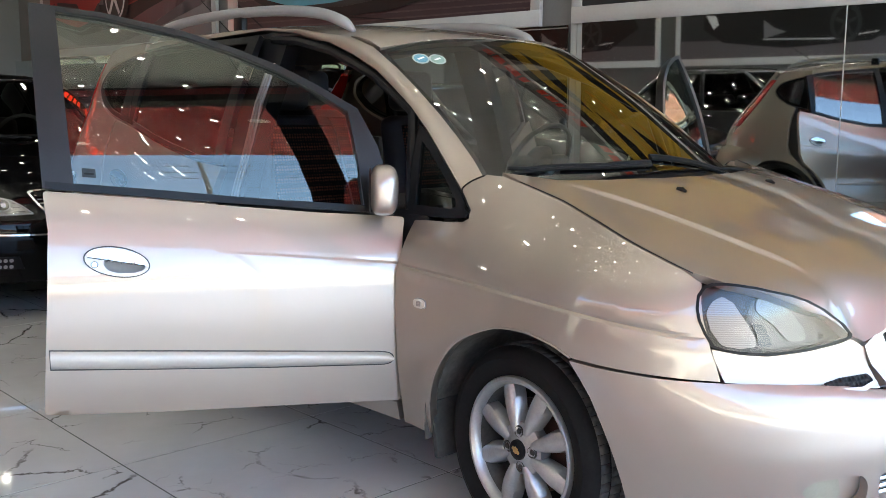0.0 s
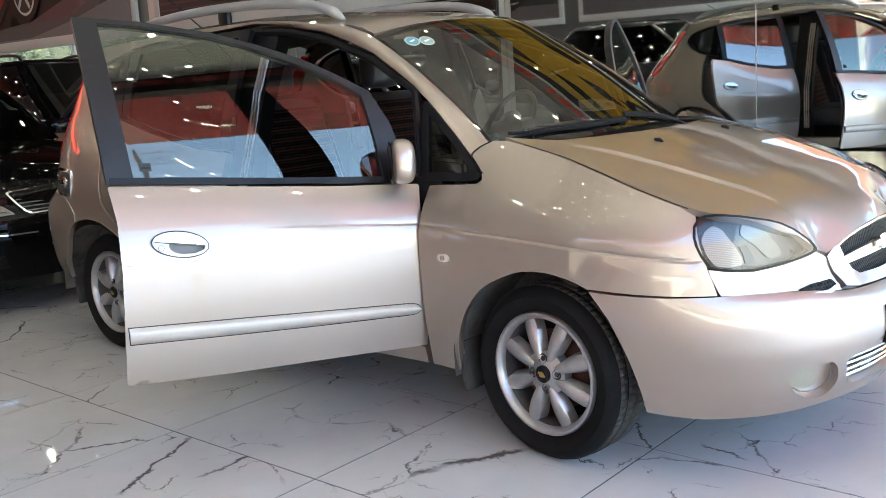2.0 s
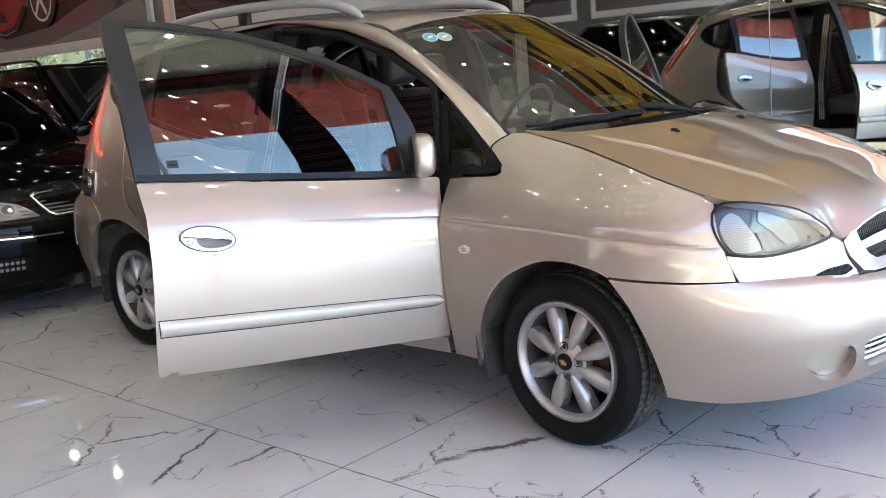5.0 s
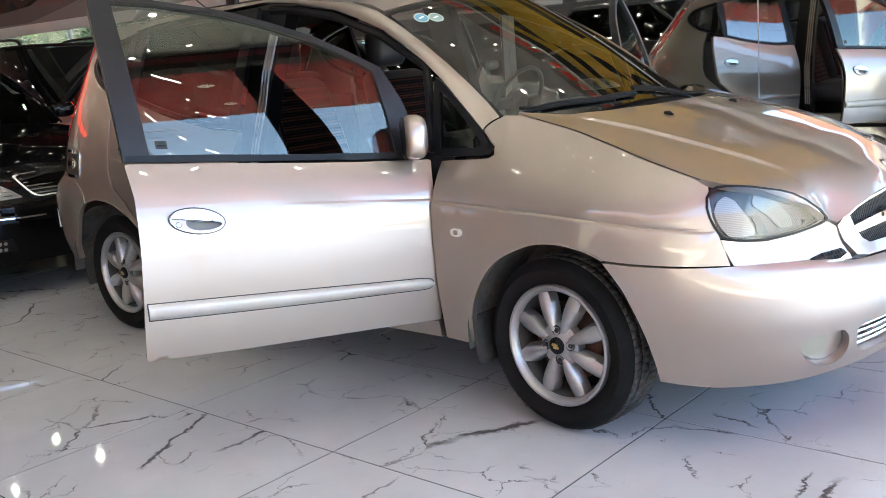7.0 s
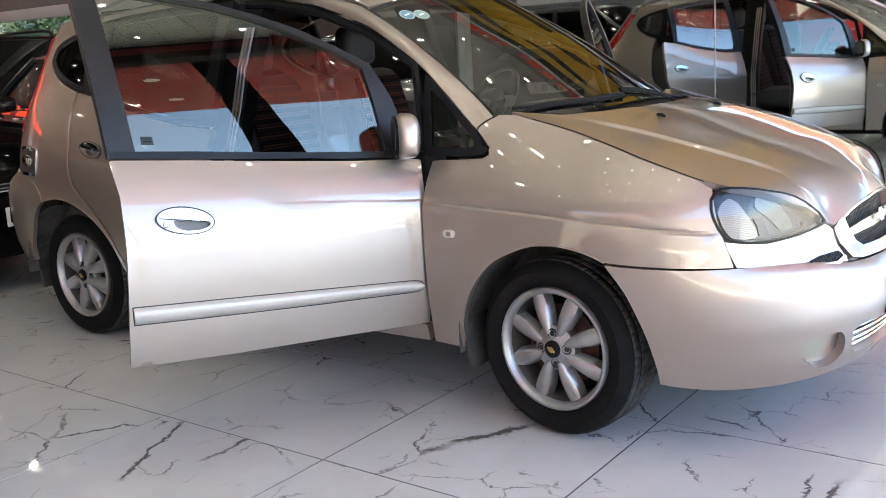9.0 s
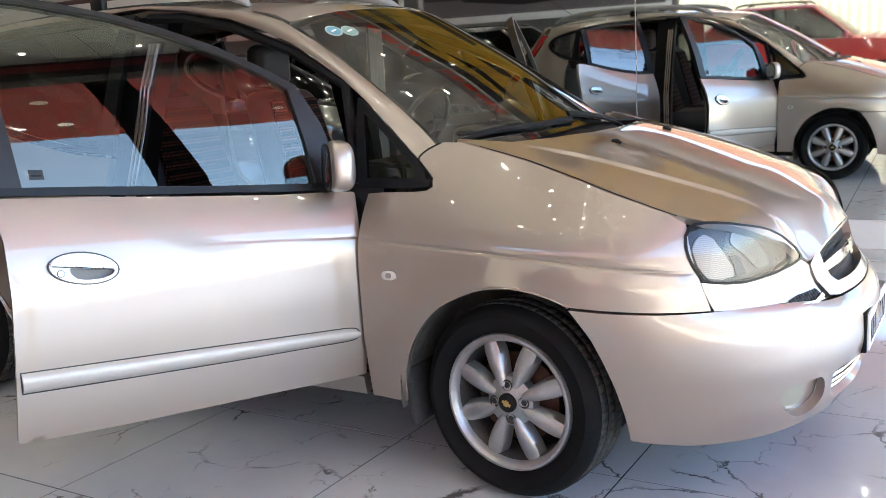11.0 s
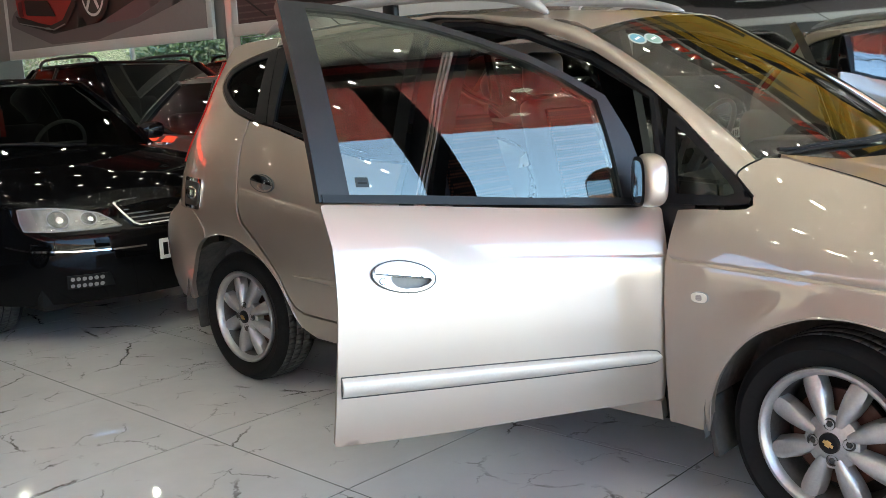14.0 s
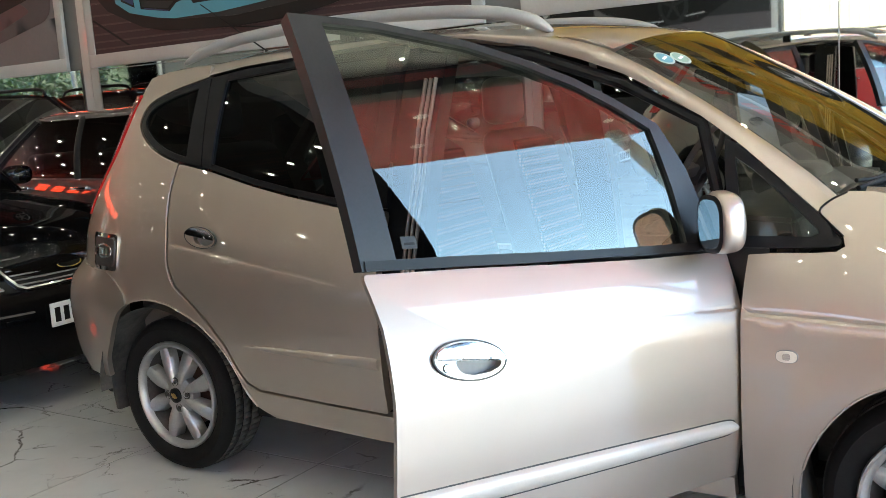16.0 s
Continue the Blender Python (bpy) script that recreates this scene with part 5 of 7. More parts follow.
def headlamp(car, s):
    out = [(0.342, 0.805), (0.347, 0.775), (0.357, 0.748), (0.375, 0.715), (0.397, 0.685), (0.43, 0.676), (0.465, 0.671), (0.533, 0.667), (0.585, 0.669), (0.641, 0.675), (0.69, 0.680), (0.725, 0.687), (0.755, 0.694), (0.757, 0.703), (0.731, 0.731), (0.669, 0.772), (0.62, 0.795), (0.575, 0.809), (0.478, 0.828), (0.43, 0.834), (0.398, 0.836), (0.368, 0.834), (0.350, 0.826)]
    surf = nose if s < 0 else (lambda a, z: (lambda p: (p[0], -p[1], p[2]))(nose(a, z)))
    fl = s > 0
    h = part("headlamp", sheet(out, surf, 0.02, (), 0.03, -0.045, flip=fl), HEADBLACK, car, "clear headlamp with a fluted oval indicator")
    bowl = [(0.49, 0.688), (0.488, 0.76), (0.49, 0.805), (0.555, 0.802), (0.63, 0.765), (0.70, 0.715), (0.715, 0.695), (0.64, 0.684), (0.56, 0.677)]
    part("reflector", sheet(rounded(bowl, 0.02), surf, 0.015, (), 0.0, -0.036, flip=fl), HEADREFL, h, "bowl reflector")
    inner = [(0.502, 0.772), (0.50, 0.803), (0.552, 0.800), (0.60, 0.765), (0.64, 0.722), (0.655, 0.694), (0.605, 0.690), (0.555, 0.735)]
    part("inner_bowl", sheet(rounded(inner, 0.02), surf, 0.012, (), 0.004, -0.028, flip=fl), HEADINNER, h, "bright inner bowl")
    ov = [(0.376, 0.765), (0.384, 0.795), (0.405, 0.808), (0.438, 0.792), (0.478, 0.748), (0.508, 0.705), (0.512, 0.684), (0.47, 0.680), (0.425, 0.687), (0.395, 0.722)]
    part("turn_lens", sheet(rounded(ov, 0.012), surf, 0.012, (), 0.010, -0.018, flip=fl), FLUTE, h, "fluted oval indicator lens")
    band = [(0.520, 0.684), (0.512, 0.715), (0.495, 0.738), (0.525, 0.738), (0.550, 0.70), (0.555, 0.684)]
    part("lens_band", sheet(rounded(band, 0.008), surf, 0.012, (), 0.004, -0.020, flip=fl), FLUTEBLUE, h, "blue-grey ribbed lens band")
    part("lens_cover", sheet(out, surf, 0.02, (), 0.0, 0.002, flip=fl), GLASS_CLEAR, h, "clear plastic lens cover")
    ca, cz = sum(a for a, _ in out) / len(out), 0.745
    ring = [(ca + (a - ca) * 0.955, cz + (z - cz) * 0.93) for a, z in out]
    part("gasket", sheet(out, surf, 0.02, [ring], 0.004, 0.003, flip=fl), BLACK, h, "black rubber gasket")


minivan()

# ---------- the showroom: open to the yard at +x and, past a side wall, at -y ----------
WALL_Y, SIDE_Y, LEFT_X, FRONT_X, CEIL = 3.40, -7.2, -15.0, 3.6, 5.6
SIDE_END = -3.45


def slab(name, x0, x1, y0, y1, z0, z1, mat, label, category, kind="structure", bevel=0.0, smooth=False):
    return tagged(obj(name, box_bm(x0, x1, y0, y1, z0, z1, bevel), mat, smooth=smooth), label, category, "", kind)


def tile_material():
    """Polished pale porcelain with thin broken dark veins, a different stretch of stone on each tile."""
    m, n, l, b = nodes_of("veined_tile")
    c = n.new("ShaderNodeTexCoord")
    info = n.new("ShaderNodeObjectInfo")
    comb = n.new("ShaderNodeCombineXYZ")
    l.new(info.outputs["Random"], comb.inputs["X"])
    l.new(info.outputs["Random"], comb.inputs["Y"])
    off = n.new("ShaderNodeVectorMath")
    off.operation = "MULTIPLY_ADD"
    off.inputs[1].default_value = (37.0, 91.0, 0)
    l.new(comb.outputs["Vector"], off.inputs[0])
    l.new(c.outputs["Object"], off.inputs[2])
    base = ramp(n, l, noise_tex(n, l, 2.6, 5), [(0.3, (0.50, 0.50, 0.50)), (0.7, (0.58, 0.58, 0.58))])
    for scale, lo, hi, gs, amp in ((1.7, 0.004, 0.0095, 2.4, 0.16), (3.6, 0.003, 0.009, 4.2, 0.13)):
        warp = n.new("ShaderNodeTexNoise")
        warp.inputs["Scale"].default_value = scale * 3.2
        warp.inputs["Detail"].default_value = 6
        warp.inputs["Roughness"].default_value = 0.72
        l.new(off.outputs["Vector"], warp.inputs["Vector"])
        add = n.new("ShaderNodeVectorMath")
        add.operation = "MULTIPLY_ADD"
        l.new(warp.outputs["Color"], add.inputs[0])
        add.inputs[1].default_value = (amp, amp, 0)
        l.new(off.outputs["Vector"], add.inputs[2])
        v = n.new("ShaderNodeTexVoronoi")
        v.feature = "DISTANCE_TO_EDGE"
        v.inputs["Scale"].default_value = scale
        l.new(add.outputs["Vector"], v.inputs["Vector"])
        vein = ramp(n, l, v.outputs["Distance"], [(0.0, (1, 1, 1)), (lo, (1, 1, 1)), (hi, (0, 0, 0))])
        gate = n.new("ShaderNodeTexNoise")
        gate.inputs["Scale"].default_value = gs
        gate.inputs["Detail"].default_value = 4
        l.new(off.outputs["Vector"], gate.inputs["Vector"])
        on_ = ramp(n, l, gate.outputs["Fac"], [(0.505, (0, 0, 0)), (0.60, (1, 1, 1))])
        mul = n.new("ShaderNodeMath")
        mul.operation = "MULTIPLY"
        l.new(vein, mul.inputs[0])
        l.new(on_, mul.inputs[1])
        mix = n.new("ShaderNodeMix")
        mix.data_type = "RGBA"
        l.new(mul.outputs["Value"], mix.inputs[0])
        l.new(base, mix.inputs[6])
        mix.inputs[7].default_value = (0.12, 0.108, 0.102, 1)
        base = mix.outputs[2]
    l.new(base, b.inputs["Base Color"])
    b.inputs["Roughness"].default_value = 0.045
    return m


TILE = tile_material()
GROUT = mottled("grey_grout", (0.012, 0.012, 0.012), (0.03, 0.03, 0.029), 0.8, 10, 0, 80, 0.3)
CEILMAT = mottled("ceiling_board", (0.40, 0.402, 0.40), (0.47, 0.472, 0.47), 0.7, 2, 0, 60, 0.1)
REDSOFFIT = mottled("red_soffit_panel", (0.19, 0.012, 0.016), (0.24, 0.016, 0.021), 0.45, 3, 0, 60, 0.05, spec=0.25)
YARD = mottled("pale_concrete_yard", (0.48, 0.452, 0.40), (0.59, 0.56, 0.50), 0.85, 0.8, 0, 30, 0.3)
COLWHITE = mottled("column_cladding", (0.40, 0.42, 0.405), (0.46, 0.48, 0.465), 0.3, 3, 0, 60, 0.05, 0.3)
LAMPWHITE = mottled("downlight_glow", (0.9, 0.9, 0.9), (0.95, 0.95, 0.95), 0.5, 5, 0, 60, 0, emit=((1.0, 0.97, 0.92), 14.0))
GREYWALL = mottled("grey_wall_paint", (0.14, 0.14, 0.14), (0.18, 0.18, 0.178), 0.7, 1.2, 0, 60, 0.1)
CREAM = mottled("weathered_cream_sheet", (0.27, 0.25, 0.20), (0.38, 0.355, 0.29), 0.7, 2.5, 0, 30, 0.2)

tagged(obj("ground", box_bm(-500, 500, -500, 500, -0.7, -0.10), YARD, smooth=False), "pale sunlit concrete yard reaching far out", "ground", "", "structure")
FLOOR = slab("floor", LEFT_X, FRONT_X + 0.4, SIDE_Y - 0.2, WALL_Y + 0.25, -0.3, -0.0016, GROUT, "polished white porcelain floor with thin dark veins", "floor")
slab("wall_back", LEFT_X, FRONT_X, WALL_Y + 0.02, WALL_Y + 0.25, -0.05, CEIL, GREYWALL, "pale grey wall behind the mirrors", "wall")
for y0, y1, z0, z1 in ((SIDE_Y, WALL_Y + 0.25, -0.1, 0.9), (SIDE_Y, WALL_Y + 0.25, 2.4, CEIL), (SIDE_Y, -4.2, 0.9, 2.4), (2.6, WALL_Y + 0.25, 0.9, 2.4)):
    slab("wall_left", LEFT_X - 0.25, LEFT_X, y0, y1, z0, z1, GREYWALL, "pale grey end wall with a wide window", "wall")
win = thing("window_1", "wide window in the end wall towards greenery", "window", None, "", "structure")
part("pane", box_bm(LEFT_X - 0.14, LEFT_X - 0.13, -4.15, 2.55, 0.95, 2.35), GLASS_CLEAR, win, smooth=False)
for y in (-4.2, -1.95, 0.3, 2.55):
    part("window_frame", box_bm(LEFT_X - 0.17, LEFT_X - 0.08, y, y + 0.05, 0.9, 2.4, 0.006), WHITE, win)
for z in (0.9, 2.35):
    part("window_frame", box_bm(LEFT_X - 0.165, LEFT_X - 0.085, -4.15, 2.55, z, z + 0.05, 0.006), WHITE, win)
SIDEGREY = mottled("dark_grey_wall_paint", (0.055, 0.055, 0.056), (0.08, 0.08, 0.08), 0.7, 1.2, 0, 60, 0.1)
slab("wall_side", LEFT_X, SIDE_END, SIDE_Y - 0.25, SIDE_Y, -0.1, CEIL, SIDEGREY, "dark grey side wall hung with posters", "wall")
slab("wall_side_header", SIDE_END, FRONT_X, SIDE_Y - 0.25, SIDE_Y, 4.0, CEIL, GREYWALL, "pale grey wall over the wide side gateway", "wall")
slab("ceiling", LEFT_X - 0.25, FRONT_X, SIDE_Y - 0.6, WALL_Y + 0.25, CEIL, CEIL + 0.25, CEILMAT, "dark grey ceiling with rows of small downlights", "ceiling")
slab("plinth", LEFT_X, FRONT_X, WALL_Y - 0.025, WALL_Y + 0.02, -0.006, 0.183, WHITE, "white plinth under the mirror wall", "baseboard", bevel=0.004)
LEAN, TURN = math.tan(radians(1.18)), math.tan(radians(1.04))


def leaning(bm, xp, off):
    """The mirrors hang a little askew: their tops lean into the room."""
    for v in bm.verts:
        v.co.y += off + TURN * (v.co.x - xp) - LEAN * (v.co.z - 1.0)
    return bm


for x0, x1, xp, off in ((LEFT_X, -11.6, -13.3, -0.03), (-11.594, -8.44, -10.0, -0.03), (-8.08, -5.8, -7.0, -0.03), (-5.794, -3.27, -4.5, -0.03), (-3.05, -1.003, -1.5, -0.08), (-0.997, 1.2, -1.5, -0.08), (1.206, FRONT_X - 0.02, -1.5, -0.08)):
    tagged(obj("mirror_panel", leaning(box_bm(x0, x1, WALL_Y, WALL_Y + 0.012, 0.185, 1.896), xp, off), MIRROR, smooth=False), "tall frameless wall mirror panel hung slightly askew", "mirror", "mirror wall")
for x0, xm, x1 in ((-8.40, -8.28, -8.16), (-3.25, -3.19, -3.12)):
    slab("column", x0, xm - 0.003, WALL_Y - 0.012, WALL_Y + 0.02, 0.205, CEIL, COLWHITE, "slim white clad wall column", "column")
    slab("column", xm + 0.003, x1, WALL_Y - 0.012, WALL_Y + 0.02, 0.205, CEIL, COLWHITE, "slim white clad wall column", "column")
for x, xp, off in ((-11.597, -13.3, -0.052), (-5.797, -7.0, -0.075), (-1.0, -1.5, -0.08), (1.203, -1.5, -0.08)):
    tagged(obj("mirror_joint", leaning(box_bm(x - 0.003, x + 0.003, WALL_Y - 0.003, WALL_Y + 0.004, 0.185, 1.896), xp, off), SILVER, smooth=False), "thin bright strip between two mirror panels", "trim", "", "structure")
for x0, x1, xp in ((-8.08, -5.81, -7.0), (-5.79, -3.27, -4.5)):
    tagged(obj("mirror_joint", leaning(box_bm(x0, x1, WALL_Y - 0.003, WALL_Y - 0.0005, 1.872, 1.880), xp, -0.03), GREYPLASTIC, smooth=False), "thin level joint between mirror panels", "trim", "", "structure")

# ceiling downlights
SUSP, SUSP_X, SUSP_Y = 3.25, -4.0, 2.36
slab("ceiling_suspended", LEFT_X, SUSP_X, SIDE_Y, SUSP_Y, SUSP + 0.002, SUSP + 0.18, mottled("dark_ceiling_panel", (0.018, 0.018, 0.019), (0.028, 0.028, 0.03), 0.7, 2, 0, 60, 0.1), "dark suspended ceiling set with small bright downlights", "ceiling")
bm0 = lathe([(0.0, -0.006), (0.030, -0.006), (0.036, -0.001)], 10, "z")
dl = tagged(obj("downlight", bm0, LAMPWHITE), "small round white ceiling downlight", "downlight", "ceiling downlights")
dl.matrix_world = Matrix.Translation((-9.85, 2.17, SUSP))
for i in range(-4, 6):
    for j in range(9):
        if i or j:
            copy_thing(dl, Matrix.Translation((-9.85 + 1.07 * i, 2.17 - 1.07 * j, SUSP)))
hl = tagged(obj("downlight", lathe([(0.0, -0.006), (0.026, -0.006), (0.032, -0.001)], 10, "z"), LAMPWHITE), "tiny round white downlight in the high ceiling", "downlight", "high ceiling downlights")
hl.matrix_world = Matrix.Translation((-3.4, 2.8, CEIL))
for i in range(7):                         # the high ceiling over the open front: wide rows by the mirrors, close rows beyond
    for j in range(5):
        if i or j:
            copy_thing(hl, Matrix.Translation((-3.4 + 1.07 * i, 2.8 - 1.07 * j, CEIL)))
rnd = random.Random(5)
for i in range(9):
    for j in range(6):
        copy_thing(hl, Matrix.Translation((-3.6 + 0.86 * i + rnd.uniform(-0.06, 0.06), -2.2 - 0.88 * j + rnd.uniform(-0.06, 0.06), CEIL)))

# the red canopy along the front
CAN_Z, CAN_X = 5.2, 6.5
slab("canopy", FRONT_X, CAN_X, -16.0, 9.0, CAN_Z, CAN_Z + 0.5, REDSOFFIT, "red panelled canopy along the open front", "canopy")
# unseen side canopy, added to redden the bonnet's reflection and shade the gateway
slab("canopy_side_helper", SIDE_END, FRONT_X - 0.003, -11.0, SIDE_Y - 0.253, 4.0, 4.4, REDSOFFIT, "unseen red canopy added outside the side gateway for its reflection and shade", "canopy")
slab("header_beam", FRONT_X - 0.25, FRONT_X - 0.003, -9.0, 4.0, CAN_Z - 0.1, CEIL - 0.003, BLACK, "black header beam over the open front", "beam")
for y in (-9.0, -6.6, -4.2, -1.8, 0.6, 3.0):
    for x in (4.4, 5.6):
        b = lathe([(0.0, -0.006), (0.07, -0.006), (0.09, -0.001)], 16, "z")
        d = tagged(obj("canopy_light", b, WHITE), "round white canopy downlight, unlit", "downlight", "canopy lights")
        d.matrix_world = Matrix.Translation((x, y, CAN_Z))
for y in (-11.5, 3.2):
    slab("canopy_post", 6.1, 6.35, y - 0.12, y + 0.12, -0.1, CAN_Z, COLWHITE, "white steel canopy post", "post", bevel=0.01)


slab("beam_strip", FRONT_X - 0.27, FRONT_X - 0.253, -9.0, 3.4, CAN_Z + 0.10, CAN_Z + 0.30, REDSOFFIT, "red strip along the header beam", "trim")
# out-of-view dark strip, added only to reflect as a dark band in the door glass
BANDCLOTH = mottled("dark_band_cloth", (0.004, 0.004, 0.005), (0.010, 0.010, 0.012), 0.8, 5, 0, 120, 0.2, spec=0.1)
banner = thing("hanging_banner", "unseen dark hanging strip added for the dark band in the door glass", "banner", pose(1.46, -1.20, 0))
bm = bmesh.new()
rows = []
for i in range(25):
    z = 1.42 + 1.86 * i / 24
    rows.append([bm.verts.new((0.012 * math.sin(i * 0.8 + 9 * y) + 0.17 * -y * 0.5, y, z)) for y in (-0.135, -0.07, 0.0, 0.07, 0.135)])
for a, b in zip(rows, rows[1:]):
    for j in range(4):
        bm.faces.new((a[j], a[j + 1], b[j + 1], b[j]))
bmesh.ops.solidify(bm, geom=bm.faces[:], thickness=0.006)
part("cloth", bm, BANDCLOTH, banner)
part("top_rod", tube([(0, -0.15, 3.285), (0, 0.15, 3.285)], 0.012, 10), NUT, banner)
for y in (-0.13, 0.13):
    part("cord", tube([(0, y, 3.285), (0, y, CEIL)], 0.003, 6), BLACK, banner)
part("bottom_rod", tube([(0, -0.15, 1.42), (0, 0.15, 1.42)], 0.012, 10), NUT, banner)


# ---------- the yard ----------
def corrugated(x0, x1, y, z0, z1):
    bm = bmesh.new()
    n = int((x1 - x0) / 0.05)
    prev = None
    for i in range(n + 1):
        x = x0 + (x1 - x0) * i / n
        d = 0.012 * math.sin(i * math.pi / 2)
        cur = [bm.verts.new((x, y + d, z0)), bm.verts.new((x, y + d, z1))]
        if prev:
            bm.faces.new((prev[0], cur[0], cur[1], prev[1]))
        prev = cur
    return bm


def rust_material():
    """Cream sheet streaked downwards with pink and orange rust."""
    m, n, l, b = nodes_of("rusted_cream_sheet")
    c = n.new("ShaderNodeTexCoord")
    mp = n.new("ShaderNodeMapping")
    mp.inputs["Scale"].default_value = (3.0, 3.0, 0.25)
    l.new(c.outputs["Object"], mp.inputs["Vector"])
    ns_ = n.new("ShaderNodeTexNoise")
    ns_.inputs["Scale"].default_value = 3.0
    ns_.inputs["Detail"].default_value = 6
    l.new(mp.outputs["Vector"], ns_.inputs["Vector"])
    l.new(ramp(n, l, ns_.outputs["Fac"], [(0.30, (0.42, 0.33, 0.25)), (0.44, (0.36, 0.14, 0.095)), (0.55, (0.38, 0.20, 0.15)), (0.66, (0.36, 0.12, 0.03)), (0.80, (0.40, 0.28, 0.21))]), b.inputs["Base Color"])
    b.inputs["Roughness"].default_value = 0.7
    return m


RUSTTOP = rust_material()
tagged(obj("yard_wall", corrugated(-30, 40, -13.0, -0.12, 2.65), CREAM), "weathered cream corrugated sheet wall by the yard", "wall", "", "structure")
tagged(obj("yard_wall_top", corrugated(-30, 40, -13.02, 2.652, 4.0), RUSTTOP), "rust-red streaked corrugated upper wall", "wall", "", "structure")


LEAF = mottled("leaf_green", (0.05, 0.11, 0.02), (0.12, 0.20, 0.04), 0.5, 9, 0, 60, 0.1)
BARK = mottled("bark", (0.08, 0.06, 0.04), (0.15, 0.11, 0.08), 0.9, 14, 0, 80, 0.5)


def shrub(x, y, h, seed):
    """Several stems with a crown of small folded leaves."""
    rnd = random.Random(seed)
    t = thing("shrub", "leafy green shrub outside the end window", "shrub", pose(x, y, -0.1), "shrubs")
    tips = []
    bm = bmesh.new()
    for k in range(9):
        a, lean = rnd.uniform(0, 6.28), rnd.uniform(0.15, 0.5)
        top = Vector((math.cos(a) * lean * h * 0.6, math.sin(a) * lean * h * 0.6, h * rnd.uniform(0.6, 1.0)))
        pts = curve_pts([(0, 0, 0), tuple(top * 0.5 + Vector((0, 0, 0.1))), tuple(top)], 6)
        join(bm, tube(pts, [0.025 - 0.003 * i for i in range(len(pts))], 6))
        tips += pts[2:]
    part("stem", bm, BARK, t)
    lv, lf = [], []
    for k in range(2400):
        c = rnd.choice(tips) + Vector((rnd.gauss(0, 0.16), rnd.gauss(0, 0.16), rnd.gauss(0, 0.14)))
        u = Vector((rnd.uniform(-1, 1), rnd.uniform(-1, 1), rnd.uniform(-0.6, 0.8))).normalized()
        w = u.cross(Vector((rnd.uniform(-1, 1), rnd.uniform(-1, 1), 1))).normalized()
        L, W = rnd.uniform(0.08, 0.15), rnd.uniform(0.025, 0.045)
        n0 = len(lv)
        lv += [tuple(c), tuple(c + u * L * 0.5 + w * W), tuple(c + u * L), tuple(c + u * L * 0.5 - w * W)]
        lf += [(n0, n0 + 1, n0 + 2, n0 + 3)]
    me = bpy.data.meshes.new("foliage")
    me.from_pydata(lv, [], lf)
    me.materials.append(LEAF)
    f = new("foliage", me)
    f.parent = t
    return t


HEDGE = mottled("mossy_concrete", (0.015, 0.025, 0.012), (0.04, 0.055, 0.03), 0.9, 2.0, 0, 30, 0.4)
slab("garden_wall", -18.7, -18.5, -9.0, 7.0, -0.12, 3.2, HEDGE, "mossy green garden wall behind the shrubs", "wall")
slab("garden_ground", -18.5, LEFT_X - 0.26, -9.0, 7.0, -0.11, -0.09, HEDGE, "dark planting bed under the shrubs", "ground")


def utility_pole(x, y, h):
    p = thing("utility_pole", "grey concrete utility pole with three cross-arms", "pole", pose(x, y, -0.1))
    part("post", lathe([(0.0, h), (0.06, h), (0.09, 0.0)], 16, "z"), GREYWALL, p)
    for k, z in enumerate((h - 0.35, h - 0.85, h - 1.3)):
        w = 1.1 - 0.15 * k
        part("cross_arm", box_bm(-0.02, 0.02, -w, w, z - 0.018, z + 0.018, 0.006), NUT, p)
        for q in (-0.95, -0.5, 0.5, 0.95):
            part("insulator", lathe([(0.0, z + 0.11), (0.015, z + 0.10), (0.022, z + 0.07), (0.012, z + 0.018)], 8, "z"), BLACK, p).location = (0, w * q, 0)
    for k, z in enumerate((h - 0.15, h - 0.65, h - 1.1, h - 1.9)):
        cable = [(0.05 * k, yy, z + 0.0011 * yy * yy - 0.0) for yy in range(-24, 27, 3)]
        part("cable", tube([(a, b, min(c, z + 0.35)) for a, b, c in cable], 0.006, 5), BLACK, p)
    return p


utility_pole(13.0, -4.75, 8.4)
for k, (x, y, h) in enumerate(((-16.4, -3.6, 2.4), (-16.9, -2.3, 2.7), (-16.3, -1.0, 2.3), (-17.0, 0.1, 2.6), (-16.5, 1.3, 2.5), (-16.8, 2.4, 2.8))):
    shrub(x, y, h, 40 + k)

# ---------- the other cars ----------


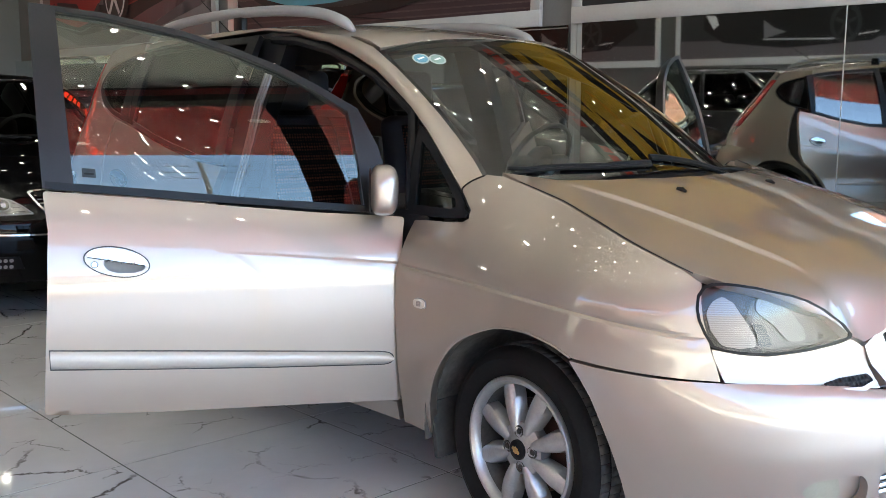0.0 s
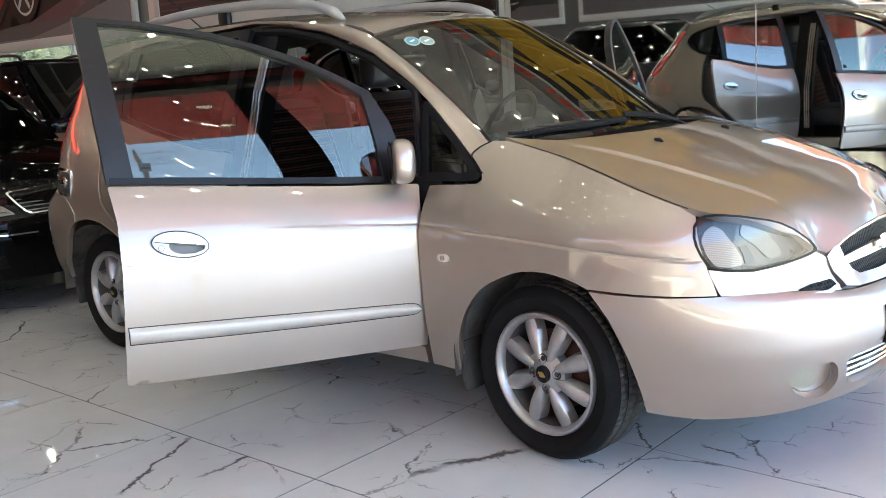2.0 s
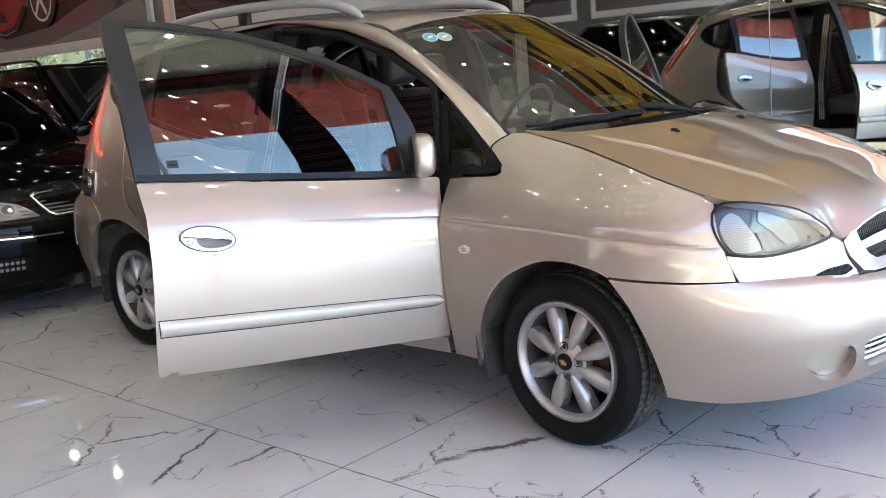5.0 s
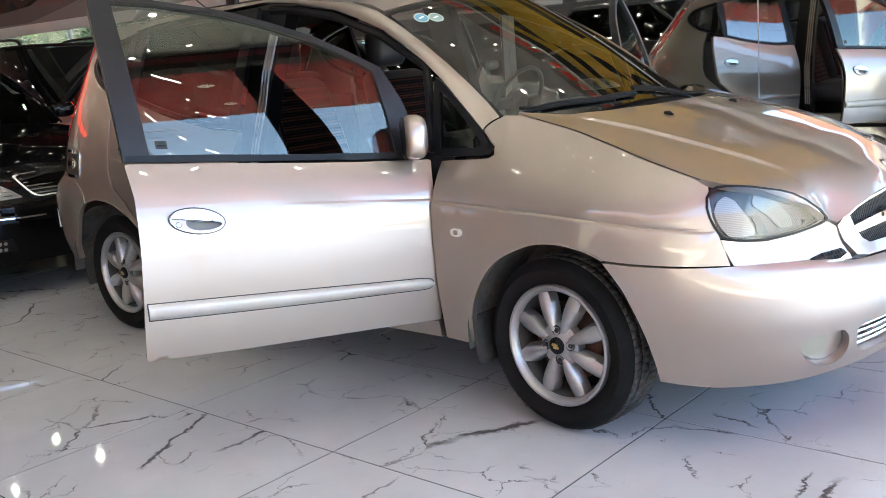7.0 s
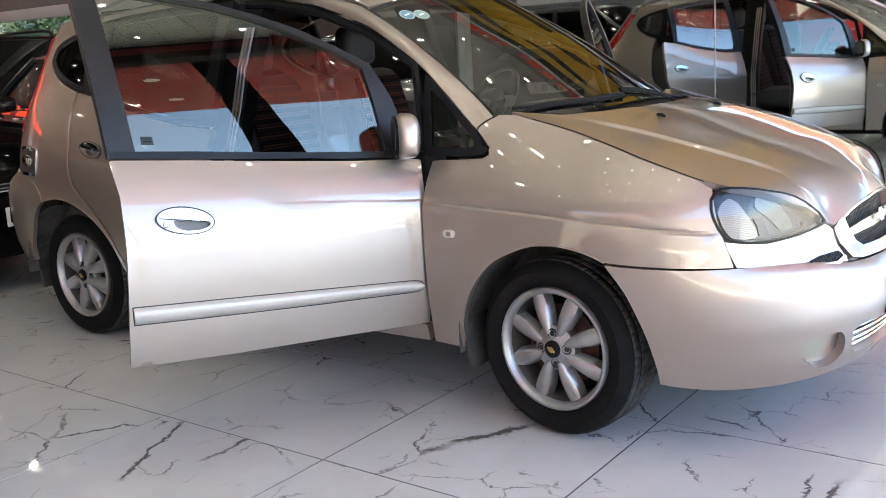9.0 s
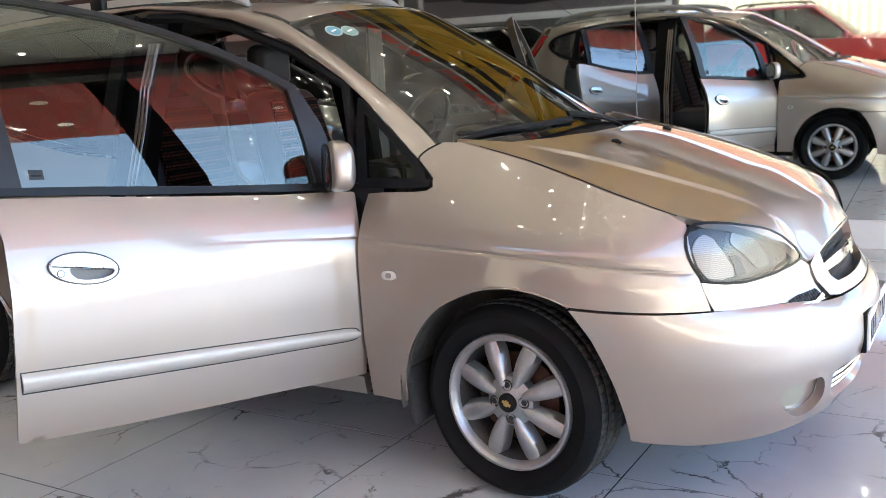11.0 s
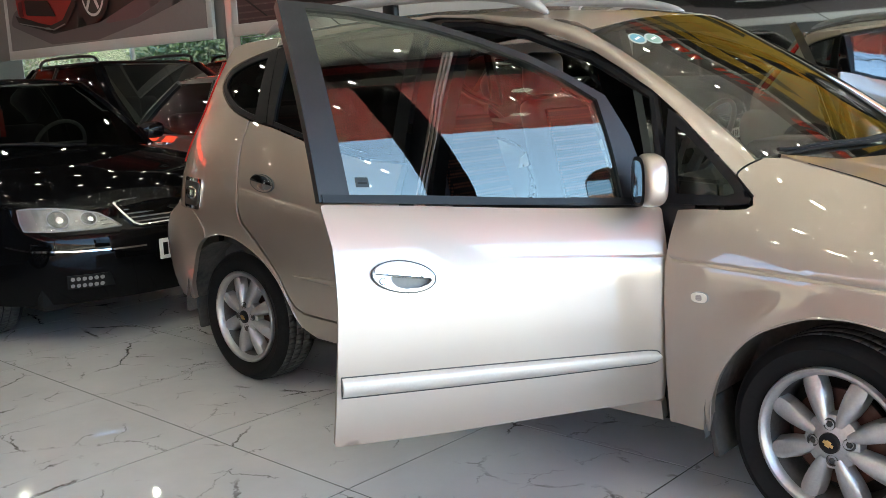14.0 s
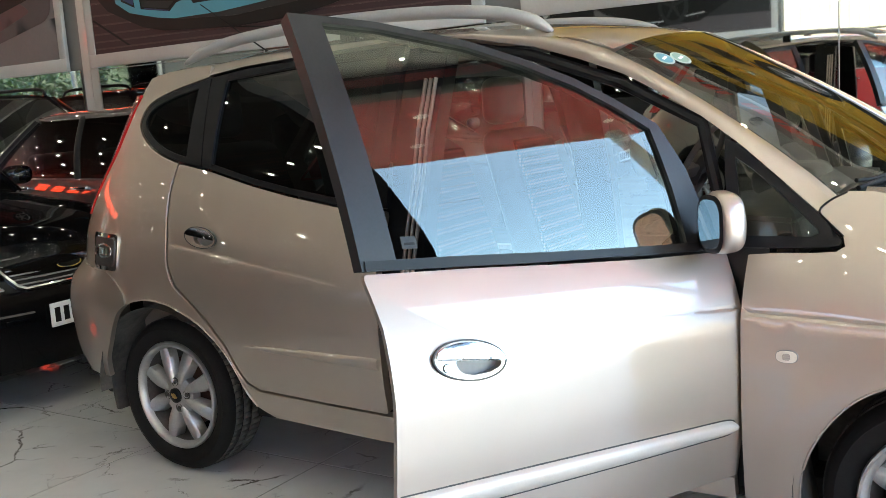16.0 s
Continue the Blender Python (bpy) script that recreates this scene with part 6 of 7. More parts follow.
class Shape:
    """A simpler car body: plan rounded at both ends, a deck over it, and a cabin on top."""

    def __init__(self, nose, tail, w, deck, shoulder, sill=0.22, ne=2.8, te=2.8, x0=0.0, x1=-2.9):
        self.nose_x, self.tail_x, self.w = smooth_table(nose, 0.03), smooth_table(tail, 0.03), w
        self.deck, self.shoulder = smooth_table(deck, 0.08), smooth_table(shoulder, 0.08)
        self.sill, self.ne, self.te, self.x0, self.x1 = sill, ne, te, x0, x1

    def inset(self, z):
        return 0.07 * max(0, 0.45 - z) ** 1.2 * 2 + 0.16 * max(0, z - 0.62) ** 1.6 * 2

    def front(self, a, z):
        t = a
        s = -1
        if t > 1:
            t, s = 2 - t, 1
        t = min(1, max(0, t)) * math.pi / 2
        return (self.x0 + (self.nose_x(z) - self.x0) * math.sin(t) ** (2 / self.ne), s * (self.w - self.inset(z)) * math.cos(t), z)

    def back(self, a, z):
        t = a
        s = -1
        if t > 1:
            t, s = 2 - t, 1
        t = min(1, max(0, t)) * math.pi / 2
        return (self.x1 - (self.x1 - self.tail_x(z)) * math.sin(t) ** (2 / self.te), s * (self.w - self.inset(z)) * math.cos(t), z)

    def ring(self, zf):
        """Plan outline, right side from tail to nose, z by a function of x."""
        pts = []
        for i in range(17):
            a = 1 - i / 16
            z = zf(self.back(a, 0.6)[0])
            pts.append(self.back(a, z))
        for i in range(1, 24):
            x = self.x1 + (self.x0 - self.x1) * i / 24
            z = zf(x)
            pts.append((x, -(self.w - self.inset(z)), z))
        for i in range(17):
            z = zf(self.front(i / 16, 0.6)[0])
            pts.append(self.front(i / 16, z))
        return pts

    def body(self, wells=()):
        bm = bmesh.new()
        rows = []
        levels = [0.0, 0.06, 0.14, 0.25, 0.38, 0.5, 0.62, 0.74, 0.85, 0.94, 1.0]
        rings = [self.ring(lambda x, k=k: self.sill + (self.shoulder(x) - self.sill) * k) for k in levels]
        for r in rings:
            rows.append([Vector(p) for p in r])
        top = rows[-1]
        for k in (0.965, 0.9, 0.8, 0.65, 0.45, 0.22, 0.0):
            q = []
            for p in top:
                z = self.shoulder(p.x) + (self.deck(p.x) - self.shoulder(p.x)) * (1 - k ** 2.6)
                q.append(Vector((p.x, p.y * k, z)))
            rows.append(q)
        for s in (1, -1):
            vs = [[bm.verts.new((p.x, p.y * s, p.z)) for p in r] for r in rows]
            for i, (a, b) in enumerate(zip(vs, vs[1:])):
                for j in range(len(a) - 1):
                    c = (a[j].co + a[j + 1].co + b[j].co + b[j + 1].co) / 4
                    if any((c.x - wx) ** 2 + (c.z - 0.31) ** 2 < 0.345 ** 2 and abs(c.y) > 0.6 for wx in wells):
                        continue
                    f = (a[j], a[j + 1], b[j + 1], b[j])
                    bm.faces.new(f if s > 0 else f[::-1])
        bmesh.ops.remove_doubles(bm, verts=bm.verts, dist=2e-4)
        return bm


def cabin(parent, paint, glass, base, roof, wb, wr, zb, zr, rails=False):
    """Glasshouse: base = x of the front and rear screens at the belt, roof = x at the roof; half widths and heights."""
    (f0, r0), (f1, r1) = base, roof
    n = 22

    def outline(f, r, w, z, bow):
        pts = []
        for i in range(n):                 # right side rear to front, then over the front
            t = i / (n - 1)
            x = r + (f - r) * t
            pts.append((x, -w * (1 - 0.10 * abs(2 * t - 1) ** 4), z))
        for i in range(1, 8):
            t = i / 8
            y = -w * 0.9 * (1 - 2 * t)
            pts.append((f + bow * (1 - (y / w) ** 2), y, z))
        for i in range(n):
            t = 1 - i / (n - 1)
            x = r + (f - r) * t
            pts.append((x, w * (1 - 0.10 * abs(2 * t - 1) ** 4), z))
        for i in range(1, 8):
            t = i / 8
            y = w * 0.9 * (1 - 2 * t)
            pts.append((r - bow * 0.6 * (1 - (y / w) ** 2), y, z))
        return pts
    lo, hi = outline(f0, r0, wb, zb, 0.16), outline(f1, r1, wr, zr - 0.05, 0.08)
    bm = bmesh.new()
    rows = []
    for k in range(7):
        t = k / 6
        rows.append([bm.verts.new(Vector(a).lerp(Vector(b), t) + Vector((0, math.copysign(0.03 * math.sin(math.pi * t), a[1]), 0.0))) for a, b in zip(lo, hi)])
    N = len(lo)
    for a, b in zip(rows, rows[1:]):
        for j in range(N):
            bm.faces.new((a[j], a[(j + 1) % N], b[(j + 1) % N], b[j]))
    part("cabin_glass", bm, glass, parent, "dark reflective side and screen glass")
    bm = bmesh.new()
    rows = [[bm.verts.new((c.x * 1.0, c.y * 1.015, c.z - 0.012)) for c in map(Vector, hi)]]
    cx = (f1 + r1) / 2
    for k, dz in ((1.0, 0.012), (0.96, 0.026), (0.85, 0.042), (0.6, 0.055), (0.3, 0.060)):
        rows.append([bm.verts.new((cx + (p[0] - cx) * k, p[1] * k, zr - 0.05 + dz)) for p in hi])
    for a, b in zip(rows, rows[1:]):
        for j in range(N):
            bm.faces.new((a[j], a[(j + 1) % N], b[(j + 1) % N], b[j]))
    bm.faces.new(rows[-1])
    part("roof", bm, paint, parent)
    for s in (-1, 1):
        def side(t, k):
            i = int(round(t * (n - 1)))
            a, b = Vector(lo[i]), Vector(hi[i])
            p = a.lerp(b, k)
            return (p.x, s * (abs(p.y) + 0.03 * math.sin(math.pi * k) + 0.004), p.z)
        for nm, t, r in (("front_pillar", 1.0, 0.035), ("centre_pillar", 0.52, 0.028), ("rear_pillar", 0.0, 0.055)):
            part(nm, tube([side(t, k / 6) for k in range(7)], r, 8, True, 0.45), paint if nm != "centre_pillar" else BLACK, parent)
        part("waist_trim", tube([side(i / (n - 1), 0.0) for i in range(n)], 0.012, 6), CHROME, parent)
        if rails:
            rp = curve_pts([(r1 + 0.05, s * wr * 0.86, zr - 0.02), (r1 + 0.2, s * wr * 0.88, zr + 0.05), (f1 - 0.3, s * wr * 0.88, zr + 0.05), (f1 - 0.1, s * wr * 0.86, zr - 0.01)], 20)
            part("roof_rail", tube(rp, 0.017, 8), BLACK, parent, "black roof rail")
    # solid near-black block stands in for the shaded interior below the glass
    part("cabin_shade_block", box_bm(r0 + 0.25, f0 - 0.5, -wb * 0.72, wb * 0.72, 0.3, zb + 0.02, 0.05), DARK, parent)
    for x in (f0 - 1.15, f0 - 2.05):
        for s in (-1, 1):
            part("seat", box_bm(x - 0.10, x + 0.08, s * 0.37 - 0.22, s * 0.37 + 0.22, 0.4, min(zr - 0.32, zb + 0.25), 0.06, 3), LEATHER, parent)


def wing(parent, paint, x, w, z):
    for s in (-1, 1):
        bm = bmesh.new()
        bmesh.ops.create_uvsphere(bm, u_segments=16, v_segments=10, radius=1.0)
        for v in bm.verts:
            c = [math.copysign(abs(k) ** 0.7, k) for k in v.co]
            v.co = Vector((x + 0.05 * c[0], s * (w + 0.10) + 0.10 * c[1], z + 0.06 * c[2]))
        part("wing_mirror", bm, paint, parent)


LAMPBOWL = mottled("lamp_bowl", (0.30, 0.29, 0.26), (0.50, 0.48, 0.44), 0.25, 9, 0.5, 60, 0.08)
LAMPDEEP = mottled("lamp_bowl_shade", (0.10, 0.10, 0.09), (0.24, 0.235, 0.21), 0.22, 30, 0.6, 60, 0.08)


def black_sedan(m):
    car = thing("sedan", "glossy black sedan parked close behind the minivan", "car", m)
    S = Shape([(0.2, 0.80), (0.35, 0.86), (0.5, 0.88), (0.58, 0.87), (0.64, 0.82), (0.75, 0.77), (1.2, 0.74)], [(0.2, -3.65), (0.5, -3.78), (0.7, -3.76), (1.1, -3.7)], 0.905,
              [(-3.8, 0.98), (-3.2, 1.05), (-2.6, 1.0), (-0.9, 1.0), (-0.5, 1.0), (-0.1, 0.965), (0.3, 0.915), (0.6, 0.868), (0.72, 0.828), (0.80, 0.765), (0.87, 0.67), (0.9, 0.6)],
              [(-3.8, 0.90), (-3.2, 0.96), (-0.6, 0.935), (-0.1, 0.88), (0.3, 0.815), (0.6, 0.745), (0.8, 0.68), (0.9, 0.60)])
    part("body", S.body((0.0, -2.75)), PAINT_BLACK, car, "mirror-like black bodywork")
    part("underbody", box_bm(-3.5, 0.6, -0.72, 0.72, 0.18, 0.5, 0.04), DARK, car)
    cabin(car, PAINT_BLACK, GLASS, (-0.47, -3.0), (-1.02, -2.42), 0.80, 0.62, 0.965, 1.44)
    for x in (0.0, -2.75):
        for s in (-1, 1):
            wheel(car, pose(x, s * 0.84, 0.297, 0, 0, 0 if s < 0 else 180))
    wing(car, PAINT_BLACK, -0.74, 0.83, 1.045)
    F = S.front
    for mir in (False, True):
        q = lambda p: [(2 - a, z) for a, z in p] if mir else p
        lamp = rounded([(0.366, 0.734), (0.423, 0.738), (0.513, 0.733), (0.612, 0.716), (0.687, 0.690), (0.728, 0.654), (0.762, 0.609), (0.683, 0.606), (0.585, 0.606), (0.487, 0.609), (0.378, 0.619), (0.369, 0.668)], 0.006)
        hl = part("headlamp", sheet(q(lamp), F, 0.02, (), 0.02, 0.002), LAMPBOWL, car, "clear twin-bowl headlamp")
        part("bright_edge", sheet(q(lamp), F, 0.02, [q([(0.565 + (a - 0.565) * 0.965, 0.668 + (z - 0.668) * 0.91) for a, z in lamp])], 0.006, 0.008), SILVER, hl)
        for a, z, r in ((0.528, 0.670, 0.050), (0.646, 0.664, 0.036)):
            part("bowl_ring", sheet(q(oval(a, z, r * 0.92, r, 24)), F, 0.012, [q(oval(a, z, r * 0.80, r * 0.87, 24))], 0.004, 0.009), SILVER, hl)
            part("bowl", sheet(q(oval(a, z, r * 0.80, r * 0.87, 20)), F, 0.012, (), 0.002, 0.004), LAMPDEEP, hl)
            part("bulb", sheet(q(oval(a + 0.006, z - 0.004, r * 0.30, r * 0.36, 14)), F, 0.012, (), 0.006, 0.012), CHROME, hl)
        part("indicator", sheet(q([(0.376, 0.625), (0.374, 0.668), (0.372, 0.728), (0.428, 0.731), (0.446, 0.616)]), F, 0.015, (), 0.002, 0.007), FLUTE, hl)
        for z in (0.628, 0.650, 0.672, 0.690):
            e = 0.735 - (z - 0.62) * 0.75
            part("reflector_step", tube([(x + 0.004, y, zz) for x, y, zz in (F(k if not mir else 2 - k, z) for k in np.linspace(0.687, e, 5))], 0.0035, 6), LAMPDEEP, hl)
        part("lens_cover", sheet(q(lamp), F, 0.02, (), 0, 0.016), GLASS_CLEAR, hl)
        strip = [(0.284, 0.540), (0.284, 0.548), (0.386, 0.522), (0.567, 0.509), (0.712, 0.502), (0.835, 0.501), (0.835, 0.492), (0.712, 0.493), (0.567, 0.499), (0.386, 0.512)]
        part("bumper_strip", sheet(q(strip), F, 0.02, (), 0.006, 0.007), CHROME, car, "slim chrome bumper strip")
        fg = part("fog_grille", sheet(q([(0.52, 0.30), (0.52, 0.375), (0.69, 0.375), (0.71, 0.30)]), F, 0.02, (), 0.004, 0.002), BLACK, car)
        for i in range(6):
            for j in range(2):
                c = oval(0.542 + 0.023 * i, 0.319 + 0.036 * j, 0.0085, 0.0100, 12)
                part("led", sheet(q(c), F, 0.01, (), 0.004, 0.008), SILVER, fg, "small pale running light")
    right = [(0.825, 0.597), (0.803, 0.612), (0.750, 0.726), (0.755, 0.735), (0.773, 0.742), (0.842, 0.747), (0.92, 0.747)]
    grille = right + [(1.0, 0.748)] + [(2 - a, z) for a, z in reversed(right)] + [(1.0, 0.600)]
    gr = part("grille", sheet(grille, F, 0.02, (), 0.01, 0.003), BLACK, car, "wide chrome-framed grille")
    gi = [(1 + (a - 1) * 0.955, 0.67 + (z - 0.67) * 0.90) for a, z in grille]
    part("surround", sheet(grille, F, 0.02, [gi], 0.01, 0.014), CHROME, gr)
    for z in (0.625, 0.647, 0.669, 0.691, 0.713):
        h = 0.185 + (z - 0.62) * 0.42
        part("slat", tube([(p[0] + 0.008, p[1], p[2]) for p in (F(a, z) for a in np.linspace(1 - h, 1 + h, 11))], 0.0042, 6), GREYPLASTIC, gr)
    em = part("emblem", sheet(oval(1.012, 0.676, 0.050, 0.022, 24), F, 0.01, (), 0.008, 0.020), CHROME, gr, "oval emblem")
    part("badge_fill", sheet(oval(1.012, 0.676, 0.044, 0.0175, 24), F, 0.01, (), 0.003, 0.0225), BLACK, em)
    pl = part("number_plate", box_bm(0.880, 0.890, -0.170, 0.235, 0.408, 0.520, 0.004), PLATEWHITE, car, "white number plate with black characters")
    for y in (-0.135, -0.085, -0.025, 0.025, 0.075, 0.125, 0.18):
        part("bar", box_bm(0.890, 0.8915, y - 0.015, y + 0.015, 0.430, 0.498), BLACK, pl, smooth=False)
    bm = lathe([(0.185 + 0.014 * math.cos(k * math.pi / 4), 0.014 * math.sin(k * math.pi / 4)) for k in range(8)], 28, "x", True)
    box_bm(-0.015, 0.015, -0.18, 0.18, -0.02, 0.02, 0.01, bm=bm)
    bmesh.ops.transform(bm, matrix=pose(-1.02, 0.37, 0.98, 0, 28, 0), verts=bm.verts)
    part("steering_wheel", bm, GREYPLASTIC, car)
    part("hanging_tassel", tube([(-1.08, 0.0, 1.33), (-1.08, 0.0, 1.25), (-1.08, 0.0, 1.235), (-1.08, 0.0, 1.06)], [0.003, 0.004, 0.013, 0.018], 8), mottled("red_silk", (0.30, 0.01, 0.01), (0.40, 0.02, 0.015), 0.6, 40), car, "red hanging tassel")
    for s in (-1, 1):
        part("wiper", tube([(-0.30, s * 0.05 + 0.1, 1.0), (-0.40, s * 0.05 - 0.2, 1.03), (-0.44, s * 0.05 - 0.45, 1.035)], 0.008, 6), BLACK, car)
    return car


def plain_car(name, label, m, paint, kind):
    car = thing(name, label, "car", m)
    if kind == "suv":
        S = Shape([(0.2, 0.8), (0.5, 0.86), (0.8, 0.82), (1.2, 0.78)], [(0.2, -3.3), (0.6, -3.42), (1.2, -3.36)], 0.91,
                  [(-3.5, 1.08), (-0.6, 1.12), (0.2, 1.08), (0.7, 0.98), (0.86, 0.8)], [(-3.5, 1.04), (-0.5, 1.04), (0.4, 0.98), (0.8, 0.84)], 0.28)
        dims = ((-0.45, -3.32), (-1.15, -2.55), 0.82, 0.64, 1.04, 1.66)
    else:
        S = Shape([(0.2, 0.78), (0.5, 0.85), (0.75, 0.78), (1.2, 0.74)], [(0.2, -3.45), (0.6, -3.55), (1.1, -3.5)], 0.87,
                  [(-3.6, 0.98), (-3.1, 1.04), (-0.5, 0.98), (0.3, 0.88), (0.7, 0.76), (0.88, 0.62)], [(-3.6, 0.9), (-3.1, 0.95), (-0.6, 0.92), (0.3, 0.81), (0.8, 0.66), (0.9, 0.6)])
        dims = ((-0.42, -2.95), (-1.18, -2.40), 0.79, 0.58, 0.92, 1.44)
    part("body", S.body((0.0, -2.6)), paint, car)
    part("underbody", box_bm(-3.2, 0.6, -0.70, 0.70, 0.2, 0.55, 0.04), DARK, car)
    cabin(car, paint, GLASS_DARK, *dims, rails=kind == "suv")
    for x in (0.0, -2.6):
        for s in (-1, 1):
            wheel(car, pose(x, s * 0.82, 0.297, 0, 0, 0 if s < 0 else 180))
    wing(car, paint, -0.55, 0.84, 1.0 if kind != "suv" else 1.1)
    for s in (-1, 1):
        fr = S.front if s < 0 else (lambda a, z: (lambda p: (p[0], -p[1], p[2]))(S.front(a, z)))
        bk = S.back if s < 0 else (lambda a, z: (lambda p: (p[0], -p[1], p[2]))(S.back(a, z)))
        part("headlamp", sheet([(0.42, 0.62), (0.45, 0.72), (0.7, 0.70), (0.78, 0.63)], fr, 0.03, (), 0.01, 0.006, flip=s > 0), FOG, car)
        part("tail_lamp", sheet([(0.40, 0.72), (0.40, 0.88), (0.62, 0.88), (0.66, 0.72)], bk, 0.03, (), 0.01, 0.006, flip=s < 0), TAILRED, car)
        for x in (-1.55, -2.25):
            part("door_handle", box_bm(x - 0.09, x + 0.09, min(s * (S.w - 0.055), s * (S.w + 0.0)), max(s * (S.w - 0.055), s * (S.w + 0.0)), 0.86, 0.885, 0.008), CHROME, car)
    return car


black_sedan(pose(-4.63, -0.372, 0, 0, 0, 2.7))
plain_car("parked_estate_car", "black parked estate car with black roof rails", pose(-10.75, 2.25, 0, 0, 0, 180), PAINT_BLACK, "suv")
plain_car("parked_sedan", "dark grey parked sedan with tinted windows", pose(-4.35, 2.18, 0, 0, 0, 0), PAINT_GREY, "sedan")
plain_car("red_car", "red high-roofed car parked outside along the yard wall", pose(-0.25, -9.4, -0.1, 0, 0, 0), PAINT_RED, "suv")
plain_car("parked_hatchback", "dark grey car parked beside the black sedan", pose(-3.4, -2.9, 0, 0, 0, 0) @ Matrix.Diagonal((1.0, 1.0, 1.08, 1.0)), PAINT_GREY, "sedan")

# ---------- posters ----------


def flat(poly, y, step=0.2, s=-1):
    """A flat shape on a wall facing s along y."""
    return sheet(poly, lambda x, z: (x, y, z), step, (), 0.003, 0.0, flip=s > 0)


def poster(x0, x1, z0, z1, y, s, label, back, art):
    p = thing("poster", label, "poster", None, "posters")
    t = 0.04 * -s
    ya, yb = sorted((y, y + s * 0.045))
    fr = bmesh.new()
    for a, b, c, d in ((x0, x1, z0, z0 + 0.13), (x0, x1, z1 - 0.13, z1), (x0, x0 + 0.10, z0 + 0.13, z1 - 0.13), (x1 - 0.10, x1, z0 + 0.13, z1 - 0.13)):
        box_bm(a, b, ya, yb, c, d, 0.004, bm=fr)
    part("frame", fr, WHITEFRAME, p, "plain white frame")
    part("print", flat([(x0 + 0.1, z0 + 0.13), (x1 - 0.1, z0 + 0.13), (x1 - 0.1, z1 - 0.13), (x0 + 0.1, z1 - 0.13)], y + s * 0.034, 0.5, s), back, p)
    k = 0
    for nm, mat, poly in art:
        k += 1
        part(nm, flat(poly, y + s * (0.036 + 0.0022 * k), 0.15, s), mat, p)
    return p


WHITEFRAME = mottled("white_frame", (0.37, 0.37, 0.37), (0.43, 0.43, 0.43), 0.4, 3, 0, 60, 0.04)


def ink(name, c, rough=0.5):
    lo = tuple(0.85 * v for v in c)
    return mottled("print_" + name, lo, c, rough, 1.1, 0, 25, 0.0, 0.0, spec=0.2)


INK = {k: ink(k, v) for k, v in {"grey": (0.14, 0.14, 0.147), "palegrey": (0.24, 0.24, 0.25), "darkgrey": (0.022, 0.023, 0.025), "black": (0.008, 0.008, 0.009), "red": (0.21, 0.013, 0.013), "darkred": (0.09, 0.008, 0.009), "brightred": (0.34, 0.04, 0.032), "floordusk": (0.085, 0.075, 0.082), "floorwine": (0.11, 0.06, 0.068), "ghost": (0.16, 0.15, 0.155), "navy": (0.03, 0.04, 0.11), "plum": (0.05, 0.028, 0.032), "plumline": (0.08, 0.05, 0.053), "cyan": (0.09, 0.28, 0.38), "yellow": (0.36, 0.225, 0.03), "darkyellow": (0.42, 0.20, 0.02), "silver": (0.5, 0.5, 0.52), "orange": (0.6, 0.2, 0.05)}.items()}


def ring_poly(cx, cz, rx, rz, n=28):
    return oval(cx, cz, rx, rz, n)


def spokes(cx, cz, rx, rz, mat, n=5, w=0.10):
    out = []
    for k in range(n):
        a = math.pi / 2 + 2 * math.pi * k / n
        dx, dz = math.cos(a), math.sin(a)
        px, pz = -dz * w, dx * w
        out.append(("spoke", mat, [(cx + px * rx * 1.3, cz + pz * rz * 1.3), (cx + (dx * 0.93 + px) * rx, cz + (dz * 0.93 + pz) * rz), (cx + (dx * 0.93 - px) * rx, cz + (dz * 0.93 - pz) * rz), (cx - px * rx * 1.3, cz - pz * rz * 1.3)]))
    return out


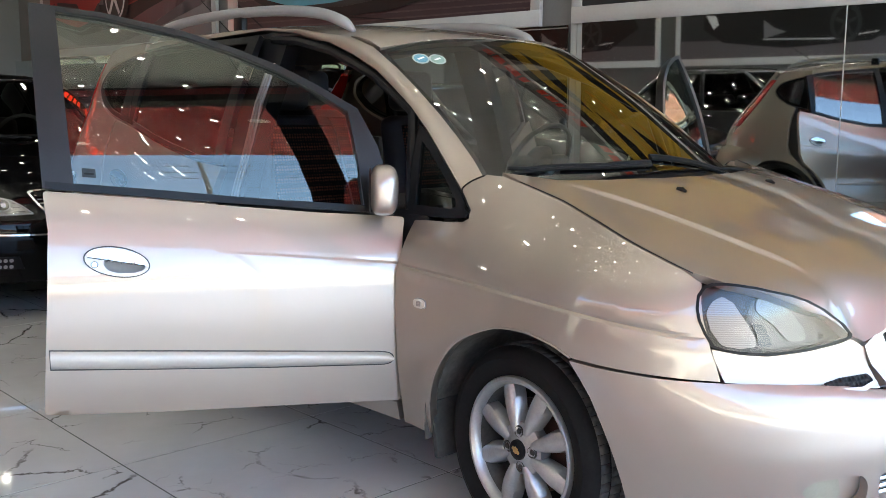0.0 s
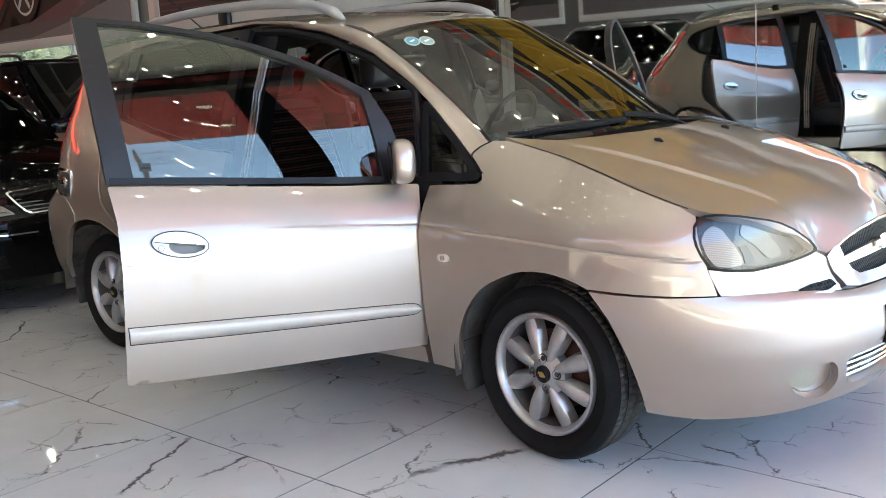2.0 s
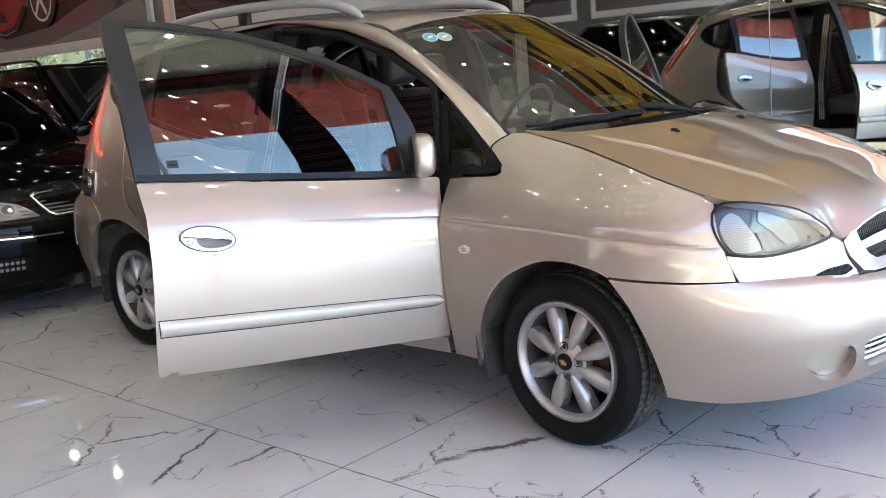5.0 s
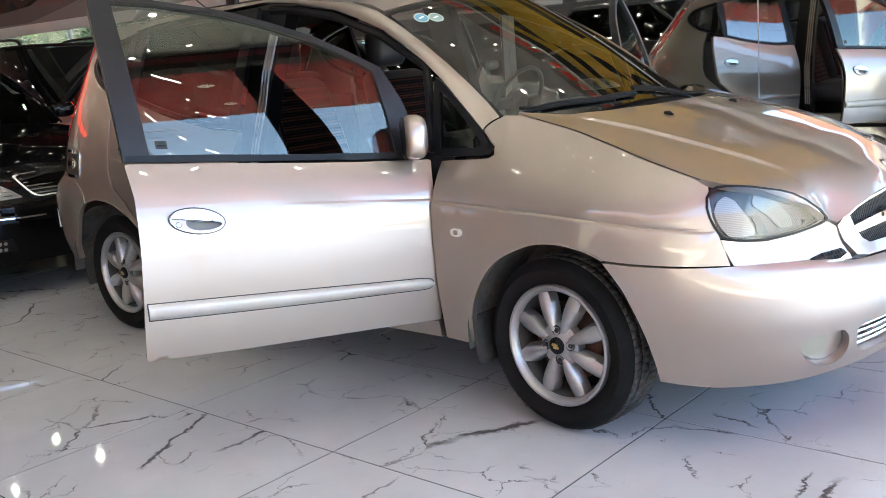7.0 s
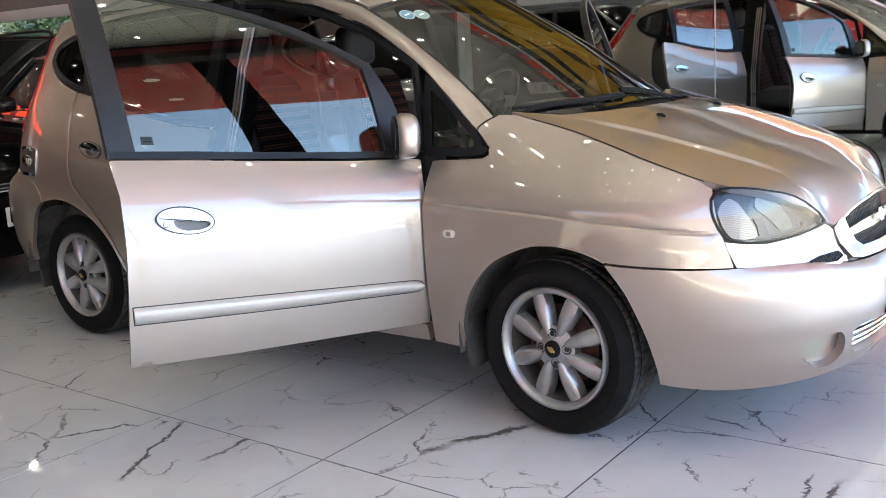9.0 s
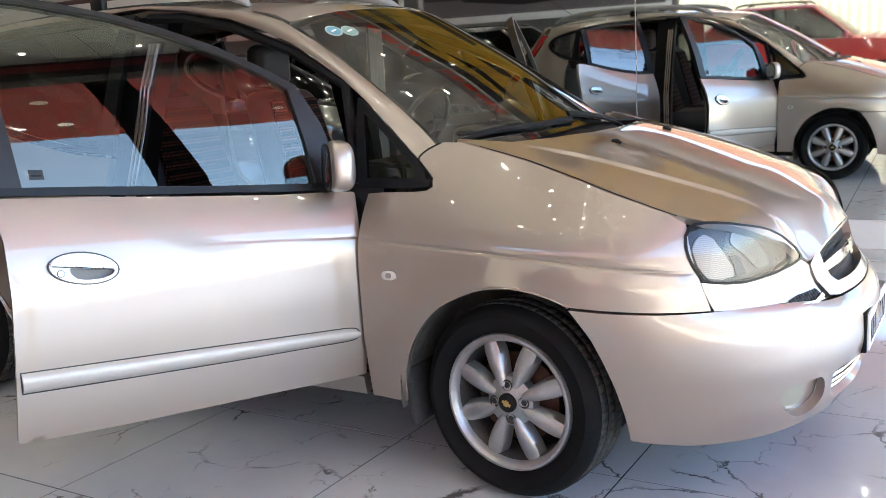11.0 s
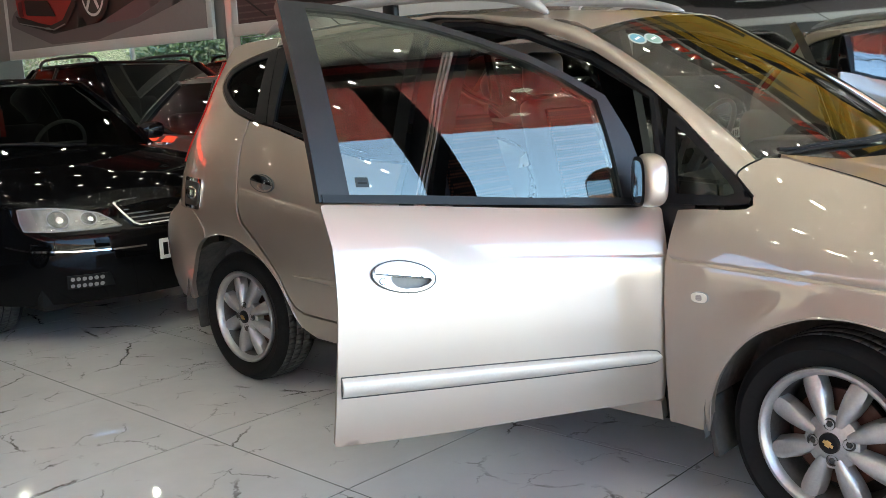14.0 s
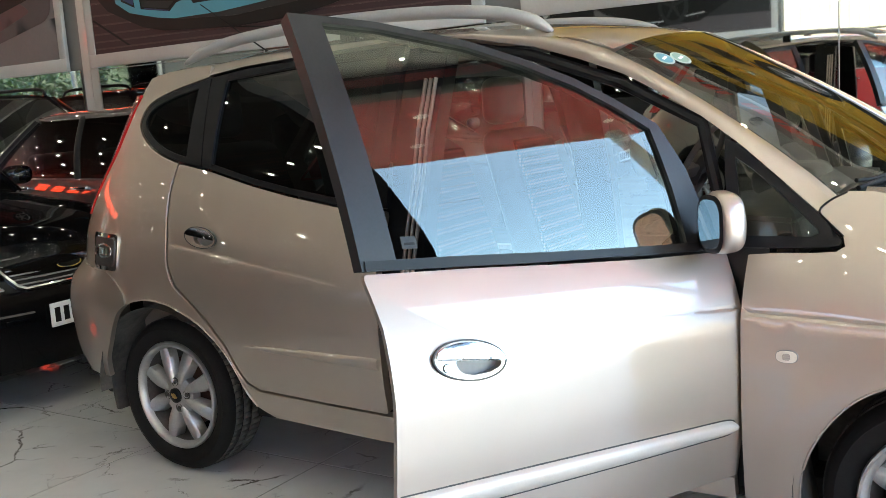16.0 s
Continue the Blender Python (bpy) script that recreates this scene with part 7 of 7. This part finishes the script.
# red sports car seen from its front corner
A0 = -13.9
art = [("floor_print", INK["ghost"], [(A0 + 0.1, 2.03), (-8.7, 2.03), (-8.7, 2.45), (A0 + 0.1, 2.95)]),
       ("floor_shade", INK["floordusk"], rounded([(-13.75, 2.40), (-12.5, 2.06), (-11.2, 2.05), (-10.1, 2.20), (-8.75, 2.46), (-8.75, 2.95), (-10.4, 2.9), (-13.6, 2.6)], 0.2)),
       ("floor_glow", INK["floorwine"], rounded([(-11.0, 2.24), (-10.2, 2.26), (-9.1, 2.56), (-9.3, 2.68), (-10.7, 2.44)], 0.08)),
       ("shadow", INK["black"], rounded([(-13.52, 2.43), (-12.4, 2.20), (-11.1, 2.27), (-10.3, 2.46), (-9.05, 2.70), (-9.3, 2.84), (-11.4, 2.6), (-13.2, 2.6)], 0.1)),
       ("body", INK["red"], rounded([(-13.30, 3.15), (-13.46, 2.98), (-13.50, 2.80), (-13.45, 2.52), (-12.46, 2.30), (-12.08, 2.36), (-11.74, 2.64), (-11.5, 2.80), (-10.88, 2.54), (-10.36, 2.62), (-9.41, 2.76), (-8.95, 2.90), (-8.85, 3.4), (-9.6, 4.0), (-10.8, 4.3), (-12.2, 4.2), (-13.0, 3.5)], 0.06)),
       ("flank_shade", INK["darkred"], [(-10.86, 2.56), (-10.36, 2.63), (-9.45, 2.76), (-9.5, 2.83), (-10.4, 2.74), (-10.84, 2.72)]),
       ("flank_light", INK["brightred"], rounded([(-10.7, 2.98), (-10.0, 3.0), (-9.4, 3.06), (-9.42, 3.12), (-10.1, 3.08), (-10.7, 3.06)], 0.03)),
       ("nose_light", INK["brightred"], rounded([(-13.30, 2.98), (-12.9, 2.96), (-12.4, 2.88), (-12.1, 2.78), (-12.3, 2.92), (-12.8, 3.06), (-13.2, 3.10)], 0.04)),
       ("bonnet_vent", INK["black"], [(-13.0, 3.03), (-12.73, 3.38), (-12.48, 3.34), (-12.86, 3.03)]),
       ("lamp_slit", INK["black"], [(-12.36, 2.94), (-11.97, 3.22), (-11.80, 3.18), (-12.22, 2.90)]),
       ("intake", INK["black"], rounded([(-13.19, 2.73), (-13.17, 2.51), (-12.28, 2.43), (-12.48, 2.66)], 0.04)),
       ("intake_fin", INK["darkred"], [(-13.40, 2.70), (-13.28, 2.72), (-13.26, 2.50), (-13.38, 2.51)]),
       ("splitter", INK["black"], rounded([(-13.52, 2.54), (-13.41, 2.40), (-12.37, 2.24), (-12.00, 2.30), (-11.68, 2.54), (-11.74, 2.64), (-12.09, 2.37), (-12.44, 2.32), (-13.30, 2.46)], 0.03)),
       ("splitter_edge", INK["grey"], [(-13.40, 2.405), (-12.37, 2.248), (-12.02, 2.305), (-12.03, 2.32), (-12.37, 2.265), (-13.40, 2.42)]),
       ("label_bar", INK["silver"], [(-13.06, 2.88), (-12.56, 2.85), (-12.58, 2.76), (-13.09, 2.79)]),
       ("label_text", INK["darkgrey"], [(-13.00, 2.855), (-12.62, 2.83), (-12.63, 2.79), (-13.02, 2.815)]),
       ("arch", INK["black"], ring_poly(-11.17, 2.71, 0.40, 0.43)), ("tyre", INK["black"], ring_poly(-11.19, 2.68, 0.35, 0.37)),
       ("rim", INK["silver"], ring_poly(-11.19, 2.68, 0.30, 0.33)), ("rim_well", INK["darkgrey"], ring_poly(-11.19, 2.68, 0.265, 0.295)),
       ("arch", INK["black"], ring_poly(-9.14, 2.92, 0.22, 0.24)), ("rim", INK["silver"], ring_poly(-9.14, 2.90, 0.15, 0.17)), ("rim_well", INK["darkgrey"], ring_poly(-9.14, 2.90, 0.13, 0.15))]
art += spokes(-11.19, 2.68, 0.285, 0.315, INK["silver"], 5, 0.085) + spokes(-9.14, 2.90, 0.14, 0.16, INK["silver"]) + [("wheel_hub", INK["darkyellow"], ring_poly(-11.19, 2.68, 0.045, 0.05))]
poster(A0, -8.60, 1.90, 4.5, WALL_Y - 0.012, -1, "framed poster of a red sports car on grey", INK["grey"], art)
# dark car with a pale blue front lip on a plum plank floor
art = [("plank_line", INK["plumline"], [(-8.1, z + dz), (-3.66, z), (-3.66, z + 0.012), (-8.1, z + dz + 0.016)]) for z, dz in ((2.05, 0.02), (2.10, 0.04), (2.155, 0.06), (2.215, 0.09), (2.28, 0.12), (2.36, 0.16))]
art += [("plank_line", INK["black"], [(-8.10, 2.36), (-7.60, 2.08), (-7.56, 2.08), (-8.07, 2.37)]), ("plank_line", INK["black"], [(-6.2, 2.12), (-5.2, 2.03), (-5.16, 2.035), (-6.1, 2.125)]),
        ("shadow", INK["black"], rounded([(-7.75, 2.75), (-8.02, 2.60), (-7.84, 2.43), (-7.35, 2.23), (-7.04, 2.17), (-6.14, 2.12), (-5.41, 2.14), (-4.99, 2.20), (-4.50, 2.31), (-4.4, 2.7)], 0.12)),
        ("skirt", INK["darkgrey"], [(-6.91, 2.262), (-5.66, 2.30), (-5.29, 2.32), (-4.97, 2.38), (-4.86, 2.31), (-5.23, 2.275), (-6.13, 2.22)]),
        ("body", INK["black"], [(-7.70, 2.75), (-7.63, 2.52), (-7.34, 2.49), (-7.33, 2.38), (-6.95, 2.33), (-5.3, 2.37), (-4.97, 2.40), (-4.5, 2.9), (-4.6, 3.6), (-6.0, 4.1), (-7.4, 3.6)]),
        ("lip", INK["cyan"], [(-7.74, 2.70), (-7.70, 2.49), (-7.51, 2.38), (-7.13, 2.30), (-6.90, 2.27), (-6.31, 2.27), (-5.66, 2.31), (-5.29, 2.33), (-5.23, 2.44), (-5.40, 2.46), (-5.45, 2.39), (-5.74, 2.38), (-6.63, 2.38), (-6.67, 2.44), (-6.85, 2.41), (-6.95, 2.34), (-7.35, 2.40), (-7.36, 2.50), (-7.44, 2.51), (-7.43, 2.42), (-7.62, 2.50), (-7.68, 2.70)]),
        ("accent", INK["navy"], [(-7.66, 2.66), (-7.61, 2.52), (-7.45, 2.45), (-7.44, 2.54)]), ("intake", INK["darkgrey"], [(-7.33, 2.47), (-7.32, 2.42), (-6.97, 2.37), (-6.88, 2.43)]),
        ("lip_edge", INK["navy"], [(-7.30, 2.395), (-6.97, 2.345), (-6.95, 2.352), (-7.28, 2.405)]),
        ("tyre", INK["black"], ring_poly(-4.76, 2.36, 0.17, 0.15)), ("rim", INK["silver"], ring_poly(-4.76, 2.37, 0.135, 0.125)), ("rim_well", INK["darkgrey"], ring_poly(-4.76, 2.37, 0.115, 0.105))] + spokes(-4.76, 2.37, 0.12, 0.11, INK["silver"])
poster(-8.22, -3.55, 1.90, 4.5, WALL_Y - 0.012, -1, "framed poster of a dark car with pale blue lip", INK["plum"], art)
# yellow sports car
art = [("shadow", INK["black"], [(-2.9, 2.2), (-1.0, 2.09), (0.9, 2.2), (1.1, 2.45), (-2.6, 2.6)]),
       ("body", INK["yellow"], [(-3.0, 2.75), (-2.6, 2.36), (-1.4, 2.22), (-0.2, 2.22), (0.9, 2.38), (1.25, 2.8), (1.3, 3.6), (0.6, 4.2), (-0.6, 4.36), (-2.0, 4.46), (-2.9, 4.3), (-3.05, 3.3)]),
       ("screen", INK["darkgrey"], [(-2.7, 3.95), (-1.8, 4.22), (-1.3, 4.12), (-2.3, 3.75)]),
       ("stripe", INK["black"], [(-1.35, 3.98), (-0.3, 4.06), (-0.15, 3.92), (-0.9, 3.74)]),
       ("stripe", INK["black"], [(-1.25, 3.25), (-0.8, 2.62), (-0.62, 2.66), (-0.85, 3.25)]),
       ("stripe", INK["darkyellow"], [(-1.9, 3.45), (-0.5, 3.55), (0.9, 3.45), (0.9, 3.36), (-0.5, 3.42), (-1.9, 3.33)]),
       ("intake", INK["black"], [(-2.75, 2.7), (-2.4, 2.45), (-1.7, 2.38), (-1.6, 2.62), (-2.2, 2.78)]),
       ("stripe", INK["darkyellow"], [(-1.4, 2.9), (0.0, 3.02), (1.1, 2.95), (1.1, 2.86), (0.0, 2.88), (-1.3, 2.78)]),
       ("tyre", INK["black"], ring_poly(-0.62, 2.46, 0.36, 0.36)), ("rim", INK["grey"], ring_poly(-0.62, 2.46, 0.26, 0.26)), ("tyre", INK["black"], ring_poly(0.95, 2.55, 0.2, 0.3))] + spokes(-0.62, 2.46, 0.26, 0.26, INK["silver"])
poster(-3.22, 1.55, 1.90, 4.85, WALL_Y - 0.012, -1, "framed poster of a yellow sports car on dark grey", INK["darkgrey"], art)
# posters on the side wall, seen in the mirrors
for x0, x1 in ((-13.6, -8.85), (-8.5, -3.5)):
    c, b = (x0 + x1) / 2, 1.63
    art = [("floor_print", INK["floordusk"], [(x0 + 0.1, b + 0.13), (x1 - 0.1, b + 0.13), (x1 - 0.1, b + 0.41), (x0 + 0.1, b + 0.46)]),
           ("body", INK["black"], [(c - 1.9, b + 0.66), (c - 1.5, b + 0.41), (c - 0.3, b + 0.28), (c + 1.2, b + 0.36), (c + 1.9, b + 0.76), (c + 1.6, b + 1.26), (c + 0.4, b + 1.66), (c - 1.2, b + 1.56), (c - 1.9, b + 1.06)]),
           ("lamp", INK["silver"], [(c - 1.86, b + 0.92), (c - 1.70, b + 0.66), (c - 1.60, b + 0.74), (c - 1.66, b + 0.90)]),
           ("splitter", INK["grey"], [(c - 0.72, b + 0.78), (c - 0.70, b + 0.46), (c - 0.30, b + 0.56), (c - 0.52, b + 0.64)]),
           ("lower_edge", INK["silver"], [(c - 0.72, b + 0.44), (c + 0.5, b + 0.40), (c + 1.3, b + 0.50), (c + 1.3, b + 0.515), (c + 0.5, b + 0.42), (c - 0.72, b + 0.455)]),
           ("tyre", INK["darkgrey"], ring_poly(c + 0.75, b + 0.66, 0.27, 0.33)), ("rim", INK["black"], ring_poly(c + 0.75, b + 0.66, 0.2, 0.25))] + spokes(c + 0.75, b + 0.66, 0.2, 0.25, INK["darkgrey"])
    poster(x0, x1, b, 4.1, SIDE_Y + 0.012, 1, "framed poster of a black sports car on grey", INK["darkgrey"], art)
# red lettering high on the back wall, not legible: plain bars
sign = thing("wall_lettering", "row of red raised wall letters high over the mirrors", "sign")
x = -2.9
LETTER = mottled("red_letter_acrylic", (0.50, 0.03, 0.02), (0.62, 0.05, 0.03), 0.3, 6, 0, 60, 0.0, 0.4)
for k in range(22):
    w = (0.16, 0.13, 0.17, 0.10)[k % 4]
    if k % 6 != 4:
        part("bar", box_bm(x, x + w, WALL_Y - 0.01, WALL_Y + 0.03, 4.98, 5.28, 0.006), LETTER, sign)
    x += w + 0.05

# glowing red sign on the end wall
led = thing("led_sign", "row of glowing red sign characters on the end wall", "sign")
LEDRED = mottled("red_led", (0.6, 0.02, 0.01), (0.7, 0.03, 0.02), 0.4, 5, 0, 60, 0, emit=((1.0, 0.05, 0.02), 0.9))
part("panel", box_bm(LEFT_X + 0.005, LEFT_X + 0.04, -6.9, 1.6, 2.62, 3.14, 0.01), BLACK, led)
for k in range(24):
    if k % 5 != 3:
        part("bar", box_bm(LEFT_X + 0.04, LEFT_X + 0.05, -6.75 + 0.345 * k, -6.52 + 0.345 * k, 2.70, 3.06), LEDRED, led)

# ---------- floor tiles, last ----------
TX, TY, TS, GAP = 0.25, -1.325, 0.8, 0.006


def tile_mesh():
    b = box_bm(GAP / 2, TS - GAP / 2, GAP / 2, TS - GAP / 2, -0.008, 0.0)
    me = bpy.data.meshes.new("tile")
    b.to_mesh(me)
    b.free()
    me.materials.append(TILE)
    return me


tile_me = tile_mesh()
for i in range(-15, 4):
    for j in range(-7, 6):
        x, y = TX + i * TS, TY + j * TS
        y1 = min(y + TS, WALL_Y - 0.025)
        if y1 - y < TS - 0.01:
            continue
        t = new("tile", tile_me)
        t.parent = FLOOR
        t.location = (x, y, 0)
rest = bmesh.new()
for i in range(-19, 5):
    for j in range(-8, 6):
        x, y = TX + i * TS, TY + j * TS
        near = -15 <= i < 4 and -7 <= j < 6 and y + TS <= WALL_Y - 0.015
        x0, x1, y0, y1 = max(x, LEFT_X), min(x + TS, FRONT_X + 0.4), max(y, SIDE_Y - 0.2), min(y + TS, WALL_Y - 0.026)
        if not near and x1 - x0 > 0.05 and y1 - y0 > 0.05:
            box_bm(x0 + GAP / 2, x1 - GAP / 2, y0 + GAP / 2, y1 - GAP / 2, -0.008, 0.0, bm=rest)
r = obj("edge_tile", rest, TILE, FLOOR, smooth=False)
r["kind"] = "stuff"
